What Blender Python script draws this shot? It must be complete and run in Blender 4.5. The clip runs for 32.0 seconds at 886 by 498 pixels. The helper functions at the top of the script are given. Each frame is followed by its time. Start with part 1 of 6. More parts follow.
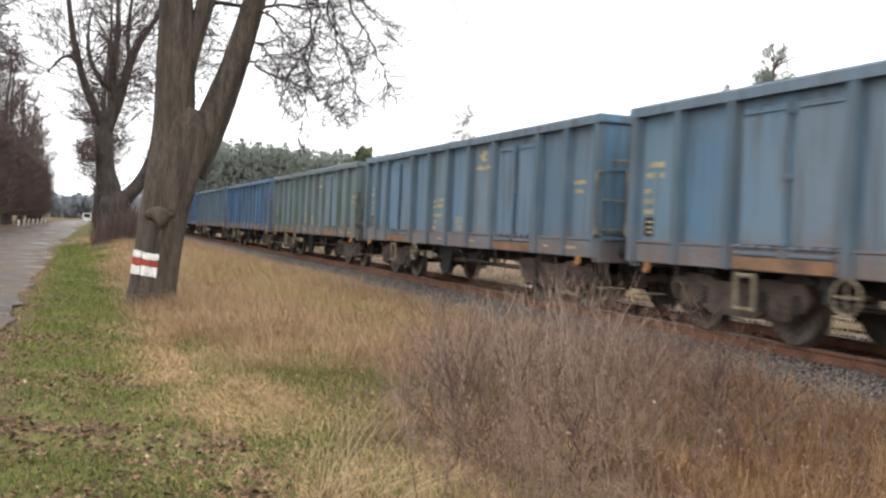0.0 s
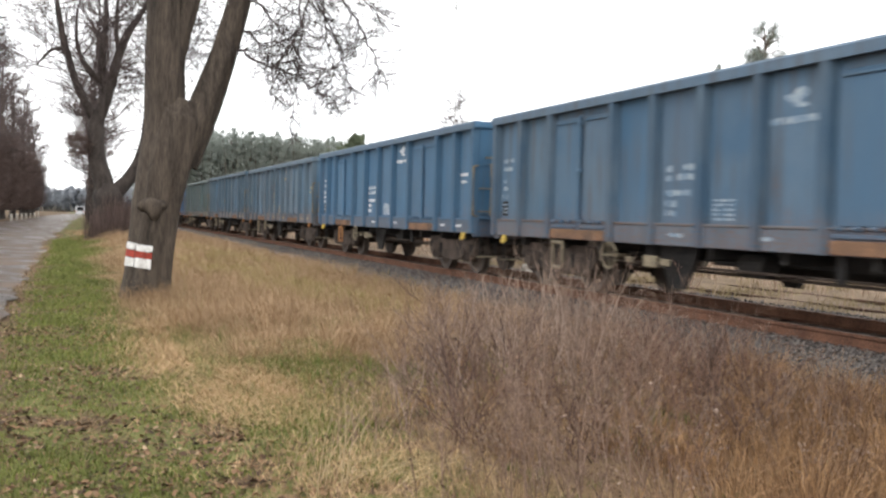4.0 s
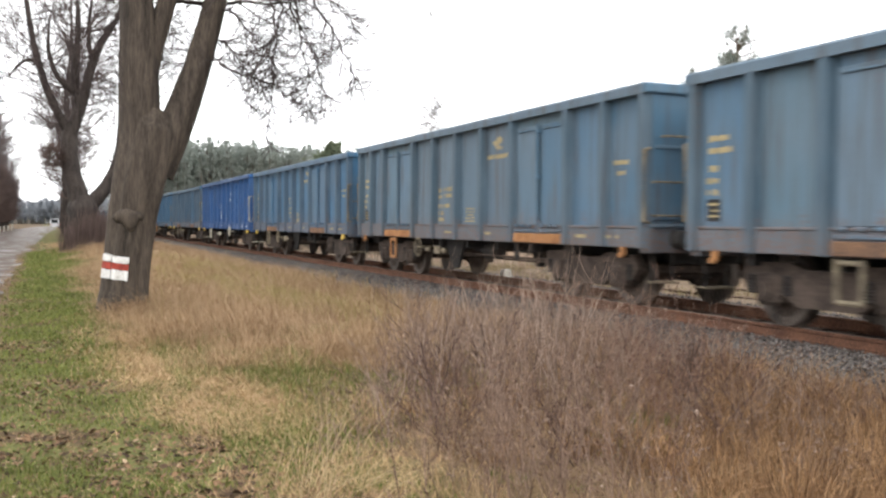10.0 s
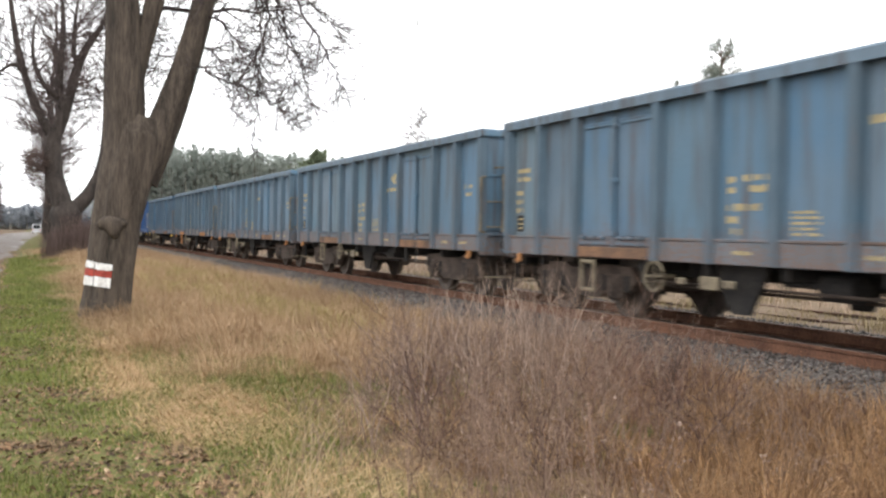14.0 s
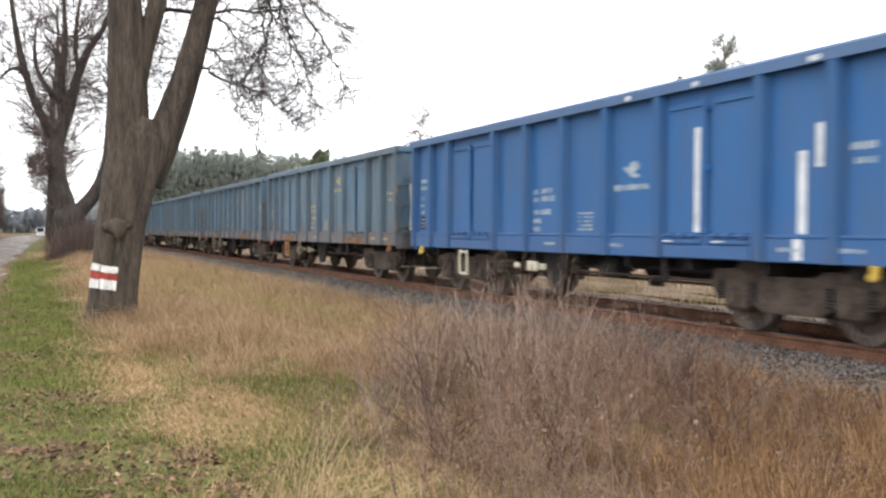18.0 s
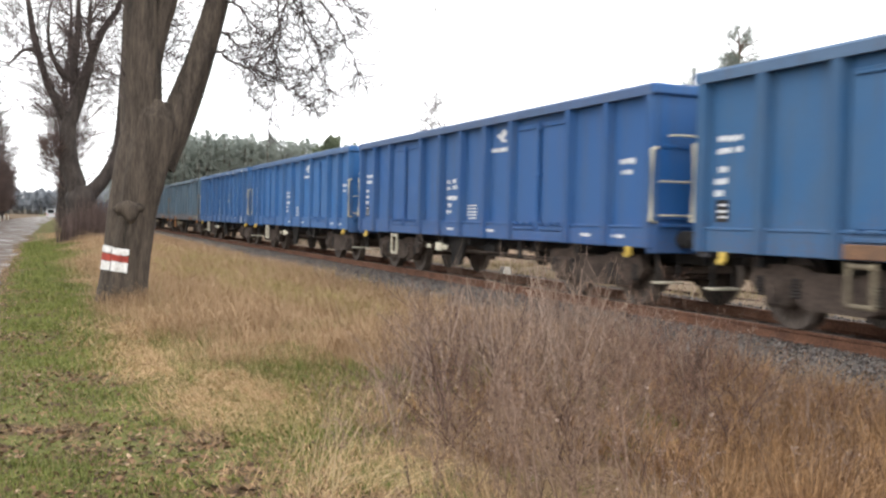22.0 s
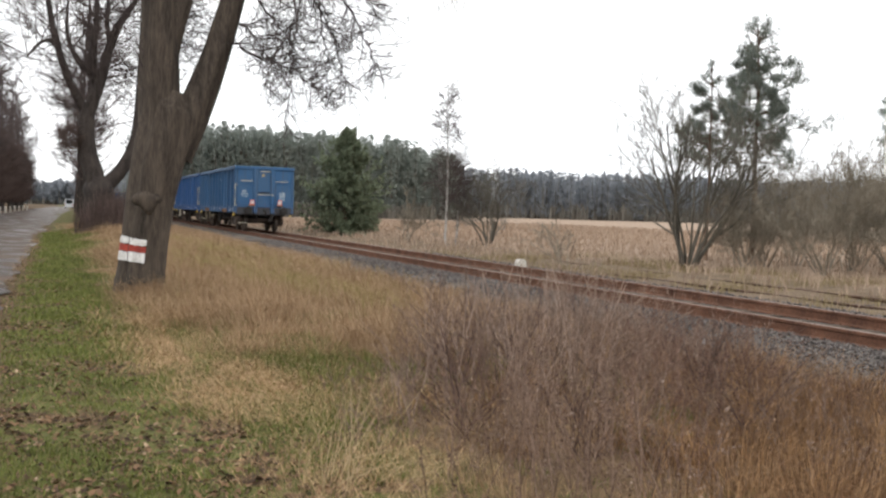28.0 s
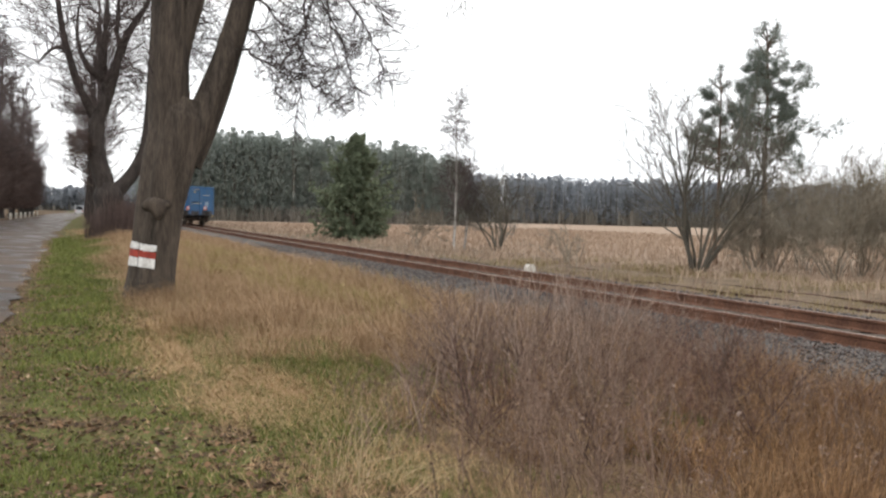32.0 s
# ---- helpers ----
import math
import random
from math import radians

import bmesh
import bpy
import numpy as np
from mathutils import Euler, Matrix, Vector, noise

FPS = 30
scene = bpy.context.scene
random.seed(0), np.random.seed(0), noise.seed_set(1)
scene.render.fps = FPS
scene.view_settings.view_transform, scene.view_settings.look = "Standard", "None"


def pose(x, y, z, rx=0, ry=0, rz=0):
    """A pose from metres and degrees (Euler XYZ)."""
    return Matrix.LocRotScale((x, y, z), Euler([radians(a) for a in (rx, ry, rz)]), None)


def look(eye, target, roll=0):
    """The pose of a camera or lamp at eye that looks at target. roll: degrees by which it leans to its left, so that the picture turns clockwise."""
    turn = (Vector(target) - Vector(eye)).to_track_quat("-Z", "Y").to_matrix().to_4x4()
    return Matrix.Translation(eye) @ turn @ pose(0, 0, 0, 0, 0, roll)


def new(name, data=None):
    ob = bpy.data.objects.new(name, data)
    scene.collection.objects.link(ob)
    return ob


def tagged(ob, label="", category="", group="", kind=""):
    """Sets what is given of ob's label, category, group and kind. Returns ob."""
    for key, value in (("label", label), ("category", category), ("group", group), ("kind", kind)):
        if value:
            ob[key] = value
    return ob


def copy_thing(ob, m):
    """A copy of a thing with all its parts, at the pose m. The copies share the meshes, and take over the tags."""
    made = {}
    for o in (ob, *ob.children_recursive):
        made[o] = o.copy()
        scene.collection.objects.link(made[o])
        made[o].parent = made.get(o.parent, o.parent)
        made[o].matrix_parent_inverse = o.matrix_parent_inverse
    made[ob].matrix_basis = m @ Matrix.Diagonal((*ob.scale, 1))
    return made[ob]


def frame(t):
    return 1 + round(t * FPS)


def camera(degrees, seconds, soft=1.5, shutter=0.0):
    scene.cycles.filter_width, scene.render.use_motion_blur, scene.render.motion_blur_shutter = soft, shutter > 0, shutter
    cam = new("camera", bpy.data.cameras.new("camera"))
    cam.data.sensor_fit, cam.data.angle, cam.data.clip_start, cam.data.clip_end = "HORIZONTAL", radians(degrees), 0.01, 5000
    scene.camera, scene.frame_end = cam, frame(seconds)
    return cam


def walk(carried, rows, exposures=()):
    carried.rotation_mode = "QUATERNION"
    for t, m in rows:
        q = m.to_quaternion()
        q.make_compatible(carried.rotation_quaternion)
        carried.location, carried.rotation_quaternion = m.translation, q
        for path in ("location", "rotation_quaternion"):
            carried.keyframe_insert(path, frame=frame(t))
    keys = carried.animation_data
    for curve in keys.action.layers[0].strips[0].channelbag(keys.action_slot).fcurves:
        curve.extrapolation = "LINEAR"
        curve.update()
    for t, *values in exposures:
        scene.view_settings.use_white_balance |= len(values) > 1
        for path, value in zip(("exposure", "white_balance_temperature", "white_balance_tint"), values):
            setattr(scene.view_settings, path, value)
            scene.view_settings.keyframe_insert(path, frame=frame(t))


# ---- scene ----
cam = camera(50.44, 32.0, soft=2.4, shutter=0.5)
# seconds, x, y, z, tilt, lean, turn of the hand-held camera
PATH = [
    (0.0, 0.060, -0.083, 1.531, 88.893, -2.509, -21.227),
    (0.5, 0.068, -0.077, 1.530, 88.573, -2.211, -21.184),
    (1.0, 0.068, -0.079, 1.528, 88.269, -2.071, -21.242),
    (1.5, 0.068, -0.079, 1.524, 88.508, -1.850, -21.344),
    (2.0, 0.068, -0.073, 1.523, 88.297, -1.861, -21.464),
    (2.5, 0.068, -0.077, 1.525, 88.229, -1.914, -21.449),
    (3.0, 0.070, -0.068, 1.525, 88.130, -1.603, -21.453),
    (3.5, 0.073, -0.070, 1.526, 88.046, -1.600, -21.530),
    (5.5, 0.070, -0.069, 1.527, 88.161, -0.190, -21.613),
    (6.0, 0.068, -0.068, 1.527, 88.210, -0.429, -21.799),
    (6.5, 0.072, -0.069, 1.529, 87.831, -0.611, -21.990),
    (7.0, 0.073, -0.068, 1.527, 87.682, -0.446, -21.907),
    (7.5, 0.075, -0.067, 1.528, 87.980, -0.722, -22.355),
    (8.0, 0.072, -0.063, 1.525, 88.073, -0.764, -22.390),
    (8.5, 0.072, -0.069, 1.528, 88.161, -0.608, -22.962),
    (9.0, 0.068, -0.070, 1.528, 88.221, -0.260, -22.996),
    (9.5, 0.067, -0.074, 1.530, 88.450, -0.393, -23.004),
    (10.0, 0.066, -0.074, 1.529, 88.447, -0.411, -22.921),
    (10.5, 0.064, -0.075, 1.527, 88.523, -0.296, -23.163),
    (11.0, 0.063, -0.076, 1.525, 88.307, -0.326, -23.519),
    (11.5, 0.068, -0.074, 1.533, 88.486, -0.630, -23.467),
    (12.0, 0.063, -0.082, 1.533, 88.765, -0.776, -23.699),
    (12.5, 0.062, -0.083, 1.537, 88.824, -0.706, -23.734),
    (13.0, 0.058, -0.082, 1.541, 88.889, -0.718, -23.709),
    (13.5, 0.058, -0.084, 1.538, 89.047, -0.944, -23.918),
    (15.5, 0.054, -0.083, 1.537, 88.857, -0.801, -23.390),
    (16.0, 0.054, -0.079, 1.537, 88.608, -1.011, -23.361),
    (16.5, 0.052, -0.068, 1.533, 87.571, -0.858, -23.118),
    (17.0, 0.051, -0.051, 1.537, 88.368, 0.428, -22.979),
    (17.5, 0.046, -0.036, 1.539, 89.294, 0.002, -24.376),
    (18.0, 0.033, -0.025, 1.539, 88.926, -0.252, -23.673),
    (18.5, 0.025, -0.017, 1.537, 88.691, -0.715, -23.683),
    (19.0, 0.017, -0.011, 1.537, 88.849, -0.809, -23.570),
    (19.5, 0.019, -0.006, 1.538, 88.800, -0.713, -23.773),
    (20.0, 0.019, 0.003, 1.535, 88.421, -1.077, -23.706),
    (20.5, 0.020, 0.008, 1.538, 88.015, -1.146, -23.388),
    (21.0, 0.019, 0.012, 1.533, 88.111, -1.154, -23.417),
    (21.5, 0.014, 0.015, 1.533, 87.875, -1.295, -23.021),
    (22.0, 0.008, 0.018, 1.531, 88.227, -1.287, -23.126),
    (22.5, 0.007, 0.016, 1.533, 88.161, -1.207, -23.086),
    (23.0, 0.006, 0.015, 1.531, 87.915, -1.341, -23.143),
    (23.5, 0.010, 0.023, 1.533, 87.680, -1.404, -22.799),
    (24.0, 0.008, 0.025, 1.531, 87.662, -1.462, -22.802),
    (24.5, 0.007, 0.019, 1.535, 87.835, -1.517, -22.634),
    (25.0, 0.008, 0.016, 1.533, 88.046, -1.483, -22.629),
    (25.5, 0.006, 0.018, 1.532, 88.257, -1.313, -22.553),
    (27.5, 0.003, 0.011, 1.533, 87.983, -1.561, -22.440),
    (28.0, 0.004, 0.013, 1.533, 87.718, -1.560, -22.169),
    (28.5, 0.006, 0.015, 1.530, 87.766, -1.650, -22.040),
    (29.0, 0.004, 0.016, 1.531, 87.858, -1.706, -22.171),
    (29.5, 0.004, 0.013, 1.531, 87.860, -1.546, -21.974),
    (30.0, -0.000, 0.000, 1.534, 87.769, -1.443, -21.606),
    (30.5, 0.002, 0.005, 1.532, 87.832, -1.336, -21.510),
    (31.0, 0.001, 0.011, 1.529, 87.875, -1.460, -21.560),
    (31.5, -0.002, 0.013, 1.533, 88.047, -1.389, -21.575),
    (32.0, -0.004, 0.013, 1.529, 88.033, -1.447, -21.644),
]
walk(cam, [(t, pose(x, y, z, rx, ry, rz)) for t, x, y, z, rx, ry, rz in PATH],
     exposures=[(0.0, 0.82), (3.0, 0.82), (6.0, 0.86), (8.0, 0.93), (12.0, 0.97), (19.0, 0.95), (22.0, 0.95), (24.0, 0.90), (25.0, 0.72), (28.0, 0.33), (32.0, 0.31)])

# ---- light ----
world = bpy.data.worlds.new("overcast_sky")
scene.world = world
world.use_nodes = True
wn, wl = world.node_tree.nodes, world.node_tree.links
sky_bg = wn["Background"]
sky_bg.inputs["Strength"].default_value = 1.28
w_co, w_no, w_ra = wn.new("ShaderNodeTexCoord"), wn.new("ShaderNodeTexNoise"), wn.new("ShaderNodeValToRGB")
w_no.inputs["Scale"].default_value, w_no.inputs["Detail"].default_value = 1.6, 4.0
w_ra.color_ramp.elements[0].position, w_ra.color_ramp.elements[0].color = 0.3, (0.90, 0.93, 0.97, 1)
w_ra.color_ramp.elements[1].position, w_ra.color_ramp.elements[1].color = 0.7, (1.0, 1.0, 1.0, 1)
wl.new(w_co.outputs["Generated"], w_no.inputs["Vector"])
wl.new(w_no.outputs["Fac"], w_ra.inputs["Fac"])
wl.new(w_ra.outputs["Color"], sky_bg.inputs["Color"])

sun_data = bpy.data.lights.new("sun", "SUN")
sun_data.energy, sun_data.angle, sun_data.color = 0.4, radians(60), (1.0, 0.97, 0.93)
sun = new("sun", sun_data)
sun.matrix_world = look((-20, -25, 40), (0, 10, 0))

# ---- materials ----
def material(name, dark, light, rough=0.85, metal=0.0, scale=3.0, fine=40.0, bump=0.3, stretch=(1, 1, 1), island=0.0, sheen=0.3):
    """Two tones mixed by coarse and fine noise, with relief; island: how far each piece of a mesh differs."""
    m = bpy.data.materials.new(name)
    m.use_nodes = True
    n, l = m.node_tree.nodes, m.node_tree.links
    b = n["Principled BSDF"]
    b.inputs["Roughness"].default_value, b.inputs["Metallic"].default_value = rough, metal
    b.inputs["Specular IOR Level"].default_value = sheen
    co, mp = n.new("ShaderNodeTexCoord"), n.new("ShaderNodeMapping")
    mp.inputs["Scale"].default_value = stretch
    info, add = n.new("ShaderNodeObjectInfo"), n.new("ShaderNodeVectorMath")
    add.operation = "ADD"
    off = n.new("ShaderNodeMath")
    off.operation, off.inputs[1].default_value = "MULTIPLY", 37.0
    l.new(info.outputs["Random"], off.inputs[0])
    l.new(co.outputs["Object"], mp.inputs["Vector"])
    l.new(mp.outputs["Vector"], add.inputs[0])
    l.new(off.outputs[0], add.inputs[1])
    big, small = n.new("ShaderNodeTexNoise"), n.new("ShaderNodeTexNoise")
    big.inputs["Scale"].default_value, big.inputs["Detail"].default_value = scale, 5
    small.inputs["Scale"].default_value, small.inputs["Detail"].default_value = fine, 3
    l.new(add.outputs[0], big.inputs["Vector"])
    l.new(add.outputs[0], small.inputs["Vector"])
    mix = n.new("ShaderNodeMath")
    mix.operation = "MULTIPLY_ADD"
    mix.inputs[1].default_value = 0.45
    l.new(small.outputs["Fac"], mix.inputs[0])
    half = n.new("ShaderNodeMath")
    half.operation, half.inputs[1].default_value = "MULTIPLY", 0.55
    l.new(big.outputs["Fac"], half.inputs[0])
    l.new(half.outputs[0], mix.inputs[2])
    fac = mix.outputs[0]
    if island:
        geo, isl = n.new("ShaderNodeNewGeometry"), n.new("ShaderNodeMix")
        isl.inputs["Factor"].default_value = island
        l.new(fac, isl.inputs[2])
        l.new(geo.outputs["Random Per Island"], isl.inputs[3])
        fac = isl.outputs[0]
    ramp = n.new("ShaderNodeValToRGB")
    lo, hi = (0.36, 0.64) if not island else (0.2, 0.8)
    ramp.color_ramp.elements[0].position, ramp.color_ramp.elements[0].color = lo, (*dark, 1)
    ramp.color_ramp.elements[1].position, ramp.color_ramp.elements[1].color = hi, (*light, 1)
    l.new(fac, ramp.inputs["Fac"])
    l.new(ramp.outputs["Color"], b.inputs["Base Color"])
    if bump:
        bp = n.new("ShaderNodeBump")
        bp.inputs["Strength"].default_value, bp.inputs["Distance"].default_value = bump, 0.02
        l.new(mix.outputs[0], bp.inputs["Height"])
        l.new(bp.outputs["Normal"], b.inputs["Normal"])
    return m


def wagon_paint(name, gloss):
    """Paint whose colour is the object's own; its alpha says how weathered it is (dust, rain streaks, rust)."""
    m = bpy.data.materials.new(name)
    m.use_nodes = True
    n, l = m.node_tree.nodes, m.node_tree.links
    b = n["Principled BSDF"]
    b.inputs["Specular IOR Level"].default_value = 0.35
    info, co = n.new("ShaderNodeObjectInfo"), n.new("ShaderNodeTexCoord")
    off = n.new("ShaderNodeMath")
    off.operation, off.inputs[1].default_value = "MULTIPLY", 53.0
    l.new(info.outputs["Random"], off.inputs[0])
    add = n.new("ShaderNodeVectorMath")
    l.new(co.outputs["Object"], add.inputs[0])
    l.new(off.outputs[0], add.inputs[1])
    streak_map = n.new("ShaderNodeMapping")
    streak_map.inputs["Scale"].default_value = (5, 5, 0.5)
    l.new(add.outputs[0], streak_map.inputs["Vector"])
    streak, cloud, grain = (n.new("ShaderNodeTexNoise") for _ in range(3))
    streak.inputs["Scale"].default_value, streak.inputs["Detail"].default_value = 1.3, 6
    cloud.inputs["Scale"].default_value, cloud.inputs["Detail"].default_value = 0.9, 6
    grain.inputs["Scale"].default_value, grain.inputs["Detail"].default_value = 30, 4
    l.new(streak_map.outputs[0], streak.inputs["Vector"])
    l.new(add.outputs[0], cloud.inputs["Vector"])
    l.new(add.outputs[0], grain.inputs["Vector"])

    def ranged(socket, a, b_, lo, hi):
        r = n.new("ShaderNodeMapRange")
        r.inputs["From Min"].default_value, r.inputs["From Max"].default_value = a, b_
        r.inputs["To Min"].default_value, r.inputs["To Max"].default_value = lo, hi
        l.new(socket, r.inputs["Value"])
        return r.outputs[0]

    def times(a, b_):
        t = n.new("ShaderNodeMath")
        t.operation = "MULTIPLY"
        l.new(a, t.inputs[0])
        l.new(b_, t.inputs[1])
        return t.outputs[0]

    def blend(a, fac, colour):
        x = n.new("ShaderNodeMix")
        x.data_type = "RGBA"
        l.new(fac, x.inputs["Factor"])
        l.new(a, x.inputs[6])
        x.inputs[7].default_value = (*colour, 1)
        return x.outputs[2]

    col = info.outputs["Color"]
    least = n.new("ShaderNodeMath")
    least.operation, least.inputs[1].default_value = "MAXIMUM", 0.24
    l.new(info.outputs["Alpha"], least.inputs[0])
    worn = least.outputs[0]
    col = blend(col, times(ranged(cloud.outputs["Fac"], 0.38, 0.62, 0.0, 0.65), worn), (0.150, 0.195, 0.235))
    col = blend(col, times(ranged(streak.outputs["Fac"], 0.48, 0.66, 0.0, 0.85), worn), (0.080, 0.085, 0.090))
    rust = times(ranged(streak.outputs["Fac"], 0.62, 0.7, 0.0, 0.8), ranged(grain.outputs["Fac"], 0.5, 0.62, 0.0, 1.0))
    col = blend(col, times(rust, worn), (0.16, 0.075, 0.04))
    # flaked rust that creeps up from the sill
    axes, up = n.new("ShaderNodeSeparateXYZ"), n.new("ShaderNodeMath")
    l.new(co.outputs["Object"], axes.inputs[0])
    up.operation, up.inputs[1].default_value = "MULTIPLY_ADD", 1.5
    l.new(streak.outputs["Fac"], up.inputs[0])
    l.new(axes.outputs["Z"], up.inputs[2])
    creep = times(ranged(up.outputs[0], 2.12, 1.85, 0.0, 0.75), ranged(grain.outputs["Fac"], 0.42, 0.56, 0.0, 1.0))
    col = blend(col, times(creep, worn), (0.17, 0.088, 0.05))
    col = blend(col, ranged(grain.outputs["Fac"], 0.5, 0.75, 0.0, 0.18), (0.05, 0.06, 0.08))
    l.new(col, b.inputs["Base Color"])
    l.new(ranged(cloud.outputs["Fac"], 0.3, 0.7, gloss, gloss + 0.3), b.inputs["Roughness"])
    bp = n.new("ShaderNodeBump")
    bp.inputs["Strength"].default_value, bp.inputs["Distance"].default_value = 0.25, 0.03
    l.new(cloud.outputs["Fac"], bp.inputs["Height"])
    l.new(bp.outputs["Normal"], b.inputs["Normal"])
    return m


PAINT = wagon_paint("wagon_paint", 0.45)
SILL = material("orange_rust_door_sill", (0.22, 0.10, 0.045), (0.45, 0.22, 0.09), 0.9, 0, 4, 30, 0.3)
DULLSILL = material("brown_rust_door_sill", (0.075, 0.055, 0.045), (0.27, 0.145, 0.080), 0.9, 0, 2.5, 30, 0.3)
GEAR = material("dusty_running_gear", (0.032, 0.024, 0.020), (0.110, 0.082, 0.066), 0.95, 0, 3, 25, 0.4)
DARKGEAR = material("black_underframe", (0.012, 0.012, 0.013), (0.045, 0.04, 0.036), 0.85, 0, 3, 25, 0.3)
TYRE = material("worn_wheel_steel", (0.05, 0.04, 0.035), (0.16, 0.13, 0.11), 0.6, 0.5, 4, 30, 0.2)
MARK_WHITE = material("white_stencil_paint", (0.5, 0.52, 0.54), (0.8, 0.8, 0.8), 0.7, 0, 6, 40, 0.0)
MARK_FADED = material("faded_white_stencil_paint", (0.10, 0.19, 0.29), (0.44, 0.48, 0.50), 0.7, 0, 6, 40, 0.0)
MARK_YELLOW = material("yellow_stencil_paint", (0.24, 0.20, 0.12), (0.52, 0.41, 0.21), 0.7, 0, 6, 40, 0.0)
YELLOW = material("yellow_handrail_paint", (0.5, 0.33, 0.05), (0.75, 0.55, 0.15), 0.6, 0, 6, 40, 0.1)
CREAM = material("cream_handrail_paint", (0.36, 0.33, 0.25), (0.66, 0.61, 0.48), 0.6, 0, 6, 40, 0.1)
DULLCREAM = material("grimy_cream_paint", (0.085, 0.068, 0.050), (0.26, 0.215, 0.145), 0.8, 0, 6, 40, 0.1)
SIGNAL_RED = material("red_signal_plate", (0.5, 0.05, 0.03), (0.7, 0.09, 0.05), 0.5, 0, 6, 40, 0.0)
SIGNAL_WHITE = material("white_signal_plate", (0.50, 0.42, 0.40), (0.66, 0.58, 0.55), 0.6, 0, 12, 40, 0.0)
BARK = material("lime_bark", (0.024, 0.019, 0.015), (0.105, 0.082, 0.063), 0.95, 0, 1.6, 11, 1.0, (4.5, 4.5, 0.5))
# darker tone of bark for the forked lime and the avenue
DARKBARK = material("dark_bark", (0.020, 0.016, 0.014), (0.070, 0.056, 0.048), 0.9, 0, 2.0, 14, 0.8, (2.6, 2.6, 0.8))
TWIG = material("bare_twigs", (0.045, 0.034, 0.032), (0.125, 0.096, 0.088), 0.9, 0, 2, 20, 0.0, island=0.6)
WILLOW = material("grey_willow_bark", (0.080, 0.074, 0.060), (0.175, 0.158, 0.128), 0.9, 0, 2, 20, 0.0, island=0.5)
LIMETWIG = material("lime_twigs", (0.030, 0.023, 0.022), (0.085, 0.065, 0.060), 0.9, 0, 2, 20, 0.0, island=0.5)
SHOOT = material("reddish_brown_shoots", (0.070, 0.047, 0.041), (0.165, 0.115, 0.098), 0.9, 0, 2, 20, 0.0, island=0.7)
WEED = material("dead_weed_stems", (0.104, 0.064, 0.047), (0.335, 0.228, 0.170), 0.9, 0, 0.8, 20, 0.0, island=0.7)
STRAW = material("fallen_straw", (0.29, 0.178, 0.088), (0.66, 0.455, 0.250), 0.85, 0, 1.5, 8, 0.0, island=0.6)
SEED = material("dried_seed_heads", (0.060, 0.034, 0.024), (0.24, 0.145, 0.095), 0.9, 0, 2.0, 20, 0.0, island=0.8)
DARKSTEM = material("dark_red_stems", (0.055, 0.033, 0.026), (0.165, 0.102, 0.078), 0.85, 0, 1.0, 20, 0.0, island=0.6)
REDWEED = material("maroon_dead_weed_stems", (0.090, 0.050, 0.038), (0.275, 0.168, 0.124), 0.9, 0, 0.8, 20, 0.0, island=0.7)
PALEWEED = material("pale_dead_weed_stems", (0.135, 0.094, 0.072), (0.39, 0.285, 0.222), 0.9, 0, 1.0, 20, 0.0, island=0.7)
PALESTRAW = material("bleached_straw", (0.30, 0.215, 0.115), (0.56, 0.43, 0.26), 0.85, 0, 2, 20, 0.0, island=0.6)
OLIVE_GRASS = material("olive_grass_blades", (0.160, 0.125, 0.062), (0.34, 0.265, 0.140), 0.85, 0, 0.6, 8, 0.0, island=0.5)
YELLOWING = material("yellowing_grass_blades", (0.21, 0.180, 0.058), (0.43, 0.350, 0.150), 0.85, 0, 0.6, 8, 0.0, island=0.5)
DRY = material("dry_grass_blades", (0.210, 0.124, 0.068), (0.55, 0.388, 0.232), 0.85, 0, 0.7, 5, 0.0, island=0.5)
FIELDGRASS = material("field_grass_blades", (0.27, 0.188, 0.134), (0.46, 0.350, 0.258), 0.85, 0, 0.12, 3, 0.0, island=0.4)
RUSTGRASS = material("russet_grass_blades", (0.100, 0.053, 0.029), (0.470, 0.280, 0.138), 0.85, 0, 1.1, 8, 0.0, island=0.65)
GREEN = material("green_grass_blades", (0.036, 0.046, 0.013), (0.250, 0.272, 0.068), 0.8, 0, 1.4, 7, 0.0, island=0.3)
TANLEAF = material("pale_fallen_leaves", (0.17, 0.105, 0.060), (0.42, 0.30, 0.19), 0.85, 0, 2, 20, 0.0, island=0.8)
LEAF = material("fallen_leaves", (0.040, 0.022, 0.012), (0.200, 0.115, 0.060), 0.85, 0, 2, 20, 0.0, island=0.9)
# pine and conifer greens made paler, to carry the haze in their colour
NEEDLE = material("haze_paled_pine_needles", (0.14, 0.165, 0.145), (0.26, 0.285, 0.245), 0.85, 0, 0.5, 6, 0.0, island=0.5, sheen=0.15)
CONIFER = material("haze_paled_conifer_foliage", (0.130, 0.162, 0.106), (0.26, 0.290, 0.190), 0.85, 0, 0.8, 6, 0.0, island=0.4, sheen=0.1)
# needles of the far woods paled and greyed: haze put into the base colour
HAZENEEDLE = material("hazed_forest_needles", (0.280, 0.312, 0.285), (0.370, 0.398, 0.356), 0.9, 0, 0.06, 1, 0.0, island=0.15, sheen=0.1)
HAZEBELT = material("hazed_far_forest_needles", (0.300, 0.320, 0.345), (0.370, 0.390, 0.415), 0.9, 0, 0.03, 1, 0.0, island=0.2, sheen=0.1)
UNDERGROWTH = material("bare_undergrowth", (0.115, 0.104, 0.088), (0.19, 0.172, 0.145), 0.9, 0, 0.1, 2, 0.0, island=0.5, sheen=0.1)
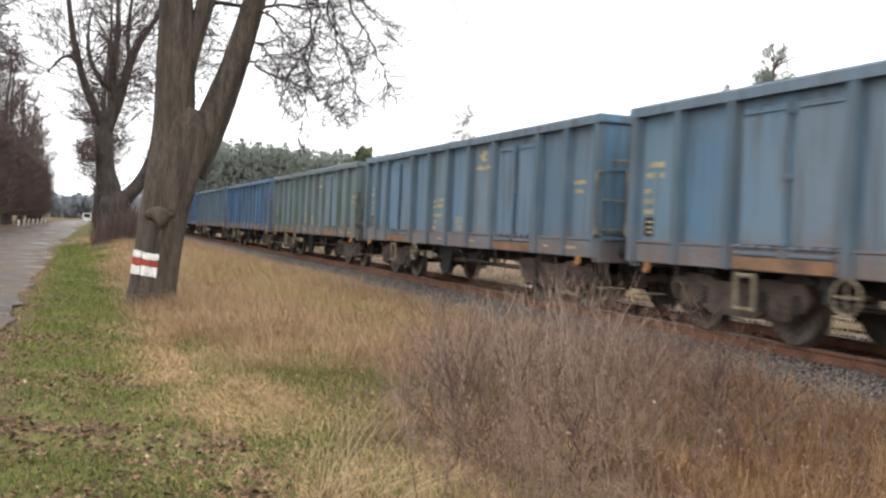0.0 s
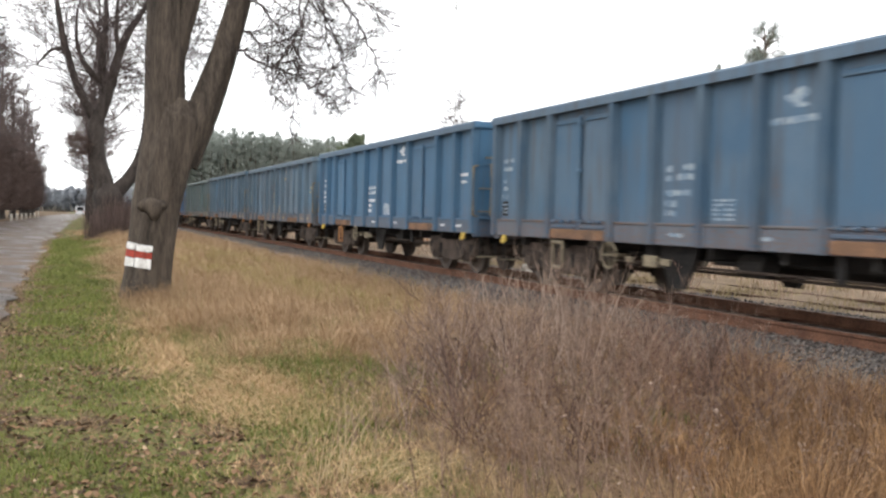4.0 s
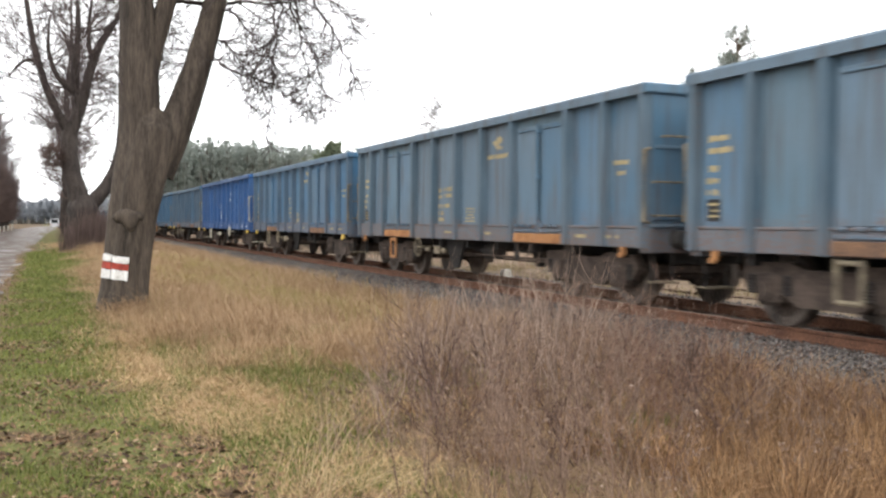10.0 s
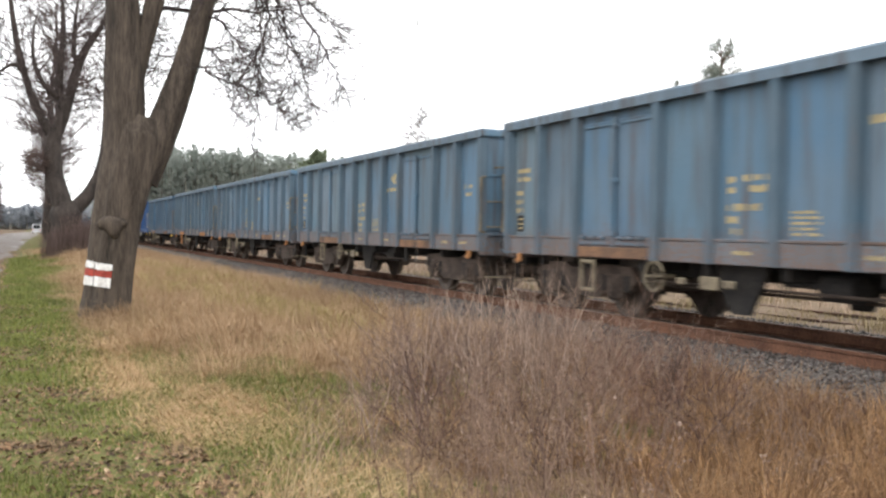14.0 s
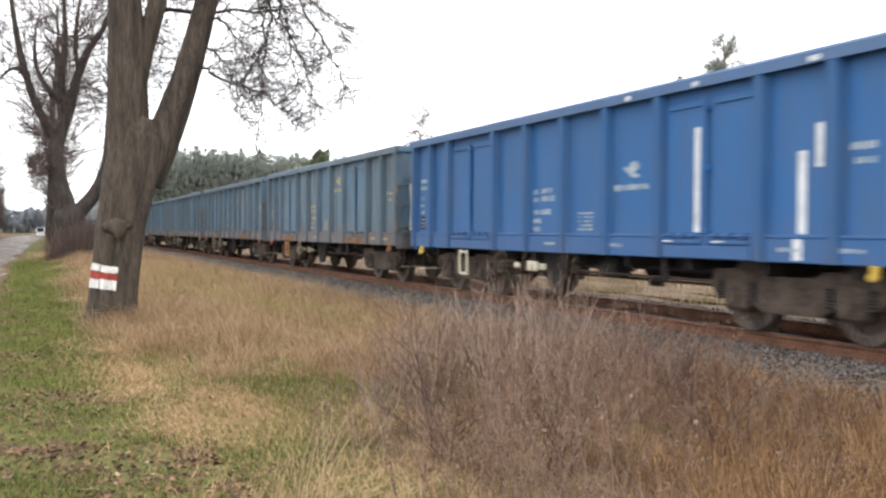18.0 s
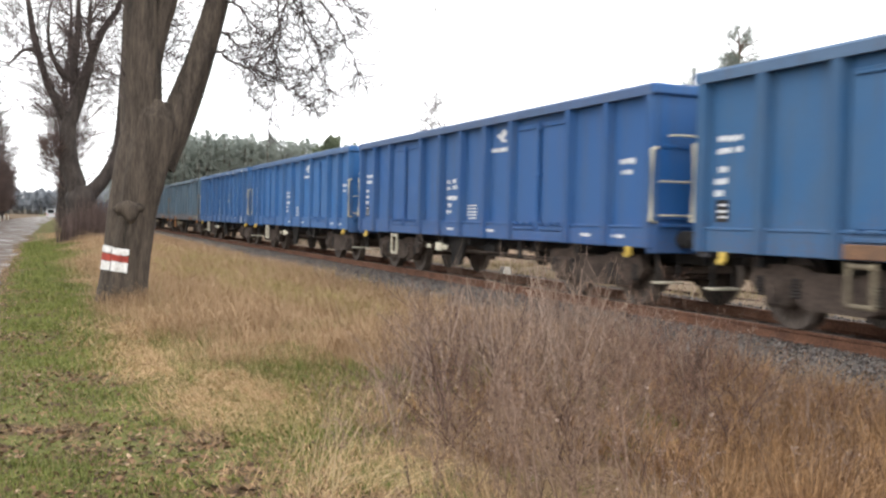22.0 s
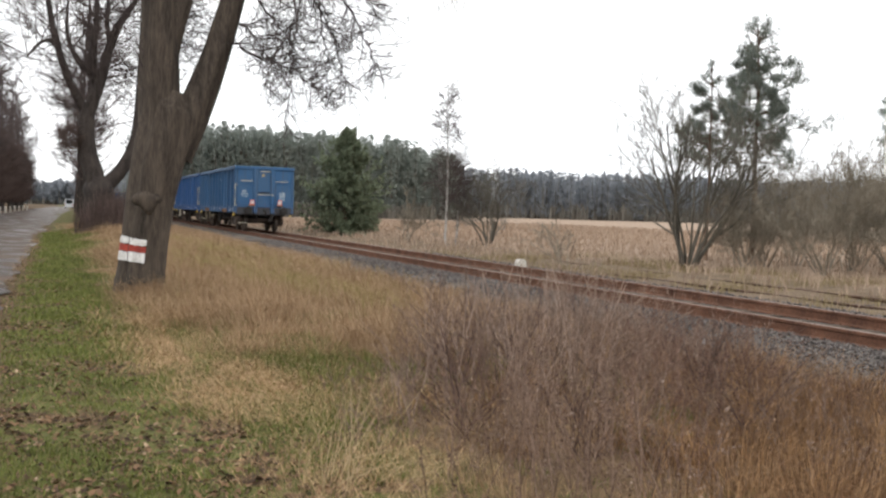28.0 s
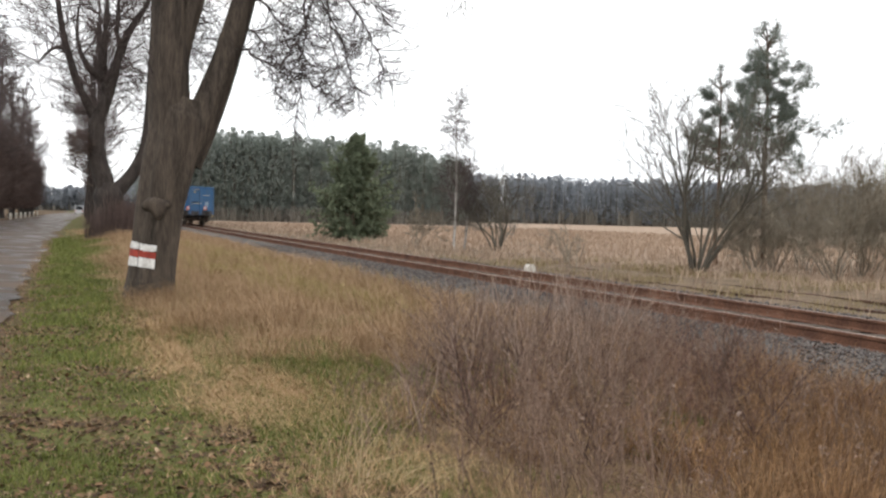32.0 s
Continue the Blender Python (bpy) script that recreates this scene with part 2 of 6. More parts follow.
# twigs lightened, the haze over the thicket mixed into their tone
BRUSH = material("haze_paled_thicket_twigs", (0.15, 0.128, 0.098), (0.29, 0.25, 0.19), 0.9, 0, 0.8, 10, 0.0, island=0.6)
PINEBARK = material("pine_bark", (0.06, 0.04, 0.03), (0.17, 0.11, 0.075), 0.95, 0, 3, 22, 0.6, (3, 3, 0.6))
BIRCHBARK = material("birch_bark", (0.17, 0.15, 0.14), (0.52, 0.49, 0.45), 0.8, 0, 4, 20, 0.3, (1, 1, 2.5))
RUST = material("rusty_rail_side", (0.080, 0.038, 0.025), (0.20, 0.098, 0.060), 0.95, 0, 3, 30, 0.4)
OLDRUST = material("dark_rust", (0.040, 0.024, 0.018), (0.105, 0.056, 0.038), 0.95, 0, 3, 30, 0.4)
RAILHEAD = material("polished_rail_head", (0.28, 0.200, 0.162), (0.43, 0.330, 0.280), 0.7, 0.0, 3, 30, 0.05, (1, 0.2, 1))
SLEEPER = material("weathered_sleeper", (0.05, 0.038, 0.03), (0.15, 0.115, 0.09), 0.95, 0, 3, 25, 0.6, (0.6, 4, 3))
STONE = material("grey_ballast", (0.048, 0.041, 0.037), (0.190, 0.166, 0.154), 0.9, 0, 2, 30, 0.3, island=0.8)
BED = material("ballast_bed_stone", (0.050, 0.043, 0.038), (0.145, 0.125, 0.110), 0.95, 0, 1.5, 26, 0.8)
CONCRETE = material("whitewashed_concrete", (0.42, 0.38, 0.32), (0.68, 0.64, 0.57), 0.85, 0, 5, 30, 0.3)
CARWHITE = material("white_car_paint", (0.45, 0.46, 0.48), (0.55, 0.56, 0.58), 0.3, 0, 2, 20, 0.0, sheen=0.5)
DARKGLASS = material("dark_car_glass", (0.01, 0.012, 0.014), (0.02, 0.022, 0.025), 0.1, 0, 2, 20, 0.0, sheen=0.5)
TAILRED = material("red_lamp_glass", (0.4, 0.02, 0.01), (0.5, 0.03, 0.02), 0.3, 0, 2, 20, 0.0)
BLAZE_WHITE = material("flaking_white_tree_paint", (0.42, 0.39, 0.36), (0.82, 0.81, 0.78), 0.9, 0, 9, 45, 0.5)
BLAZE_RED = material("flaking_red_tree_paint", (0.20, 0.035, 0.025), (0.40, 0.065, 0.045), 0.9, 0, 9, 45, 0.5)


def let_light_through(m, share):
    """Thin leaves and blades pass part of the light on."""
    n, l = m.node_tree.nodes, m.node_tree.links
    b, out = n["Principled BSDF"], n["Material Output"]
    soft, mix = n.new("ShaderNodeBsdfTranslucent"), n.new("ShaderNodeMixShader")
    l.new(b.inputs["Base Color"].links[0].from_socket, soft.inputs["Color"])
    mix.inputs["Fac"].default_value = share
    l.new(b.outputs[0], mix.inputs[1])
    l.new(soft.outputs[0], mix.inputs[2])
    l.new(mix.outputs[0], out.inputs["Surface"])


let_light_through(NEEDLE, 0.6)
let_light_through(CONIFER, 0.5)
# strong pass-through lifts the far woods further towards haze
for leafy in (HAZENEEDLE, HAZEBELT):
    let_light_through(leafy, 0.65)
for grassy in (DRY, GREEN, RUSTGRASS, FIELDGRASS, YELLOWING):
    let_light_through(grassy, 0.2)


def ground_material():
    """Verge grass by the road, dry grass beyond it, bare field and sandy strips, mixed by place and noise."""
    m = bpy.data.materials.new("verge_and_field")
    m.use_nodes = True
    n, l = m.node_tree.nodes, m.node_tree.links
    b = n["Principled BSDF"]
    b.inputs["Roughness"].default_value, b.inputs["Specular IOR Level"].default_value = 0.95, 0.15
    geo, sep = n.new("ShaderNodeNewGeometry"), n.new("ShaderNodeSeparateXYZ")
    l.new(geo.outputs["Position"], sep.inputs[0])

    def noise_node(scale, detail):
        t = n.new("ShaderNodeTexNoise")
        t.inputs["Scale"].default_value, t.inputs["Detail"].default_value = scale, detail
        l.new(geo.outputs["Position"], t.inputs["Vector"])
        return t.outputs["Fac"]

    coarse, mid, fine = noise_node(0.35, 4), noise_node(2.2, 5), noise_node(28, 4)

    def maths(op, a, b_):
        t = n.new("ShaderNodeMath")
        t.operation = op
        for i, v in enumerate((a, b_)):
            if isinstance(v, (int, float)):
                t.inputs[i].default_value = v
            else:
                l.new(v, t.inputs[i])
        return t.outputs[0]

    def tones(fac, a, c):
        r = n.new("ShaderNodeValToRGB")
        r.color_ramp.elements[0].position, r.color_ramp.elements[0].color = 0.35, (*a, 1)
        r.color_ramp.elements[1].position, r.color_ramp.elements[1].color = 0.65, (*c, 1)
        l.new(fac, r.inputs["Fac"])
        return r.outputs["Color"]

    def mixed(a, c, fac):
        x = n.new("ShaderNodeMix")
        x.data_type = "RGBA"
        l.new(fac, x.inputs["Factor"])
        l.new(a, x.inputs[6])
        l.new(c, x.inputs[7])
        return x.outputs[2]

    def step(value, a, c):
        r = n.new("ShaderNodeMapRange")
        r.interpolation_type = "SMOOTHSTEP"
        r.inputs["From Min"].default_value, r.inputs["From Max"].default_value = a, c
        l.new(value, r.inputs["Value"])
        return r.outputs[0]

    grain = maths("ADD", maths("MULTIPLY", fine, 0.5), maths("MULTIPLY", mid, 0.5))
    green = tones(grain, (0.062, 0.064, 0.020), (0.165, 0.162, 0.050))
    soil = tones(fine, (0.045, 0.029, 0.015), (0.150, 0.098, 0.053))
    dry = tones(grain, (0.085, 0.054, 0.030), (0.24, 0.160, 0.088))
    field = tones(grain, (0.26, 0.182, 0.130), (0.42, 0.318, 0.234))
    verge = mixed(green, soil, step(mid, 0.48, 0.60))
    wavy = maths("ADD", sep.outputs["X"], maths("MULTIPLY", maths("SUBTRACT", coarse, 0.5), 1.6))
    near_road = mixed(soil, verge, step(wavy, -0.8, -0.15))
    near_rail = mixed(near_road, dry, step(wavy, 1.6, 2.7))
    strip = mixed(near_rail, tones(grain, (0.085, 0.060, 0.042), (0.24, 0.175, 0.115)), step(wavy, 10.2, 11.5))
    beyond = mixed(strip, field, step(wavy, 15.5, 19.0))
    l.new(beyond, b.inputs["Base Color"])
    bp = n.new("ShaderNodeBump")
    bp.inputs["Strength"].default_value, bp.inputs["Distance"].default_value = 0.8, 0.04
    l.new(grain, bp.inputs["Height"])
    l.new(bp.outputs["Normal"], b.inputs["Normal"])
    return m


def road_material():
    """Old patched asphalt, damp in places."""
    m = bpy.data.materials.new("patched_damp_asphalt")
    m.use_nodes = True
    n, l = m.node_tree.nodes, m.node_tree.links
    b = n["Principled BSDF"]
    geo = n.new("ShaderNodeNewGeometry")
    mp = n.new("ShaderNodeMapping")
    mp.inputs["Scale"].default_value = (0.95, 0.75, 1)
    l.new(geo.outputs["Position"], mp.inputs["Vector"])
    patch, fine, crack = n.new("ShaderNodeTexNoise"), n.new("ShaderNodeTexNoise"), n.new("ShaderNodeTexVoronoi")
    patch.inputs["Scale"].default_value, patch.inputs["Detail"].default_value = 0.9, 7
    fine.inputs["Scale"].default_value, fine.inputs["Detail"].default_value = 45, 4
    crack.feature, crack.inputs["Scale"].default_value = "DISTANCE_TO_EDGE", 0.8
    l.new(mp.outputs[0], patch.inputs["Vector"])
    l.new(geo.outputs["Position"], fine.inputs["Vector"])
    l.new(mp.outputs[0], crack.inputs["Vector"])
    ramp = n.new("ShaderNodeValToRGB")
    els = ramp.color_ramp.elements
    els[0].position, els[0].color = 0.42, (0.060, 0.044, 0.035, 1)
    els[1].position, els[1].color = 0.60, (0.185, 0.140, 0.112, 1)
    l.new(patch.outputs["Fac"], ramp.inputs["Fac"])
    mix = n.new("ShaderNodeMix")
    mix.data_type, mix.blend_type = "RGBA", "MULTIPLY"
    mix.inputs["Factor"].default_value = 0.5
    l.new(ramp.outputs["Color"], mix.inputs[6])
    l.new(fine.outputs["Color"], mix.inputs[7])
    l.new(mix.outputs[2], b.inputs["Base Color"])
    rr = n.new("ShaderNodeMapRange")
    rr.inputs["From Min"].default_value, rr.inputs["From Max"].default_value = 0.42, 0.6
    b.inputs["Specular IOR Level"].default_value = 0.08
    rr.inputs["To Min"].default_value, rr.inputs["To Max"].default_value = 0.28, 0.95
    l.new(patch.outputs["Fac"], rr.inputs["Value"])
    l.new(rr.outputs[0], b.inputs["Roughness"])
    bp = n.new("ShaderNodeBump")
    bp.inputs["Strength"].default_value, bp.inputs["Distance"].default_value = 0.6, 0.02
    l.new(fine.outputs["Fac"], bp.inputs["Height"])
    l.new(bp.outputs["Normal"], b.inputs["Normal"])
    return m


GROUND, ROAD = ground_material(), road_material()


# ---- mesh tools ----
class Shape:
    """Collects corners and faces of one mesh."""

    def __init__(self):
        self.v, self.f = [], []

    def add(self, verts, faces):
        k = len(self.v)
        self.v += [tuple(p) for p in verts]
        self.f += [tuple(i + k for i in q) for q in faces]
        return self

    def box(self, x0, x1, y0, y1, z0, z1, b=0.012):
        """A box with chamfered edges."""
        lo, hi = (x0, y0, z0), (x1, y1, z1)
        b = min(b, *(0.45 * (h - l) for l, h in zip(lo, hi)))
        idx, verts = {}, []
        for sx in (0, 1):
            for sy in (0, 1):
                for sz in (0, 1):
                    s = (sx, sy, sz)
                    for axis in range(3):
                        p = [hi[i] - b if s[i] else lo[i] + b for i in range(3)]
                        p[axis] = hi[axis] if s[axis] else lo[axis]
                        idx[s, axis] = len(verts)
                        verts.append(p)
        faces = []
        for axis in range(3):
            o, q = [i for i in range(3) if i != axis]
            for side in (0, 1):
                ring = []
                for c, d in ((0, 0), (1, 0), (1, 1), (0, 1)):
                    s = [0, 0, 0]
                    s[axis], s[o], s[q] = side, c, d
                    ring.append(idx[tuple(s), axis])
                faces.append(ring)
            for c in (0, 1):
                for d in (0, 1):
                    a, e = [0, 0, 0], [0, 0, 0]
                    a[o], a[q], e[o], e[q], e[axis] = c, d, c, d, 1
                    a, e = tuple(a), tuple(e)
                    faces.append([idx[a, o], idx[e, o], idx[e, q], idx[a, q]])
        for s in {k[0] for k in idx}:
            faces.append([idx[s, 0], idx[s, 1], idx[s, 2]])
        return self.add(verts, faces)

    def tube(self, pts, radii, sides=8, cap=True):
        pts = np.asarray(pts, float)
        radii = np.broadcast_to(np.asarray(radii, float), (len(pts),))
        tan = np.gradient(pts, axis=0)
        tan /= np.linalg.norm(tan, axis=1, keepdims=True) + 1e-9
        ref = np.array((0.0, 0.0, 1.0)) if abs(tan[:, 2]).mean() < 0.8 else np.array((1.0, 0.0, 0.0))
        u = np.cross(tan, ref)
        u /= np.linalg.norm(u, axis=1, keepdims=True) + 1e-9
        w = np.cross(tan, u)
        a = np.arange(sides) * 2 * math.pi / sides
        ring = pts[:, None] + radii[:, None, None] * (np.cos(a)[None, :, None] * u[:, None] + np.sin(a)[None, :, None] * w[:, None])
        faces = []
        for i in range(len(pts) - 1):
            for j in range(sides):
                k = (j + 1) % sides
                faces.append((i * sides + j, i * sides + k, (i + 1) * sides + k, (i + 1) * sides + j))
        if cap:
            faces += [tuple(range(sides))[::-1], tuple((len(pts) - 1) * sides + j for j in range(sides))]
        return self.add(ring.reshape(-1, 3).tolist(), faces)

    def prism(self, outline, axis, a, b):
        """An outline in the plane across an axis, drawn out from a to b."""
        n, verts = len(outline), []
        for d in (a, b):
            for p, q in outline:
                verts.append({0: (d, p, q), 1: (p, d, q), 2: (p, q, d)}[axis])
        faces = [tuple(range(n)), tuple(range(2 * n - 1, n - 1, -1))]
        faces += [(i, (i + 1) % n, n + (i + 1) % n, n + i) for i in range(n)]
        return self.add(verts, faces)

    def mesh(self, name, mat, smooth=False):
        me = bpy.data.meshes.new(name)
        me.from_pydata(self.v, [], self.f)
        bm = bmesh.new()
        bm.from_mesh(me)
        bmesh.ops.recalc_face_normals(bm, faces=bm.faces)
        bm.to_mesh(me)
        bm.free()
        if smooth:
            me.shade_smooth()
        me.materials.append(mat)
        return me


def part(name, shape, mat, parent, label="", smooth=False):
    ob = new(name, shape.mesh(name, mat, smooth))
    ob.parent = parent
    return tagged(ob, label) if label else ob


def thing(name, label, category, at=Matrix(), group="", kind=""):
    ob = new(name)
    ob.matrix_world = at
    return tagged(ob, label, category, group, kind)


def quick_mesh(name, verts, loops, sizes, mat, smooth=False):
    """A mesh from arrays: corners, the faces' corner numbers in a row, and how many each face has."""
    me = bpy.data.meshes.new(name)
    me.vertices.add(len(verts))
    me.vertices.foreach_set("co", np.asarray(verts, np.float32).ravel())
    me.loops.add(len(loops))
    me.loops.foreach_set("vertex_index", np.asarray(loops, np.int32))
    me.polygons.add(len(sizes))
    sizes = np.asarray(sizes, np.int32)
    me.polygons.foreach_set("loop_start", np.concatenate(([0], np.cumsum(sizes)[:-1])).astype(np.int32))
    me.polygons.foreach_set("loop_total", sizes)
    me.update(calc_edges=True)
    me.validate()
    if smooth:
        me.shade_smooth()
    me.materials.append(mat)
    return me


def blades(name, base, height, width, lean, mat, rng, droop=0.5, toward=None):
    """Grass blades: each a tapering strip of a quad and a tip, bent over by its lean."""
    n = len(base)
    turn = rng.uniform(0, 2 * math.pi, n)
    way = np.stack((np.cos(turn), np.sin(turn), np.zeros(n)), 1)
    if toward is not None:
        way[:, :2] = way[:, :2] * 0.35 + toward
        way /= np.linalg.norm(way, axis=1, keepdims=True)
    side_turn = rng.uniform(0, 2 * math.pi, n)
    side = np.stack((np.cos(side_turn), np.sin(side_turn), np.zeros(n)), 1) * (width / 2)[:, None]
    up = np.array((0, 0, 1.0))
    mid = base + way * (lean * height * 0.25)[:, None] + up * (height * 0.6)[:, None]
    tip = base + way * (lean * height)[:, None] + up * (height * (1 - droop * lean * lean))[:, None]
    verts = np.stack((base - side, base + side, mid + side * 0.7, mid - side * 0.7, tip), 1).reshape(-1, 3)
    k = np.arange(n)[:, None] * 5
    loops = np.concatenate((k, k + 1, k + 2, k + 3, k + 3, k + 2, k + 4), 1).ravel()
    sizes = np.tile((4, 3), n)
    return quick_mesh(name, verts, loops, sizes, mat)


def twig_mesh(name, lines, mat, sides=3, smooth=False):
    """One mesh from many lines of (points, radii)."""
    verts, loops, count = [], [], 0
    a = np.arange(sides) * 2 * math.pi / sides
    ca, sa = np.cos(a)[None, :, None], np.sin(a)[None, :, None]
    for pts, rad in lines:
        pts = np.asarray(pts)
        n = len(pts)
        tan = np.empty_like(pts)
        tan[1:-1], tan[0], tan[-1] = pts[2:] - pts[:-2], pts[1] - pts[0], pts[-1] - pts[-2]
        ref = np.array((0.31, 0.17, 0.93)) if abs(tan[:, 2]).sum() < 0.9 * np.abs(tan).sum() else np.array((1.0, 0.1, 0.0))
        u = np.cross(tan, ref)
        u /= np.linalg.norm(u, axis=1, keepdims=True) + 1e-9
        w = np.cross(tan, u)
        w /= np.linalg.norm(w, axis=1, keepdims=True) + 1e-9
        verts.append((pts[:, None] + np.asarray(rad)[:, None, None] * (ca * u[:, None] + sa * w[:, None])).reshape(-1, 3))
        i, j = np.meshgrid(np.arange(n - 1), np.arange(sides), indexing="ij")
        k = (j + 1) % sides
        loops.append((count + np.stack((i * sides + j, i * sides + k, (i + 1) * sides + k, (i + 1) * sides + j), -1)).ravel())
        count += n * sides
    loops = np.concatenate(loops)
    return quick_mesh(name, np.concatenate(verts), loops, np.full(len(loops) // 4, 4), mat, smooth)


def grow(start, way, length, radius, depth, rng, out, bend=0.25, lift=0.1, kids=5, shrink=0.55, taper=0.35, spread=0.8, first=0.25, least=0.0):
    """A branch as a bent line, with side branches on it, into out."""
    n = max(3, min(8, int(length / 0.25) + 2)) if depth else 3
    pts, d = [np.array(start, float)], np.array(way, float)
    d /= np.linalg.norm(d)
    for _ in range(n - 1):
        d = d + rng.normal(0, bend, 3) / math.sqrt(n) + np.array((0, 0, lift / n))
        d /= np.linalg.norm(d)
        pts.append(pts[-1] + d * length / (n - 1))
    pts = np.array(pts)
    out.append((pts, np.maximum(radius * np.linspace(1, taper, n), least)))
    if depth:
        for f in np.linspace(first, 0.98, kids) + rng.uniform(-0.05, 0.05, kids):
            f = min(max(f, 0.05), 1.0)
            i = min(int(f * (n - 1)), n - 2)
            q = pts[i] + (pts[i + 1] - pts[i]) * (f * (n - 1) - i)
            t = pts[i + 1] - pts[i]
            t /= np.linalg.norm(t)
            s = rng.normal(0, 1, 3)
            s -= t * s.dot(t)
            s /= np.linalg.norm(s) + 1e-9
            grow(q, t + s * spread * rng.uniform(0.6, 1.3), length * shrink * rng.uniform(0.7, 1.15) * (1.15 - 0.45 * f), radius * (1 + (taper - 1) * f) * 0.6,
                 depth - 1, rng, out, bend, lift, kids, shrink, taper, spread, first, least)


def track_x(y):
    """The railway's centre line."""
    return 9.196 + 0.689e-4 * max(y, 0.0) ** 2


def ground_z(x, y):
    """Height of the ground, by arrays or numbers."""
    x, y = np.asarray(x, float), np.asarray(y, float)
    z = 0.03 * np.sin(0.9 * x + 0.35 * y) + 0.025 * np.sin(1.7 * y - 0.8 * x)
    z = z * np.clip((x + 1.2) / 0.8, 0, 1)
    z = z + 0.42 * np.exp(-(((x - 2.2) / 1.8) ** 2) - (((y - 46) / 14) ** 2))
    z = z - 0.10 * np.exp(-(((x - 5.2) / 1.3) ** 2))
    return z + 0.08 * np.clip((x - 10.5) / 2.0, 0, 1)


# ---- ground, road, railway ----
def spaced(dense_lo, dense_hi, step, reach, factor=1.25):
    vals = list(np.arange(dense_lo, dense_hi + 1e-6, step))
    s = step
    while vals[-1] < reach:
        s *= factor
        vals.append(vals[-1] + s)
    s = step
    while vals[0] > -reach:
        s *= factor
        vals.insert(0, vals[0] - s)
    return np.array(vals)


def grid_mesh(name, xs, ys, height, mat):
    gx, gy = np.meshgrid(xs, ys)
    verts = np.stack((gx, gy, height(gx, gy)), -1).reshape(-1, 3)
    i, j = np.meshgrid(np.arange(len(ys) - 1), np.arange(len(xs) - 1), indexing="ij")
    k = i * len(xs) + j
    loops = np.stack((k, k + 1, k + len(xs) + 1, k + len(xs)), -1).ravel()
    return quick_mesh(name, verts, loops, np.full(len(loops) // 4, 4), mat, True)


ground = new("ground", grid_mesh("ground", spaced(-8, 26, 0.28, 2500), spaced(-4, 60, 0.4, 2500), ground_z, GROUND))
tagged(ground, "grassy verge and dry autumn field", "ground", kind="structure")


def road_bend(y):
    return 2.1 * (np.clip(y, 0, None) / 160.0) ** 2


def build_road():
    ys = np.concatenate((np.arange(-12, 60, 0.5), np.arange(60, 420, 4)))
    rng = np.random.RandomState(5)
    cols = np.array((-7.2, -6.6, -5.5, -4.2, -3.0, -2.0, -1.3, -0.85))
    verts = []
    for y in ys:
        for j, x in enumerate(cols):
            edge = rng.normal(0, 0.05) if j in (0, len(cols) - 1) else 0
            crown = 0.045 * (1 - ((x + 4) / 3.2) ** 2)
            verts.append((x + edge + road_bend(y), y, 0.012 + crown + 0.006 * math.sin(y * 1.3 + x * 2)))
    n, loops = len(cols), []
    for i in range(len(ys) - 1):
        for j in range(n - 1):
            k = i * n + j
            loops += [k, k + 1, k + n + 1, k + n]
    ob = new("road", quick_mesh("road", verts, loops, [4] * (len(loops) // 4), ROAD, True))
    tagged(ob, "patched damp grey asphalt country road", "road", kind="structure")


build_road()


def build_ballast_bed():
    """The bed of crushed stone under both rails."""
    ys = np.concatenate((np.arange(-25, 60, 0.4), np.arange(60, 420, 6.0)))
    rng = np.random.RandomState(6)
    prof = ((-3.0, -0.02), (-2.55, 0.02), (-2.1, 0.08), (-1.7, 0.13), (-1.3, 0.15), (-0.6, 0.12), (0.0, 0.13), (0.6, 0.12), (1.3, 0.15), (1.7, 0.13), (2.2, 0.1), (2.7, 0.06))
    verts = []
    for y in ys:
        for dx, z in prof:
            verts.append((track_x(y) + dx + rng.normal(0, 0.04), y, z + rng.normal(0, 0.012)))
    n, loops = len(prof), []
    for i in range(len(ys) - 1):
        for j in range(n - 1):
            k = i * n + j
            loops += [k, k + 1, k + n + 1, k + n]
    ob = new("ballast_bed", quick_mesh("ballast_bed", verts, loops, [4] * (len(loops) // 4), BED, True))
    return tagged(ob, "grey crushed-stone bed of the railway line", "ballast", kind="structure")


build_ballast_bed()


def stones(name, xyz, size, rng):
    """Loose stones: squashed, uneven octahedra."""
    n = len(xyz)
    unit = np.array(((1, 0, 0), (-1, 0, 0), (0, 1, 0), (0, -1, 0), (0, 0, 1), (0, 0, -1)), float)
    jit = unit[None] * rng.uniform(0.55, 1.2, (n, 6, 1)) + rng.normal(0, 0.2, (n, 6, 3))
    turn = rng.uniform(0, 2 * math.pi, n)
    c, s = np.cos(turn)[:, None], np.sin(turn)[:, None]
    rot = np.stack((jit[..., 0] * c - jit[..., 1] * s, jit[..., 0] * s + jit[..., 1] * c, jit[..., 2] * 0.7), -1)
    verts = (xyz[:, None] + rot * size[:, None, None]).reshape(-1, 3)
    tri = np.array(((0, 2, 4), (2, 1, 4), (1, 3, 4), (3, 0, 4), (2, 0, 5), (1, 2, 5), (3, 1, 5), (0, 3, 5)))
    loops = (np.arange(n)[:, None, None] * 6 + tri[None]).ravel()
    return quick_mesh(name, verts, loops, np.full(n * 8, 3), STONE)


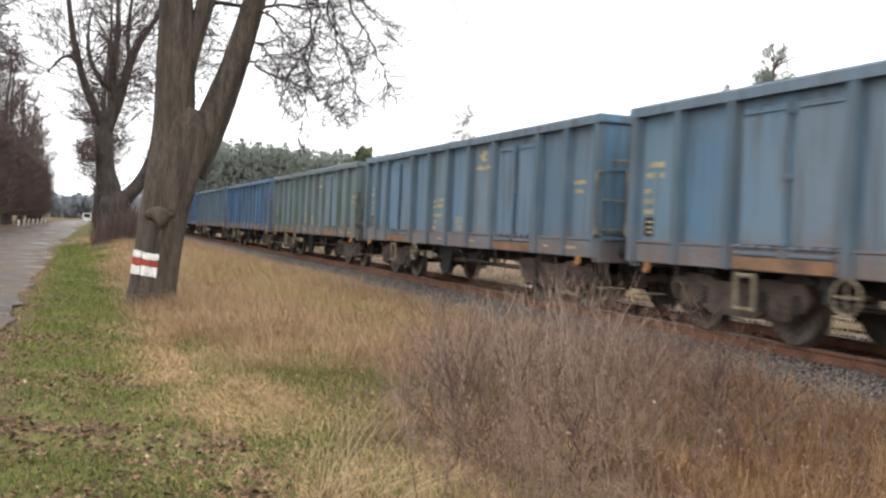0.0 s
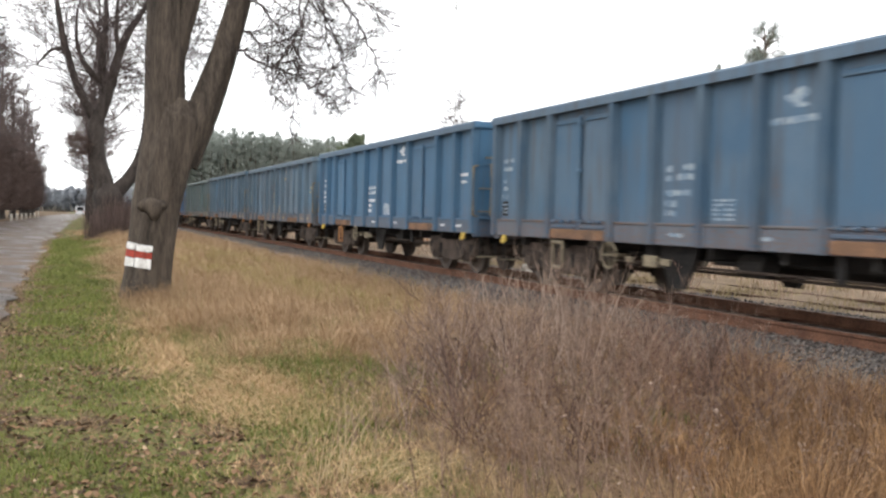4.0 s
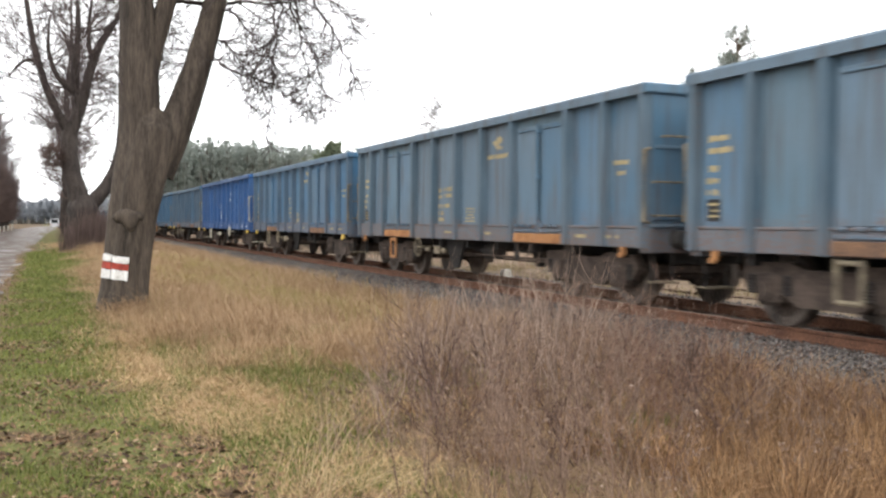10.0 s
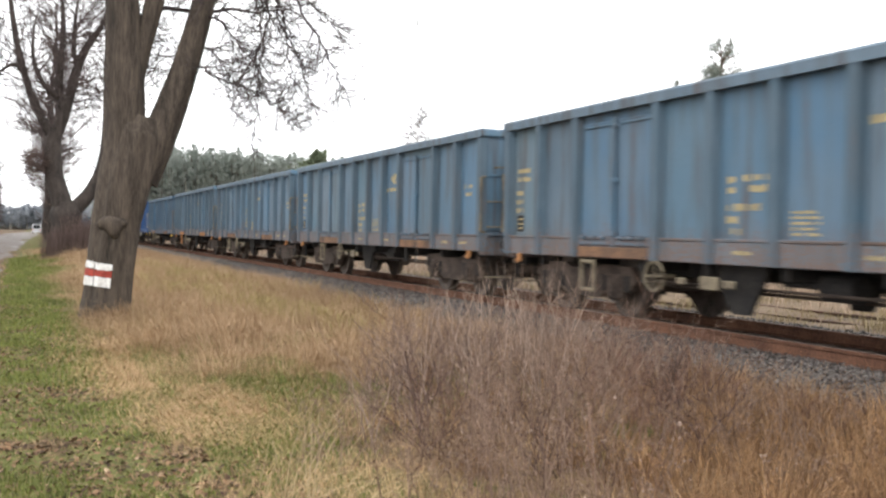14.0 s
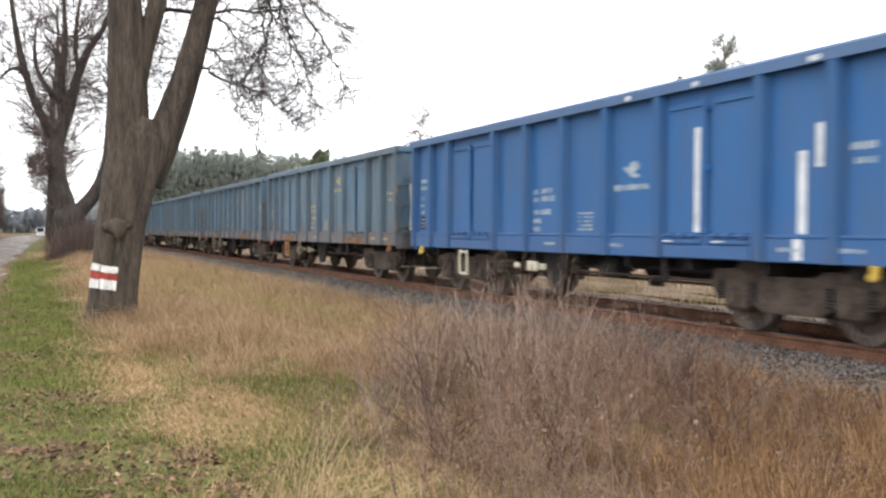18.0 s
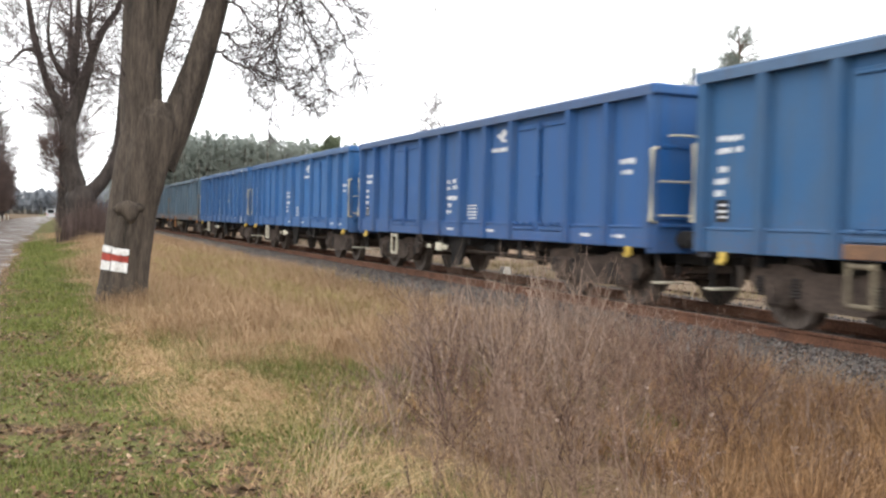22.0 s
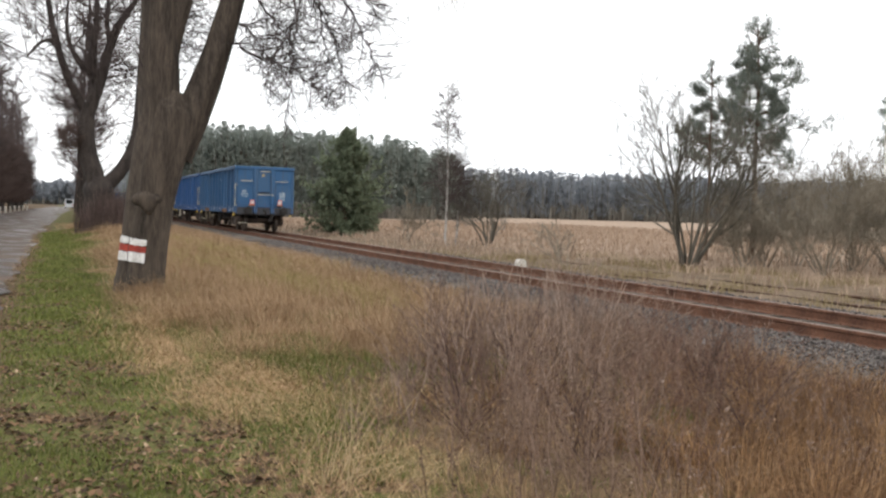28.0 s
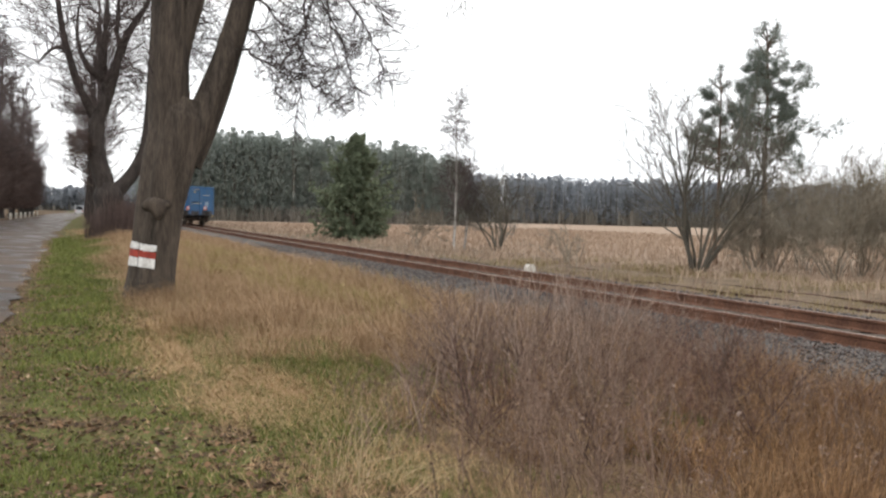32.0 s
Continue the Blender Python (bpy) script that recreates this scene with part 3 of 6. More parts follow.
def scatter_ballast():
    rng = np.random.RandomState(7)
    n = 34000
    y = 1.5 + 38 * rng.uniform(0, 1, n) ** 1.5
    dx = rng.uniform(-2.75, -0.4, n)
    z = np.interp(dx, (-3.0, -2.55, -2.1, -1.7, -1.3, -0.6, 0), (-0.02, 0.02, 0.08, 0.13, 0.15, 0.12, 0.13)) + rng.uniform(-0.005, 0.02, n)
    x = np.array([track_x(v) for v in y]) + dx
    ob = new("ballast_stones", stones("ballast_stones", np.stack((x, y, z), 1), rng.uniform(0.014, 0.034, n), rng))
    tagged(ob, "loose grey crushed ballast stones", "ballast", kind="stuff")
    n = 9000
    y = rng.uniform(3, 30, n)
    dx = rng.uniform(1.1, 2.6, n)
    x = np.array([track_x(v) for v in y]) + dx
    ob = new("ballast_stones", stones("ballast_stones", np.stack((x, y, 0.11 + rng.uniform(-0.02, 0.02, n)), 1), rng.uniform(0.018, 0.04, n), rng))
    tagged(ob, "loose pale ballast stones beyond the far rail", "ballast", kind="stuff")


RAIL_PROFILE = ((-0.07, 0), (0.07, 0), (0.07, 0.012), (0.012, 0.03), (0.010, 0.12), (0.034, 0.132), (0.036, 0.158), (0.028, 0.17), (-0.028, 0.17), (-0.036, 0.158), (-0.034, 0.132), (-0.010, 0.12), (-0.012, 0.03), (-0.07, 0.012))


def rail_shape(centre, off, ys, z0, only=None):
    sh, n = Shape(), len(RAIL_PROFILE)
    verts = [(centre(y) + off + px, y, z0 + pz) for y in ys for px, pz in RAIL_PROFILE]
    faces = [(i * n + j, i * n + (j + 1) % n, (i + 1) * n + (j + 1) % n, (i + 1) * n + j) for i in range(len(ys) - 1) for j in range(n)]
    return sh.add(verts, faces)


def build_track():
    line = thing("railway_track", "single railway line with rusty rails on wooden sleepers", "railway track", kind="structure")
    ys = list(np.arange(-25, 60, 3.0)) + list(np.arange(60, 421, 12.0))
    for off in (-0.7535, 0.7535):
        rail = part("rail", rail_shape(track_x, off, ys, 0.13), RUST, line, "rusty steel rail with a worn bright head")
        top = Shape()
        verts = [(track_x(y) + off + dx, y, 0.3015) for y in ys for dx in (-0.024, 0.024)]
        top.add(verts, [(2 * i, 2 * i + 1, 2 * i + 3, 2 * i + 2) for i in range(len(ys) - 1)])
        part("running_surface", top, RAILHEAD, rail)
    rng = np.random.RandomState(8)
    one = Shape().box(-1.28, 1.28, -0.125, 0.125, 0, 0.15, 0.015).mesh("sleeper", SLEEPER)
    clip = Shape()
    for sx in (-0.7535, 0.7535):
        clip.box(sx - 0.17, sx + 0.17, -0.08, 0.08, 0.13, 0.142, 0.004)
        for d in (-0.1, 0.1):
            clip.tube([(sx + d, 0, 0.14), (sx + d, 0, 0.175)], 0.016, 6)
    clip = clip.mesh("rail_fastening", RUST)
    for y in np.arange(-20, 100, 0.62):
        ob = new("sleeper", one)
        ob.parent = line
        ob.location = (track_x(y) + rng.normal(0, 0.015), y + rng.normal(0, 0.02), -0.012)
        ob.rotation_euler = (0, 0, rng.normal(0, 0.01))
        if y < 45:
            c = new("rail_fastening", clip)
            c.parent = ob


build_track()


def siding_x(y):
    return track_x(y) + 4.55 - 0.0007 * max(y - 6, 0) ** 2


def build_siding():
    line = thing("siding_track", "disused siding with rusty rails half sunk in dry grass", "railway track", kind="structure")
    ys = list(np.arange(-10, 31, 2.0))
    for off in (-0.7535, 0.7535):
        part("rail", rail_shape(siding_x, off, ys, -0.075 if off < 0 else -0.065), OLDRUST, line)
    one = Shape().box(-1.28, 1.28, -0.12, 0.12, 0, 0.14, 0.015).mesh("sleeper", SLEEPER)
    for y in np.arange(-8, 30, 0.7):
        ob = new("sleeper", one)
        ob.parent = line
        ob.location = (siding_x(y), y, -0.10)


build_siding()


# ---- train ----
LENGTH, PITCH = 13.09, 14.04
HALF = LENGTH / 2
# two makes of wagon: where their side posts stand, and each pair of doors from edge to edge with the lock between
EVEN = dict(posts=(0.09, 1.2, 2.32, 4.33, 5.42, 6.54, 7.64, 8.75, 10.78, 11.92, 13.0), doors=((2.32, 3.32, 4.33), (8.75, 9.75, 10.78)), top=0.0, words=(7.42, 6.36))
WIDE = dict(posts=(0.09, 1.1, 2.2, 4.14, 5.42, 6.65, 7.88, 9.1, 11.14, 12.08, 13.0), doors=((2.2, 3.17, 4.14), (9.1, 10.12, 11.14)), top=0.03, words=(7.73, 6.32))


def build_wheelset(parent, y):
    ax = Shape()
    ax.tube([(-0.98, 0, 0), (0.98, 0, 0)], 0.075, 10)
    ob = part("wheelset", ax, GEAR, parent)
    ob.matrix_parent_inverse = Matrix.Translation((0, y, 0.46))
    for s in (-1, 1):
        w = Shape()
        w.tube([(s * 0.685, 0, 0), (s * 0.715, 0, 0), (s * 0.72, 0, 0), (s * 0.83, 0, 0)], (0.49, 0.49, 0.46, 0.455), 28)
        wheel = part("wheel", w, TYRE, ob)
        h = Shape()
        h.tube([(s * 0.83, 0, 0), (s * 0.85, 0, 0), (s * 0.90, 0, 0)], (0.34, 0.2, 0.13), 18)
        part("hub", h, GEAR, ob)
    return ob


def build_bogie(parent, y):
    fr = Shape()
    for s in (-1, 1):
        a, b = sorted((s * 0.93, s * 1.07))
        out = ((-1.4, 0.58), (-1.3, 0.78), (-0.55, 0.8), (-0.35, 0.72), (0.35, 0.72), (0.55, 0.8), (1.3, 0.78), (1.4, 0.58), (1.25, 0.40), (0.66, 0.40), (0.45, 0.28), (-0.45, 0.28), (-0.66, 0.40), (-1.25, 0.40))
        fr.prism(out, 0, a, b)
    fr.box(-0.95, 0.95, -0.2, 0.2, 0.45, 0.68)
    for e in (-1.25, 1.25):
        fr.box(-0.95, 0.95, e - 0.06, e + 0.06, 0.5, 0.62)
    bogie = part("bogie", fr, GEAR, parent, "dusty brown two-axle bogie")
    bogie.matrix_parent_inverse = Matrix.Translation((0, y, 0))
    for e in (-0.9, 0.9):
        build_wheelset(bogie, e)
        for s in (-1, 1):
            bx = Shape().box(s * 1.0 - 0.13, s * 1.0 + 0.13, e - 0.2, e + 0.2, 0.27, 0.66, 0.05)
            bx.tube([(s * 1.12, e, 0.46), (s * 1.17, e, 0.46)], 0.11, 12)
            part("axle_box", bx, GEAR, bogie)
            for d in (-0.3, 0.3):
                sp = Shape().tube([(s * 1.04, e + d, 0.40 + 0.02 * i) for i in range(13)], [0.08 if i % 2 else 0.06 for i in range(13)], 8)
                part("spring", sp, DARKGEAR, bogie)
    for s in (-1, 1):
        for d in (-0.36, 0.36):
            br = Shape().box(s * 0.75 - 0.05, s * 0.75 + 0.05, d - 0.05, d + 0.05, 0.25, 0.6)
            part("brake_block", br, DARKGEAR, bogie)


def build_wagon(make):
    """An open bogie wagon for coal, along y, with its wheels' running height at 0."""
    w = thing("open_wagon", "blue steel open coal wagon", "freight wagon", group="wagons of the train")
    POSTS, DOORS, up = make["posts"], make["doors"], make["top"]
    for s, side_name in ((-1, "near"), (1, "far")):
        edges = (0.0,) + POSTS[1:-1] + (LENGTH,)
        for a, b in zip(edges[:-1], edges[1:]):
            sheet = Shape().box(*sorted((s * 1.29, s * 1.32)), a - HALF, b - HALF, 1.0, 3.08 + up, 0.003)
            part("side_panel", sheet, PAINT, w)
        sill = Shape().box(*sorted((s * 1.18, s * 1.39)), -HALF, HALF, 0.90, 1.18, 0.012)
        part("side_sill", sill, PAINT, w)
        lip = Shape().box(*sorted((s * 1.315, s * 1.40)), -HALF, HALF, 1.175, 1.215, 0.01)
        part("sill_flange", lip, PAINT, w)
        for u in POSTS:
            y = u - HALF
            p = Shape().prism(((s * 1.315, y - 0.105), (s * 1.45, y - 0.065), (s * 1.45, y + 0.065), (s * 1.315, y + 0.105)), 2, 0.905, 3.05 + up)
            part("side_post", p, PAINT, w)
        for u0, um, u1 in DOORS:
            for a, b in ((u0 + 0.12, um - 0.05), (um + 0.05, u1 - 0.12)):
                d = Shape().box(*sorted((s * 1.315, s * 1.357)), a - HALF, b - HALF, 1.22, 2.92, 0.012)
                leaf = part("door_leaf", d, PAINT, w)
                rail = Shape().box(*sorted((s * 1.315, s * 1.385)), a - HALF + 0.08, b - HALF - 0.08, 2.84, 2.87, 0.008)
                part("door_top_rail", rail, PAINT, leaf)
                hinge = Shape().box(*sorted((s * 1.39, s * 1.43)), a - HALF + 0.05, b - HALF - 0.05, 1.09, 1.14, 0.01)
                for q in (0.2, 0.5, 0.8):
                    yy = a + (b - a) * q - HALF
                    hinge.tube([(s * 1.44, yy - 0.05, 1.2), (s * 1.44, yy + 0.05, 1.2)], 0.028, 8)
                part("hinge_bar", hinge, PAINT, leaf)
            lock = Shape().tube([(s * 1.40, um - HALF, 0.98), (s * 1.40, um - HALF, 2.95)], 0.026, 8)
            for z in (1.22, 2.0, 2.78):
                lock.box(*sorted((s * 1.315, s * 1.43)), um - HALF - 0.05, um - HALF + 0.05, z, z + 0.07, 0.01)
            part("door_lock_bar", lock, PAINT, w)
            ds = Shape().box(*sorted((s * 1.385, s * 1.425)), u0 + 0.13 - HALF, u1 - 0.13 - HALF, 0.91, 1.07, 0.01)
            part("door_sill", ds, SILL, w)
        rim = Shape().prism(tuple((s * a, z + up) for a, z in ((1.30, 3.06), (1.455, 3.04), (1.46, 3.165), (1.44, 3.195), (1.32, 3.195), (1.30, 3.165))), 1, -HALF - 0.03, HALF + 0.03)
        part("top_rim", rim, PAINT, w)
        # stirrup step, hand wheel and lifting lugs
        st = Shape()
        y0 = 10.4 - HALF
        for pts in (((y0 - 0.17, 0.42), (y0 - 0.17, 0.88)), ((y0 + 0.17, 0.42), (y0 + 0.17, 0.88)), ((y0 - 0.17, 0.42), (y0 + 0.17, 0.42)), ((y0 - 0.17, 0.84), (y0 + 0.17, 0.84))):
            st.tube([(s * 1.40, *pts[0]), (s * 1.40, *pts[1])], 0.03, 8)
        part("stirrup_step", st, CREAM, w, "cream painted stirrup step")
        hw = Shape()
        yc, zc = 8.72 - HALF, 0.70
        ring = [(s * 1.42, yc + 0.2 * math.cos(a), zc + 0.2 * math.sin(a)) for a in np.linspace(0, 2 * math.pi, 21)]
        hw.tube(ring, 0.02, 6, False)
        for a in (0, math.pi / 2, math.pi, 3 * math.pi / 2):
            hw.tube([(s * 1.42, yc, zc), (s * 1.42, yc + 0.2 * math.cos(a), zc + 0.2 * math.sin(a))], 0.014, 6)
        hw.tube([(s * 1.1, yc, zc), (s * 1.44, yc, zc)], 0.03, 8)
        part("brake_hand_wheel", hw, CREAM, w, "cream brake hand wheel")
        for u in (0.55, 12.55):
            lug = Shape().box(*sorted((s * 1.36, s * 1.44)), u - 0.04 - HALF, u + 0.04 - HALF, 0.78, 0.91, 0.015)
            lug.tube([(s * 1.40, u - HALF, 0.79), (s * 1.46, u - HALF, 0.79)], 0.04, 10)
            part("tow_hook", lug, YELLOW, w, "yellow tow hook")
    for e in (-1, 1):
        ye = e * HALF
        sheet = Shape().box(-1.33, 1.33, *sorted((ye, ye - e * 0.03)), 1.0, 3.08 + up, 0.004)
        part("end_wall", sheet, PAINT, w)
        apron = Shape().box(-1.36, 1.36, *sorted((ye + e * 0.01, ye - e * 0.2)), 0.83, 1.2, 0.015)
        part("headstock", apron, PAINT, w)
        seam = Shape().box(-1.3, 1.3, *sorted((ye, ye + e * 0.05)), 1.19, 1.24, 0.01)
        part("end_flange", seam, PAINT, w)
        for x in (-0.46, 0.38):
            p = Shape().prism(((x - 0.12, ye), (x + 0.12, ye), (x + 0.07, ye + e * 0.11), (x - 0.07, ye + e * 0.11)), 2, 0.9, 3.05 + up)
            part("end_post", p, PAINT, w)
        rim = Shape().box(-1.46, 1.46, *sorted((ye - e * 0.05, ye + e * 0.06)), 3.04 + up, 3.19 + up, 0.02)
        part("end_rim", rim, PAINT, w)
        for a, b, z in ((-1.16, -0.62, 2.47), (0.57, 1.1, 2.47), (-0.22, 0.27, 2.95), (-0.33, 0.45, 1.81)):
            g = Shape().tube([(a, ye + e * 0.02, z), (a, ye + e * 0.12, z), (b, ye + e * 0.12, z), (b, ye + e * 0.02, z)], 0.018, 6)
            part("grab_rail", g, CREAM, w, "cream grab rail")
        x = -1.44
        lad = Shape()
        lad.tube([(-1.33, ye - e * 0.02, 1.26), (x, ye + e * 0.02, 1.28), (x, ye + e * 0.02, 2.28), (-1.33, ye - e * 0.02, 2.3)], 0.032, 8)
        part("corner_handrail", lad, CREAM, w, "cream corner handrail")
        for z, far in ((1.83, -0.85), (1.36, -0.8)):
            g = Shape().tube([(-1.3, ye + e * 0.02, z), (-1.3, ye + e * 0.09, z), (far, ye + e * 0.09, z), (far, ye + e * 0.02, z)], 0.016, 6)
            part("end_rung", g, CREAM, w)
        for z0 in (1.3, 2.3):
            for a, b in ((-1.26, -0.62), (0.56, 1.26)):
                part("end_stiffener", Shape().box(a, b, *sorted((ye, ye + e * 0.022)), z0, z0 + 0.05, 0.006), PAINT, w)
        # the shunter's step hung under the corner
        foot = Shape().box(-1.25, -0.8, *sorted((ye - e * 0.02, ye - e * 0.2)), 0.40, 0.43, 0.008)
        step_plate = part("shunter_step", foot, CREAM, w, "cream plate step under the corner")
        for dx in (-1.2, -0.85):
            part("hanger", Shape().tube([(dx, ye - e * 0.11, 0.425), (dx, ye - e * 0.11, 0.86)], 0.016, 6), DARKGEAR, step_plate)
        for x in (-0.875, 0.875):
            bf = Shape().tube([(x, ye, 1.03), (x, ye + e * 0.24, 1.03), (x, ye + e * 0.24, 1.03)], (0.13, 0.12, 0.09), 14)
            bf.tube([(x, ye + e * 0.2, 1.03), (x, ye + e * 0.42, 1.03)], 0.085, 12)
            bf.tube([(x, ye + e * 0.42, 1.03), (x, ye + e * 0.455, 1.03), (x, ye + e * 0.47, 1.03)], (0.19, 0.19, 0.16), 20)
            part("buffer", bf, DARKGEAR, w, "grimy dark buffer")
        ck = Shape()
        ck.box(-0.04, 0.04, *sorted((ye, ye + e * 0.3)), 0.98, 1.08, 0.01)
        ck.tube([(0, ye + e * 0.3, 1.05), (0, ye + e * 0.36, 0.95), (0, ye + e * 0.3, 0.8), (0, ye + e * 0.22, 0.72)], 0.035, 8)
        part("coupling_hook", ck, DARKGEAR, w)
        hose = Shape().tube([(0.35, ye, 0.9), (0.35, ye + e * 0.22, 0.82), (0.3, ye + e * 0.3, 0.6), (0.2, ye + e * 0.36, 0.5), (0.12, ye + e * 0.34, 0.62)], 0.028, 8)
        part("brake_hose", hose, DARKGEAR, w)
    floor = Shape().box(-1.33, 1.33, -HALF + 0.03, HALF - 0.03, 0.95, 1.0, 0.005)
    part("floor", floor, DARKGEAR, w)
    frame_sh = Shape()
    for x in (-0.35, 0.35):
        frame_sh.box(x - 0.06, x + 0.06, -HALF + 0.1, HALF - 0.1, 0.66, 0.95)
    for y in np.linspace(-5.6, 5.6, 9):
        frame_sh.box(-1.2, 1.2, y - 0.06, y + 0.06, 0.74, 0.95)
    part("underframe", frame_sh, DARKGEAR, w)
    for u, sides in ((7.45, (-1, 1)), (5.0, (1,))):
        for s in sides:
            y = u - HALF
            tr = Shape().prism(((y - 0.5, 0.92), (y + 0.5, 0.92), (y + 0.36, 0.62), (y + 0.17, 0.28), (y - 0.17, 0.28), (y - 0.36, 0.62)), 0, *sorted((s * 1.0, s * 1.06)))
            part("door_chute_plate", tr, DARKGEAR, w)
    tank = Shape().tube([(0.75, -1.3, 0.66), (0.75, -1.26, 0.66), (0.75, 0.2, 0.66), (0.75, 0.24, 0.66)], (0.12, 0.18, 0.18, 0.12), 16)
    part("air_tank", tank, DARKGEAR, w, smooth=False)
    cyl = Shape().tube([(-0.8, 6.05 - HALF - 0.25, 0.68), (-0.8, 6.05 - HALF + 0.25, 0.68)], 0.16, 16)
    cyl.tube([(-0.8, 6.05 - HALF + 0.25, 0.68), (-0.8, 6.05 - HALF + 0.9, 0.68)], 0.03, 8)
    part("brake_cylinder", cyl, DARKGEAR, w)
    for u, h in ((7.62, 0.17), (7.27, 0.1), (8.17, 0.09)):
        lever = Shape().box(-1.42, -1.38, u - h - HALF, u + h - HALF, 0.66 - h * 0.5, 0.66 + h * 0.5, 0.015)
        part("brake_plate", lever, CREAM, w, "cream brake changeover plate")
    # brake rods, pull bars and the sloping strut between the bogies
    for x, z, r in ((-0.95, 0.60, 0.022), (-0.55, 0.52, 0.025), (0.95, 0.60, 0.022)):
        part("brake_rod", Shape().tube([(x, -3.0, z), (x, 3.0, z)], r, 6), GEAR, w)
    for y in (-2.4, 2.6):
        hanger = Shape().box(-1.3, -1.24, y - 0.05, y + 0.05, 0.58, 0.92, 0.01)
        part("rod_hanger", hanger, DARKGEAR, w)
    for u in (2.05, 11.04):
        build_bogie(w, u - HALF)
    return w


# colour of the paint and how weathered it is, from the last wagon forwards
STEEL = (0.042, 0.120, 0.212)
BLUE, TEAL, GREY, OLIVE, NAVY = (0.023, 0.122, 0.325), (0.026, 0.116, 0.268), (0.074, 0.150, 0.222), (0.095, 0.14, 0.13), (0.015, 0.088, 0.262)
LIVERY = (
    (TEAL, 0.29, "w", 0.30), (NAVY, 0.10, "w", 0.0), (BLUE, 0.05, "w", 0.0), (BLUE, 0.15, "w", 0.0), (GREY, 0.85, "y", 0.5),
    (GREY, 0.95, "y", 0.6), (GREY, 0.9, "y", 0.6), (GREY, 0.8, "y", 0.5), (GREY, 0.75, "y", 0.9), (STEEL, 0.42, "y", 0.5),
    (NAVY, 0.12, "w", 0.05), (STEEL, 0.65, "w", 0.4), (STEEL, 0.36, "w", 0.5), (GREY, 0.95, "y", 0.5), (GREY, 1.0, "y", 0.7),
    (OLIVE, 1.0, "y", 0.5), (TEAL, 0.7, "y", 0.4), (GREY, 0.8, "y", 0.4), (TEAL, 0.6, "w", 0.4), (GREY, 0.8, "y", 0.4),
    (TEAL, 0.5, "w", 0.4), (GREY, 0.9, "y", 0.4), (OLIVE, 0.9, "y", 0.4), (GREY, 0.8, "y", 0.4), (TEAL, 0.7, "y", 0.4),
)
WORDS = {STEEL: "dull steel-blue", BLUE: "bright blue", TEAL: "faded teal-blue", GREY: "weathered grey-blue", OLIVE: "grimy grey-green", NAVY: "deep blue"}


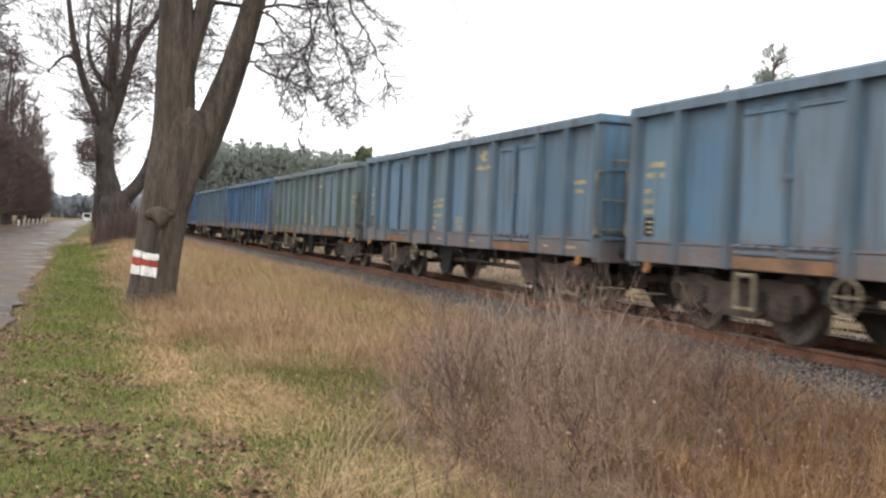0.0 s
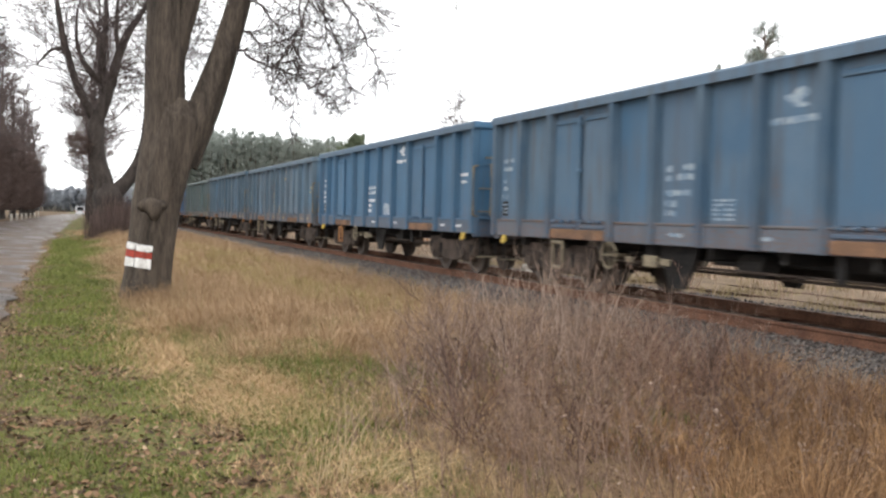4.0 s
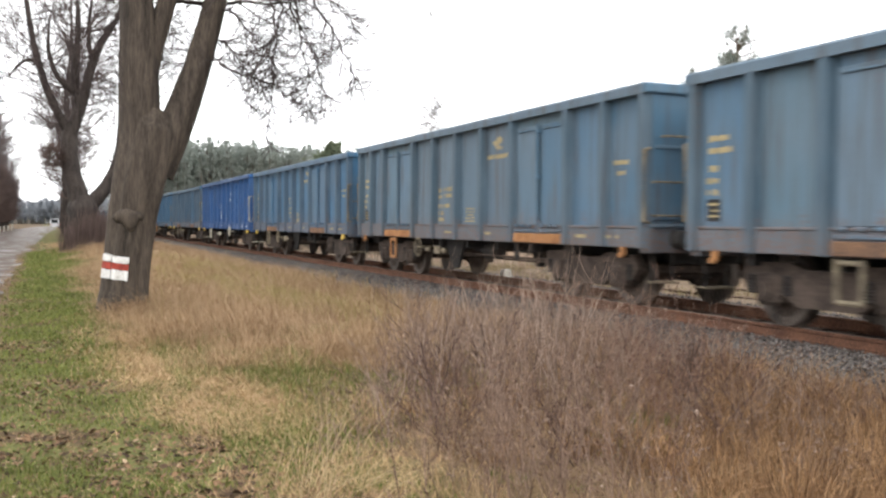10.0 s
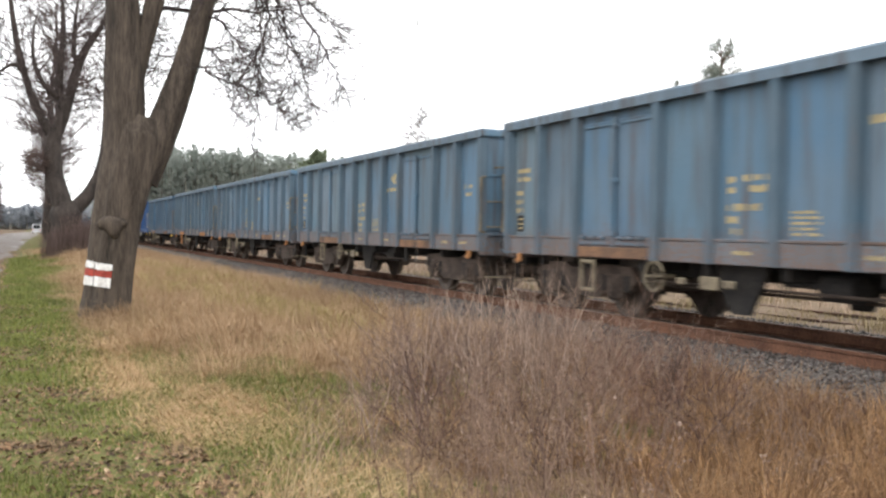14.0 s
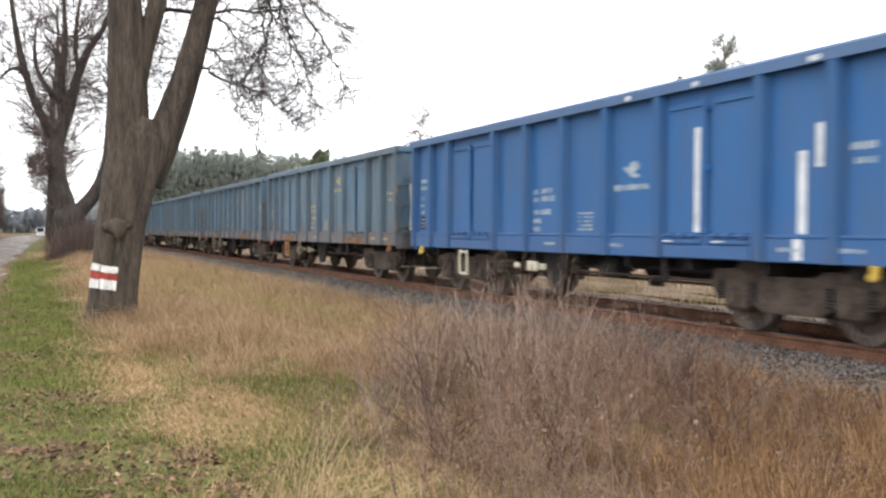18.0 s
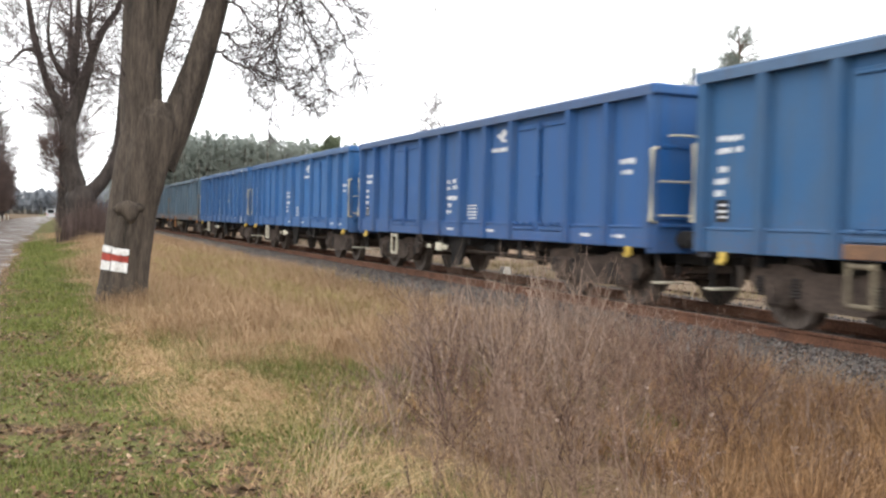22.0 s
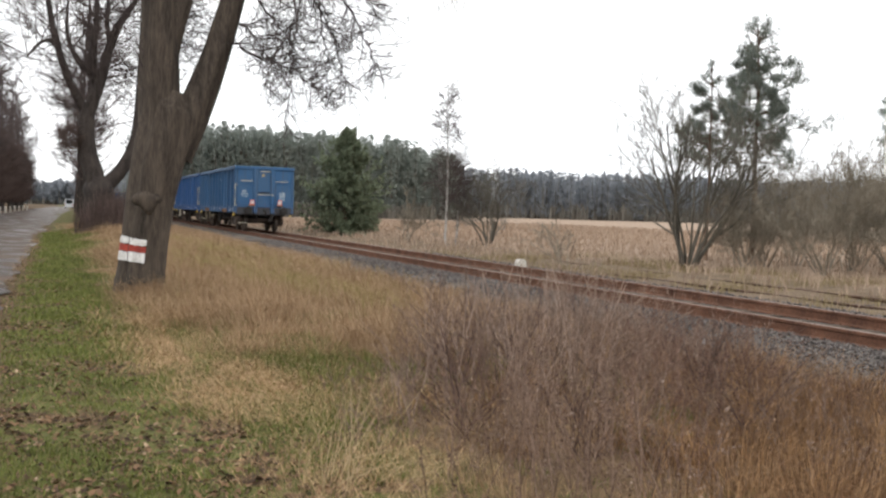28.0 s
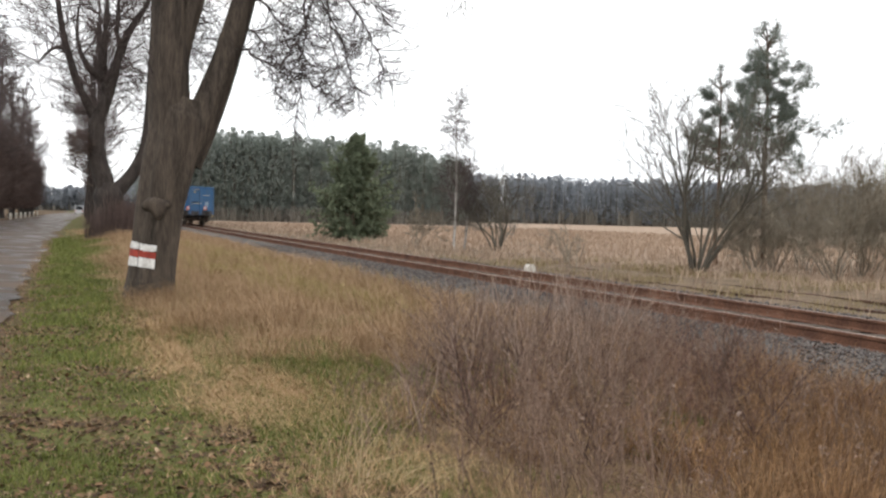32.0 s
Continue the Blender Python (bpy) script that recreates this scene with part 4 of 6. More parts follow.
def marks_for(w, make, ink, worn, rng, crest, x=-1.3225):
    """Stencilled lettering as plain bars, a swept emblem over a name bar, and a data panel; crest: the emblem's height."""
    mat, tone = (MARK_WHITE, "white") if ink == "w" else (MARK_YELLOW, "yellow")
    if ink == "w" and (worn > 0.41 or crest < 2.2):
        mat, tone = MARK_FADED, "faded white"

    def panel(name, cells, label, face=x):
        sh = Shape()
        for y0, y1, z0, z1 in cells:
            # short worn strokes with gaps, as sprayed through a stencil
            n = max(1, int(round((y1 - y0) / 0.062)))
            for i in range(n):
                if n > 2 and rng.uniform(0, 1) < 0.06 + 0.12 * worn:
                    continue
                a = y0 + (y1 - y0) * i / n
                low, high = rng.uniform(0, 0.2) * (z1 - z0), rng.uniform(0, 0.2) * (z1 - z0)
                sh.box(face - 0.003, face, a - HALF + 0.003, a + (y1 - y0) / n - HALF - rng.uniform(0.004, 0.012), z0 + low, z1 - high, 0.0008)
        tagged(part(name, sh, mat, w), label, kind="stuff")

    left, data = make["words"]
    top = 1.90 + rng.uniform(-0.05, 0.1)
    cells = []
    for i, drop in enumerate((0.0, 0.13, 0.34, 0.49, 0.625)):
        z, wide = top - drop, rng.uniform(0.36, 0.44)
        if i < 2:
            cells += [(left - 0.15, left, z, z + 0.095), (left - 0.27 - wide, left - 0.27, z + 0.01, z + 0.11)]
        else:
            cells.append((left - (0.58 if i == 2 else 0.26), left, z, z + 0.1))
    panel("number_lettering", cells, tone + " stencilled lines of numbers")
    panel("load_table", [(12.35, 12.8, 2.28 - 0.15 * i, 2.37 - 0.15 * i) for i in range(2)] + [(12.6, 12.84, 1.9 - 0.15 * i, 1.99 - 0.15 * i) for i in range(3)], tone + " stencilled load table")
    panel("data_panel", [(data - 0.44, data, 1.26 + 0.062 * i, 1.30 + 0.062 * i) for i in range(5)], tone + " data panel of fine lines")
    plate = part("data_plate", Shape().box(x - 0.004, x, 12.56 - HALF, 12.8 - HALF, 1.28, 1.56, 0.001), DARKGEAR, w, "small dark plate with pale lines")
    lines = Shape()
    for z in (1.33, 1.40, 1.48):
        lines.box(x - 0.007, x - 0.004, 12.59 - HALF, 12.59 + rng.uniform(0.12, 0.19) - HALF, z, z + 0.03, 0.0008)
    tagged(part("plate_lettering", lines, mat, plate), kind="stuff")
    em = Shape()
    for cy, cz, ry, rz, tilt in ((4.80, 0.06, 0.12, 0.072, 0.0), (4.93, 0.0, 0.15, 0.045, 0.3), (4.80, -0.075, 0.13, 0.03, 0.1)):
        ring = [(ry * math.cos(a), rz * math.sin(a)) for a in np.linspace(0, 2 * math.pi, 14, endpoint=False)]
        em.prism([(cy - HALF + p_ * math.cos(tilt) - q_ * math.sin(tilt), crest + cz + p_ * math.sin(tilt) + q_ * math.cos(tilt)) for p_, q_ in ring], 0, x - 0.004 - 0.01 * abs(cz), x)
    part("emblem", em, mat, w, tone + " swept rounded emblem")
    panel("name_lettering", [(4.46, 5.36 if make is EVEN else 5.30, crest - 0.29, crest - 0.19)], tone + " name bar")
    for cell in ((0.55, 0.95, 2.10, 2.19), (0.62, 0.9, 1.95, 2.03)):
        panel("stencilled_note", [cell], tone + " stencilled note")
    for u in (6.9, 5.0, 0.7, 1.6):
        panel("stencilled_note", [(u, u + 0.32, 1.02, 1.08)], tone + " stencilled note on the sill", -1.3925)


def build_train():
    wide_ones = (2, 3, 4, 8, 10, 12, 14, 17, 20, 23)
    crests = {0: 2.86, 1: 2.80, 2: 2.76, 3: 2.12, 4: 2.62, 6: 2.47, 8: 2.73, 9: 2.82, 10: 2.50, 12: 2.86}
    made, wagons = {}, []
    for k in range(len(LIVERY)):
        wide = k in wide_ones
        if wide in made:
            wagons.append(copy_thing(made[wide], Matrix()))
        else:
            made[wide] = build_wagon(WIDE if wide else EVEN)
            wagons.append(made[wide])
    rng = np.random.RandomState(9)
    for k, (w, (colour, worn, ink, rust)) in enumerate(zip(wagons, LIVERY)):
        tint = 1 + rng.uniform(-0.12, 0.12)
        state = " with rusty door sills" if rust > 0.25 else (" with clean paint" if worn < 0.2 else "")
        tagged(w, f"{WORDS[colour]} steel open coal wagon{state}")
        for ob in w.children_recursive:
            shade, dirt = tint, worn
            # posts darker all over: grime, and the shading of their sides as colour
            if ob.name.startswith("side_post"):
                shade, dirt = tint * 0.82, worn * 0.5
            ob.color = (*(c * shade for c in colour), dirt)
            # deeper still on worn wagons, grime and side shading in one colour
            if ob.name.startswith(("side_post", "end_post")) and worn > 0.4:
                ob.color = (colour[0] * 0.58 + 0.015, colour[1] * 0.62 + 0.008, colour[2] * 0.62, 0.6)
            if ob.name.startswith("sill_flange") and worn > 0.4:
                ob.color = (0.085, 0.06, 0.05, 1.0)
            if ob.name.startswith("buffer"):
                ob.color = (colour[0] * 0.3 + 0.02, colour[1] * 0.35 + 0.015, colour[2] * 0.35 + 0.01, 1.0)
            if ob.name.startswith(("side_panel", "door_leaf")) and worn > 0.3:
                k_dust, k_shade = rng.uniform(0, 0.45) * worn, 1 + rng.uniform(-0.2, 0.16) * worn
                ob.color = (*(c * tint * k_shade * (1 - k_dust) + d * k_dust for c, d in zip(colour, ((0.20, 0.21, 0.215), (0.15, 0.20, 0.18), (0.10, 0.19, 0.30), (0.19, 0.17, 0.15))[rng.randint(0, 4)])), min(1.0, worn * rng.uniform(0.6, 1.25)))
            if ob.name.startswith(("side_sill", "headstock")) and worn > 0.3:
                ob.color = (*(c * 0.8 * (1 - 0.5 * worn) + d * 0.5 * worn for c, d in zip(colour, (0.150, 0.122, 0.100))), min(1.0, worn + 0.1))
            # tail end: wall and posts carry some tree shade in their colour
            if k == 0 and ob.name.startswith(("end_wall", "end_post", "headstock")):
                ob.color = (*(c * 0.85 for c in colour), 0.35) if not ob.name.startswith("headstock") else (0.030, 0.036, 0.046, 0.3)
            if ob.name.startswith("top_rim"):
                ob.color = (*(0.7 * c + 0.06 for c in colour), worn)
            if k == 10 and ob.name.startswith("brake_hand_wheel"):
                ob.location.y, ob.location.z = -3.94, 0.1
            elif worn < 0.2 and ob.name.startswith("brake_hand_wheel"):
                ob.material_slots[0].link = "OBJECT"
                ob.material_slots[0].material = GEAR
            if worn > 0.2 and (k > 0 or ob.name.startswith(("stirrup_step", "brake_hand_wheel", "brake_plate"))) and ob.data and ob.data.materials and ob.data.materials[0] == CREAM:
                ob.material_slots[0].link = "OBJECT"
                ob.material_slots[0].material = SILL if ob.name.startswith("stirrup_step") and k in (4, 8, 12) else DULLCREAM
            if ob.name.startswith("tow_hook") and worn > 0.65:
                ob.material_slots[0].link = "OBJECT"
                ob.material_slots[0].material = SILL
            if ob.name.startswith("door_sill") and rust < 0.85:
                ob.material_slots[0].link = "OBJECT"
                ob.material_slots[0].material = DULLSILL if rust > 0.25 else PAINT
        marks_for(w, WIDE if k in wide_ones else EVEN, ink, worn, rng, crests.get(k, 2.74 + rng.uniform(-0.12, 0.1)))
    for x, y0, y1, z0, z1 in ((-1.3225, 1.56, 1.68, 1.225, 2.15), (-1.3925, 1.56, 1.68, 0.93, 1.17), (-1.3225, 1.32, 1.42, 1.96, 2.44), (-1.357, 3.33, 3.43, 1.24, 2.58), (-1.461, 4.72, 4.84, 3.09, 3.15), (-1.461, 3.25, 3.37, 3.09, 3.15),
                               (-1.461, 1.25, 1.41, 3.09, 3.15), (-1.43, 3.8, 4.0, 1.115, 1.135), (-1.43, 2.8, 3.0, 1.115, 1.135)):
        part("paint_run", Shape().box(x - 0.003, x + 0.002, y0 - HALF, y1 - HALF, z0, z1, 0.001), MARK_WHITE, wagons[3], "white paint streak")
    tail = wagons[0]
    for ob in [o for o in tail.children if o.name.startswith("end_rung")]:
        bpy.data.objects.remove(ob)
    # marks on the end of the last wagon
    part("end_plate", Shape().box(-0.15, -0.02, -HALF - 0.004, -HALF + 0.001, 2.69, 2.82, 0.001), MARK_YELLOW, tail, "small faded yellow plate")
    crest = Shape()
    for a, b, z0, z1 in ((-1.13, -0.83, 1.70, 1.75), (-1.16, -0.80, 1.80, 1.86), (-1.09, -0.90, 1.90, 2.02)):
        crest.box(a, b, -HALF - 0.004, -HALF + 0.001, z0, z1, 0.001)
    tagged(part("end_lettering", crest, MARK_FADED, tail), "faded white lines of lettering", kind="stuff")
    part("pale_patch", Shape().box(0.72, 1.0, -HALF - 0.004, -HALF + 0.001, 1.52, 1.95, 0.001), MARK_FADED, tail, "pale patch on the end wall")
    # a raised dark plate stands in for the shaded gap; nothing is cut
    part("end_recess", Shape().box(-0.30, 0.25, -HALF - 0.02, -HALF + 0.001, 1.87, 1.95, 0.004), DARKGEAR, tail, "dark plate standing in for the shaded gap over the rail")
    for x in (-0.63, 0.73):
        pl = Shape().box(x - 0.105, x + 0.105, -HALF - 0.16, -HALF - 0.145, 1.31, 1.56, 0.003)
        plate = part("tail_signal", pl, SIGNAL_WHITE, tail, "red and white tail signal plate")
        for z0, z1 in ((1.31, 1.345), (1.525, 1.56)):
            part("red_band", Shape().box(x - 0.105, x + 0.105, -HALF - 0.165, -HALF - 0.16, z0, z1, 0.002), SIGNAL_RED, plate)
        for e0, e1 in ((x - 0.105, x - 0.09), (x + 0.09, x + 0.105)):
            part("red_band", Shape().box(e0, e1, -HALF - 0.165, -HALF - 0.16, 1.345, 1.525, 0.002), SIGNAL_RED, plate)
        part("signal_bracket", Shape().box(x - 0.16, x + 0.16, -HALF - 0.14, -HALF - 0.02, 1.26, 1.30, 0.005), SILL, tail)
    return wagons


WAGONS = build_train()


# ---- trees ----
def fluted(name, line, radii, mat, rng, sides=22, steps=6, ridge=0.07, flare=0.0):
    """A thick stem along a line, with ridges and hollows, flared at its foot."""
    line, radii = np.asarray(line, float), np.asarray(radii, float)
    t = np.linspace(0, len(line) - 1, (len(line) - 1) * steps + 1)
    k = np.arange(len(line))
    pts = np.stack([np.interp(t, k, line[:, i]) for i in range(3)], 1)
    for _ in range(2):
        pts[1:-1] = (pts[:-2] + 2 * pts[1:-1] + pts[2:]) / 4
    rad = np.interp(t, k, radii)
    tan = np.gradient(pts, axis=0)
    tan /= np.linalg.norm(tan, axis=1, keepdims=True)
    u = np.cross(tan, (0.0, 1.0, 0.05))
    u /= np.linalg.norm(u, axis=1, keepdims=True)
    w = np.cross(tan, u)
    a = np.arange(sides) * 2 * math.pi / sides
    phase = rng.uniform(0, 6, 4)
    wave = 0.5 * np.sin(3 * a[None] + phase[0] + 0.12 * t[:, None]) + 0.6 * np.sin(5 * a[None] + phase[1] - 0.1 * t[:, None]) + 0.5 * np.sin(9 * a[None] + phase[2] + 0.25 * t[:, None]) + 0.35 * np.sin(14 * a[None] + phase[3] + 0.2 * np.sin(0.9 * t[:, None]))
    r = rad[:, None] * (1 + ridge * wave + rng.normal(0, 0.007, (len(t), sides)))
    if flare:
        foot = np.clip(1 - (pts[:, 2] - pts[0, 2]) / 0.8, 0, 1) ** 2
        r = r * (1 + flare * foot[:, None] * (0.5 + 0.7 * np.clip(wave, 0, 1)))
    verts = (pts[:, None] + r[..., None] * (np.cos(a)[None, :, None] * u[:, None] + np.sin(a)[None, :, None] * w[:, None])).reshape(-1, 3)
    i, j = np.meshgrid(np.arange(len(t) - 1), np.arange(sides), indexing="ij")
    j2 = (j + 1) % sides
    loops = np.stack((i * sides + j, i * sides + j2, (i + 1) * sides + j2, (i + 1) * sides + j), -1).ravel()
    return quick_mesh(name, verts, loops, np.full(len(loops) // 4, 4), mat, True)


def mesh_part(name, me, parent, label=""):
    ob = new(name, me)
    ob.parent = parent
    return tagged(ob, label) if label else ob


def build_marked_lime():
    """The old lime with the white, red and white band on its bark."""
    rng = np.random.RandomState(21)
    y = 16.5
    tree = thing("lime_tree", "old bare forked lime with a painted trail band", "tree", Matrix.Translation((1.28, y, 0)))
    ox = 1.28

    def p(x, z, dy=0.0):
        return (x - ox, dy, z)

    trunk = fluted("trunk", (p(1.27, -0.12), p(1.29, 0.3), p(1.35, 0.93), p(1.44, 1.7), p(1.60, 2.5), p(1.72, 3.1), p(1.80, 3.4)), (0.40, 0.38, 0.375, 0.39, 0.43, 0.42, 0.3), BARK, rng, 56, 9, 0.060, 0.22)
    mesh_part("trunk", trunk, tree)
    stems = (
        ((p(1.60, 2.3), p(1.55, 3.0), p(1.53, 3.6), p(1.52, 4.2), p(1.50, 5.1), p(1.35, 6.4), p(1.1, 8.0), p(0.9, 9.5)), (0.36, 0.34, 0.325, 0.31, 0.27, 0.22, 0.15, 0.08)),
        ((p(1.62, 3.9), p(1.74, 4.4), p(1.92, 5.05), p(2.15, 6.0), p(2.3, 7.5), p(2.4, 9.0)), (0.20, 0.17, 0.155, 0.14, 0.1, 0.05)),
        ((p(1.78, 2.35), p(2.02, 2.9), p(2.22, 3.45), p(2.46, 4.15), p(2.72, 5.1), p(3.0, 6.3), p(3.15, 7.6), p(3.2, 9.0)), (0.30, 0.28, 0.265, 0.225, 0.195, 0.17, 0.12, 0.06)),
    )
    for line, rad in stems:
        mesh_part("limb", fluted("limb", line, rad, BARK, rng, 40, 7, 0.05), tree)
    # burl with a hollow on the trunk
    burl = Shape()
    n_ring, n_seg = 9, 16
    verts, faces = [], []
    for i in range(n_ring):
        th = math.pi * (i + 0.5) / n_ring
        for j in range(n_seg):
            a = 2 * math.pi * j / n_seg
            k = 0.95 + 0.07 * math.sin(3 * a + i) + 0.06 * math.sin(5 * a - 2 * i) + rng.uniform(-0.06, 0.06)
            drop = 0.16 * max(0.0, 1 - abs(math.sin(th) * math.cos(a) - 0.15) / 0.5) * (math.cos(th) < -0.2)
            verts.append((0.05 + 0.26 * k * math.sin(th) * math.cos(a), -0.34 + 0.12 * k * math.sin(th) * math.sin(a), 1.60 + 0.14 * k * math.cos(th) - drop))
    for i in range(n_ring - 1):
        for j in range(n_seg):
            faces.append((i * n_seg + j, i * n_seg + (j + 1) % n_seg, (i + 1) * n_seg + (j + 1) % n_seg, (i + 1) * n_seg + j))
    faces += [tuple(range(n_seg)), tuple(range((n_ring - 1) * n_seg, n_ring * n_seg))]
    part("burl", burl.add(verts, faces), BARK, tree, "knotted burl with a dark hollow", True)
    # painted band: patches that follow the bark
    for z0, z1, mat, name in ((0.845, 0.955, BLAZE_WHITE, "white_stripe"), (0.725, 0.835, BLAZE_RED, "red_stripe"), (0.575, 0.715, BLAZE_WHITE, "white_stripe")):
        for a0, a1 in ((-173, -133.5), (-131.5, -92)):
            sh, verts, faces, n = Shape(), [], [], 11
            low, high = rng.uniform(-0.022, 0.012), rng.uniform(-0.012, 0.016)
            for i in range(n):
                a = radians(a0 + (a1 - a0) * i / (n - 1))
                for z in np.linspace(z0 + low + rng.uniform(-0.012, 0.012), z1 + high, 5):
                    zz = z + rng.uniform(-0.009, 0.009) - 0.055 * math.cos(a) - 0.02
                    cx = np.interp(zz, (0.3, 0.93, 1.7), (1.29, 1.35, 1.44)) - ox
                    verts.append((cx + 0.412 * math.cos(a), 0.412 * math.sin(a), zz))
            for i in range(n - 1):
                for j in range(4):
                    k = i * 5 + j
                    faces.append((k, k + 5, k + 6, k + 1))
            part(name, sh.add(verts, faces), mat, tree, name.split("_")[0] + " painted band on the bark")
    # boughs that arch over from the limbs above and hang down, with their twigs
    lines = []
    boughs = (
        ((2.58, 4.32, 0.0), (2.75, 4.27, -0.2), (3.21, 4.05, -0.3), (3.74, 3.9, -0.4), (4.09, 3.66, -0.45), (4.23, 3.44, -0.5)),
        ((2.95, 6.1, 0.0), (3.45, 6.05, -0.3), (3.68, 5.36, -0.4), (3.73, 4.78, -0.5), (3.53, 4.44, -0.5), (3.31, 3.96, -0.5), (3.2, 3.6, -0.5)),
        ((3.05, 6.4, 0.0), (3.9, 6.3, -0.1), (4.12, 5.41, -0.2), (4.2, 4.83, -0.3), (4.28, 4.37, -0.3), (4.36, 3.91, -0.3), (4.42, 3.45, -0.3)),
        ((3.05, 6.4, 0.0), (4.0, 6.1, -0.4), (4.36, 5.44, -0.5), (4.66, 4.95, -0.6), (4.92, 4.51, -0.6), (5.10, 4.15, -0.6), (5.15, 3.9, -0.6)),
        ((3.1, 6.8, 0.0), (4.1, 6.2, -0.5), (4.55, 5.47, -0.6), (4.95, 5.15, -0.7), (5.12, 4.9, -0.7)),
        ((2.95, 6.1, 0.0), (3.9, 6.0, 0.2), (4.05, 5.4, 0.4), (3.93, 4.8, 0.5), (3.94, 4.21, 0.5), (3.85, 3.68, 0.5), (3.77, 3.12, 0.5)),
        ((3.1, 6.6, 0.0), (4.0, 6.0, 0.2), (4.26, 5.23, 0.3), (4.62, 4.67, 0.3), (4.77, 4.15, 0.3), (4.85, 3.8, 0.3)),
        ((2.74, 5.2, 0.0), (2.99, 5.22, -0.2), (3.33, 4.74, -0.3), (3.6, 4.44, -0.4), (3.72, 4.1, -0.4)),
        ((2.62, 4.75, 0.0), (2.95, 4.72, 0.2), (3.25, 4.45, 0.3), (3.5, 4.1, 0.4)),
    )
    for n_b, b in enumerate(boughs):
        q = np.array([p(x, z, dy) for x, z, dy in b])
        m = 4 * (len(q) - 1) + 1
        t = np.linspace(0, len(q) - 1, m)
        q = np.stack([np.interp(t, np.arange(len(q)), q[:, i]) for i in range(3)], 1)
        for _ in range(2):
            q[1:-1] = (q[:-2] + 2 * q[1:-1] + q[2:]) / 4
        q[1:-1] += rng.normal(0, 0.022, (m - 2, 3))
        lines.append((q, np.linspace(0.034, 0.007, m)))
        for i in range(3, m):
            d = q[min(i + 1, m - 1)] - q[i - 1]
            d /= np.linalg.norm(d)
            for _ in range(3):
                side = rng.normal(0, 1, 3) * (1.0, 0.8, 0.5)
                side -= d * side.dot(d)
                side /= np.linalg.norm(side)
                grow(q[i], d + side * rng.uniform(0.6, 1.3) + (0, 0, 0.15), rng.uniform(0.35, 0.95) * (1.15 - 0.5 * i / m), 0.0095, 2 if rng.uniform() < 0.6 else 1, rng, lines, 0.55, 0.25, 4, 0.55, 0.4, 0.7, 0.2, 0.0030)
    # fine twigs in the fork and beside the stem
    for _ in range(110):
        s = p(rng.uniform(1.72, 2.4), rng.uniform(4.2, 6.0), rng.uniform(0.3, 1.2))
        grow(s, (rng.normal(0, 0.7), rng.normal(0, 0.5), -0.5), rng.uniform(0.5, 1.0), 0.007, 2, rng, lines, 0.6, 0.5, 4, 0.5, 0.4, 0.75, 0.15, 0.0034)
    for _ in range(16):
        s = p(rng.uniform(0.95, 1.25), rng.uniform(3.6, 5.2), rng.uniform(-0.2, 0.4))
        grow(s, (-1.0, rng.normal(0, 0.5), -0.1), rng.uniform(0.5, 1.1), 0.007, 2, rng, lines, 0.6, 0.4, 4, 0.5, 0.4, 0.75, 0.15, 0.0034)
    far = np.array([p(x, z, 0.2) for x, z in ((3.1, 6.8), (4.5, 7.2), (5.6, 6.9), (6.45, 6.2), (6.75, 5.62))])
    lines.append((far, np.linspace(0.04, 0.01, 5)))
    for _ in range(16):
        grow(far[4] + rng.normal(0, 0.22, 3) * (1.4, 0.4, 0.3), (rng.normal(0, 0.4), rng.normal(0, 0.3), -1), rng.uniform(0.3, 0.6), 0.006, 1, rng, lines, 0.5, -0.2, 4)
    # thinner growth behind the fork and the crown out of sight above
    for _ in range(24):
        s = p(1.5 + rng.uniform(-0.2, 1.4), rng.uniform(5.0, 8.5), 0)
        grow(s, (rng.normal(0, 1), rng.normal(0, 1), rng.uniform(0.1, 1.0)), rng.uniform(1.5, 3.0), 0.05, 2, rng, lines, 0.4, 0.1, 6)
    mesh_part("crown", twig_mesh("crown", lines, LIMETWIG), tree, "bare drooping twigs")
    sprouts = []
    for _ in range(10):
        z = rng.uniform(3.3, 4.6)
        grow(p(1.25, z, -0.2), (-0.6, -0.3, 0.7), rng.uniform(0.3, 0.6), 0.008, 1, rng, sprouts, 0.3, 0.2, 4)
    mesh_part("side_growth", twig_mesh("side_growth", sprouts, TWIG), tree)


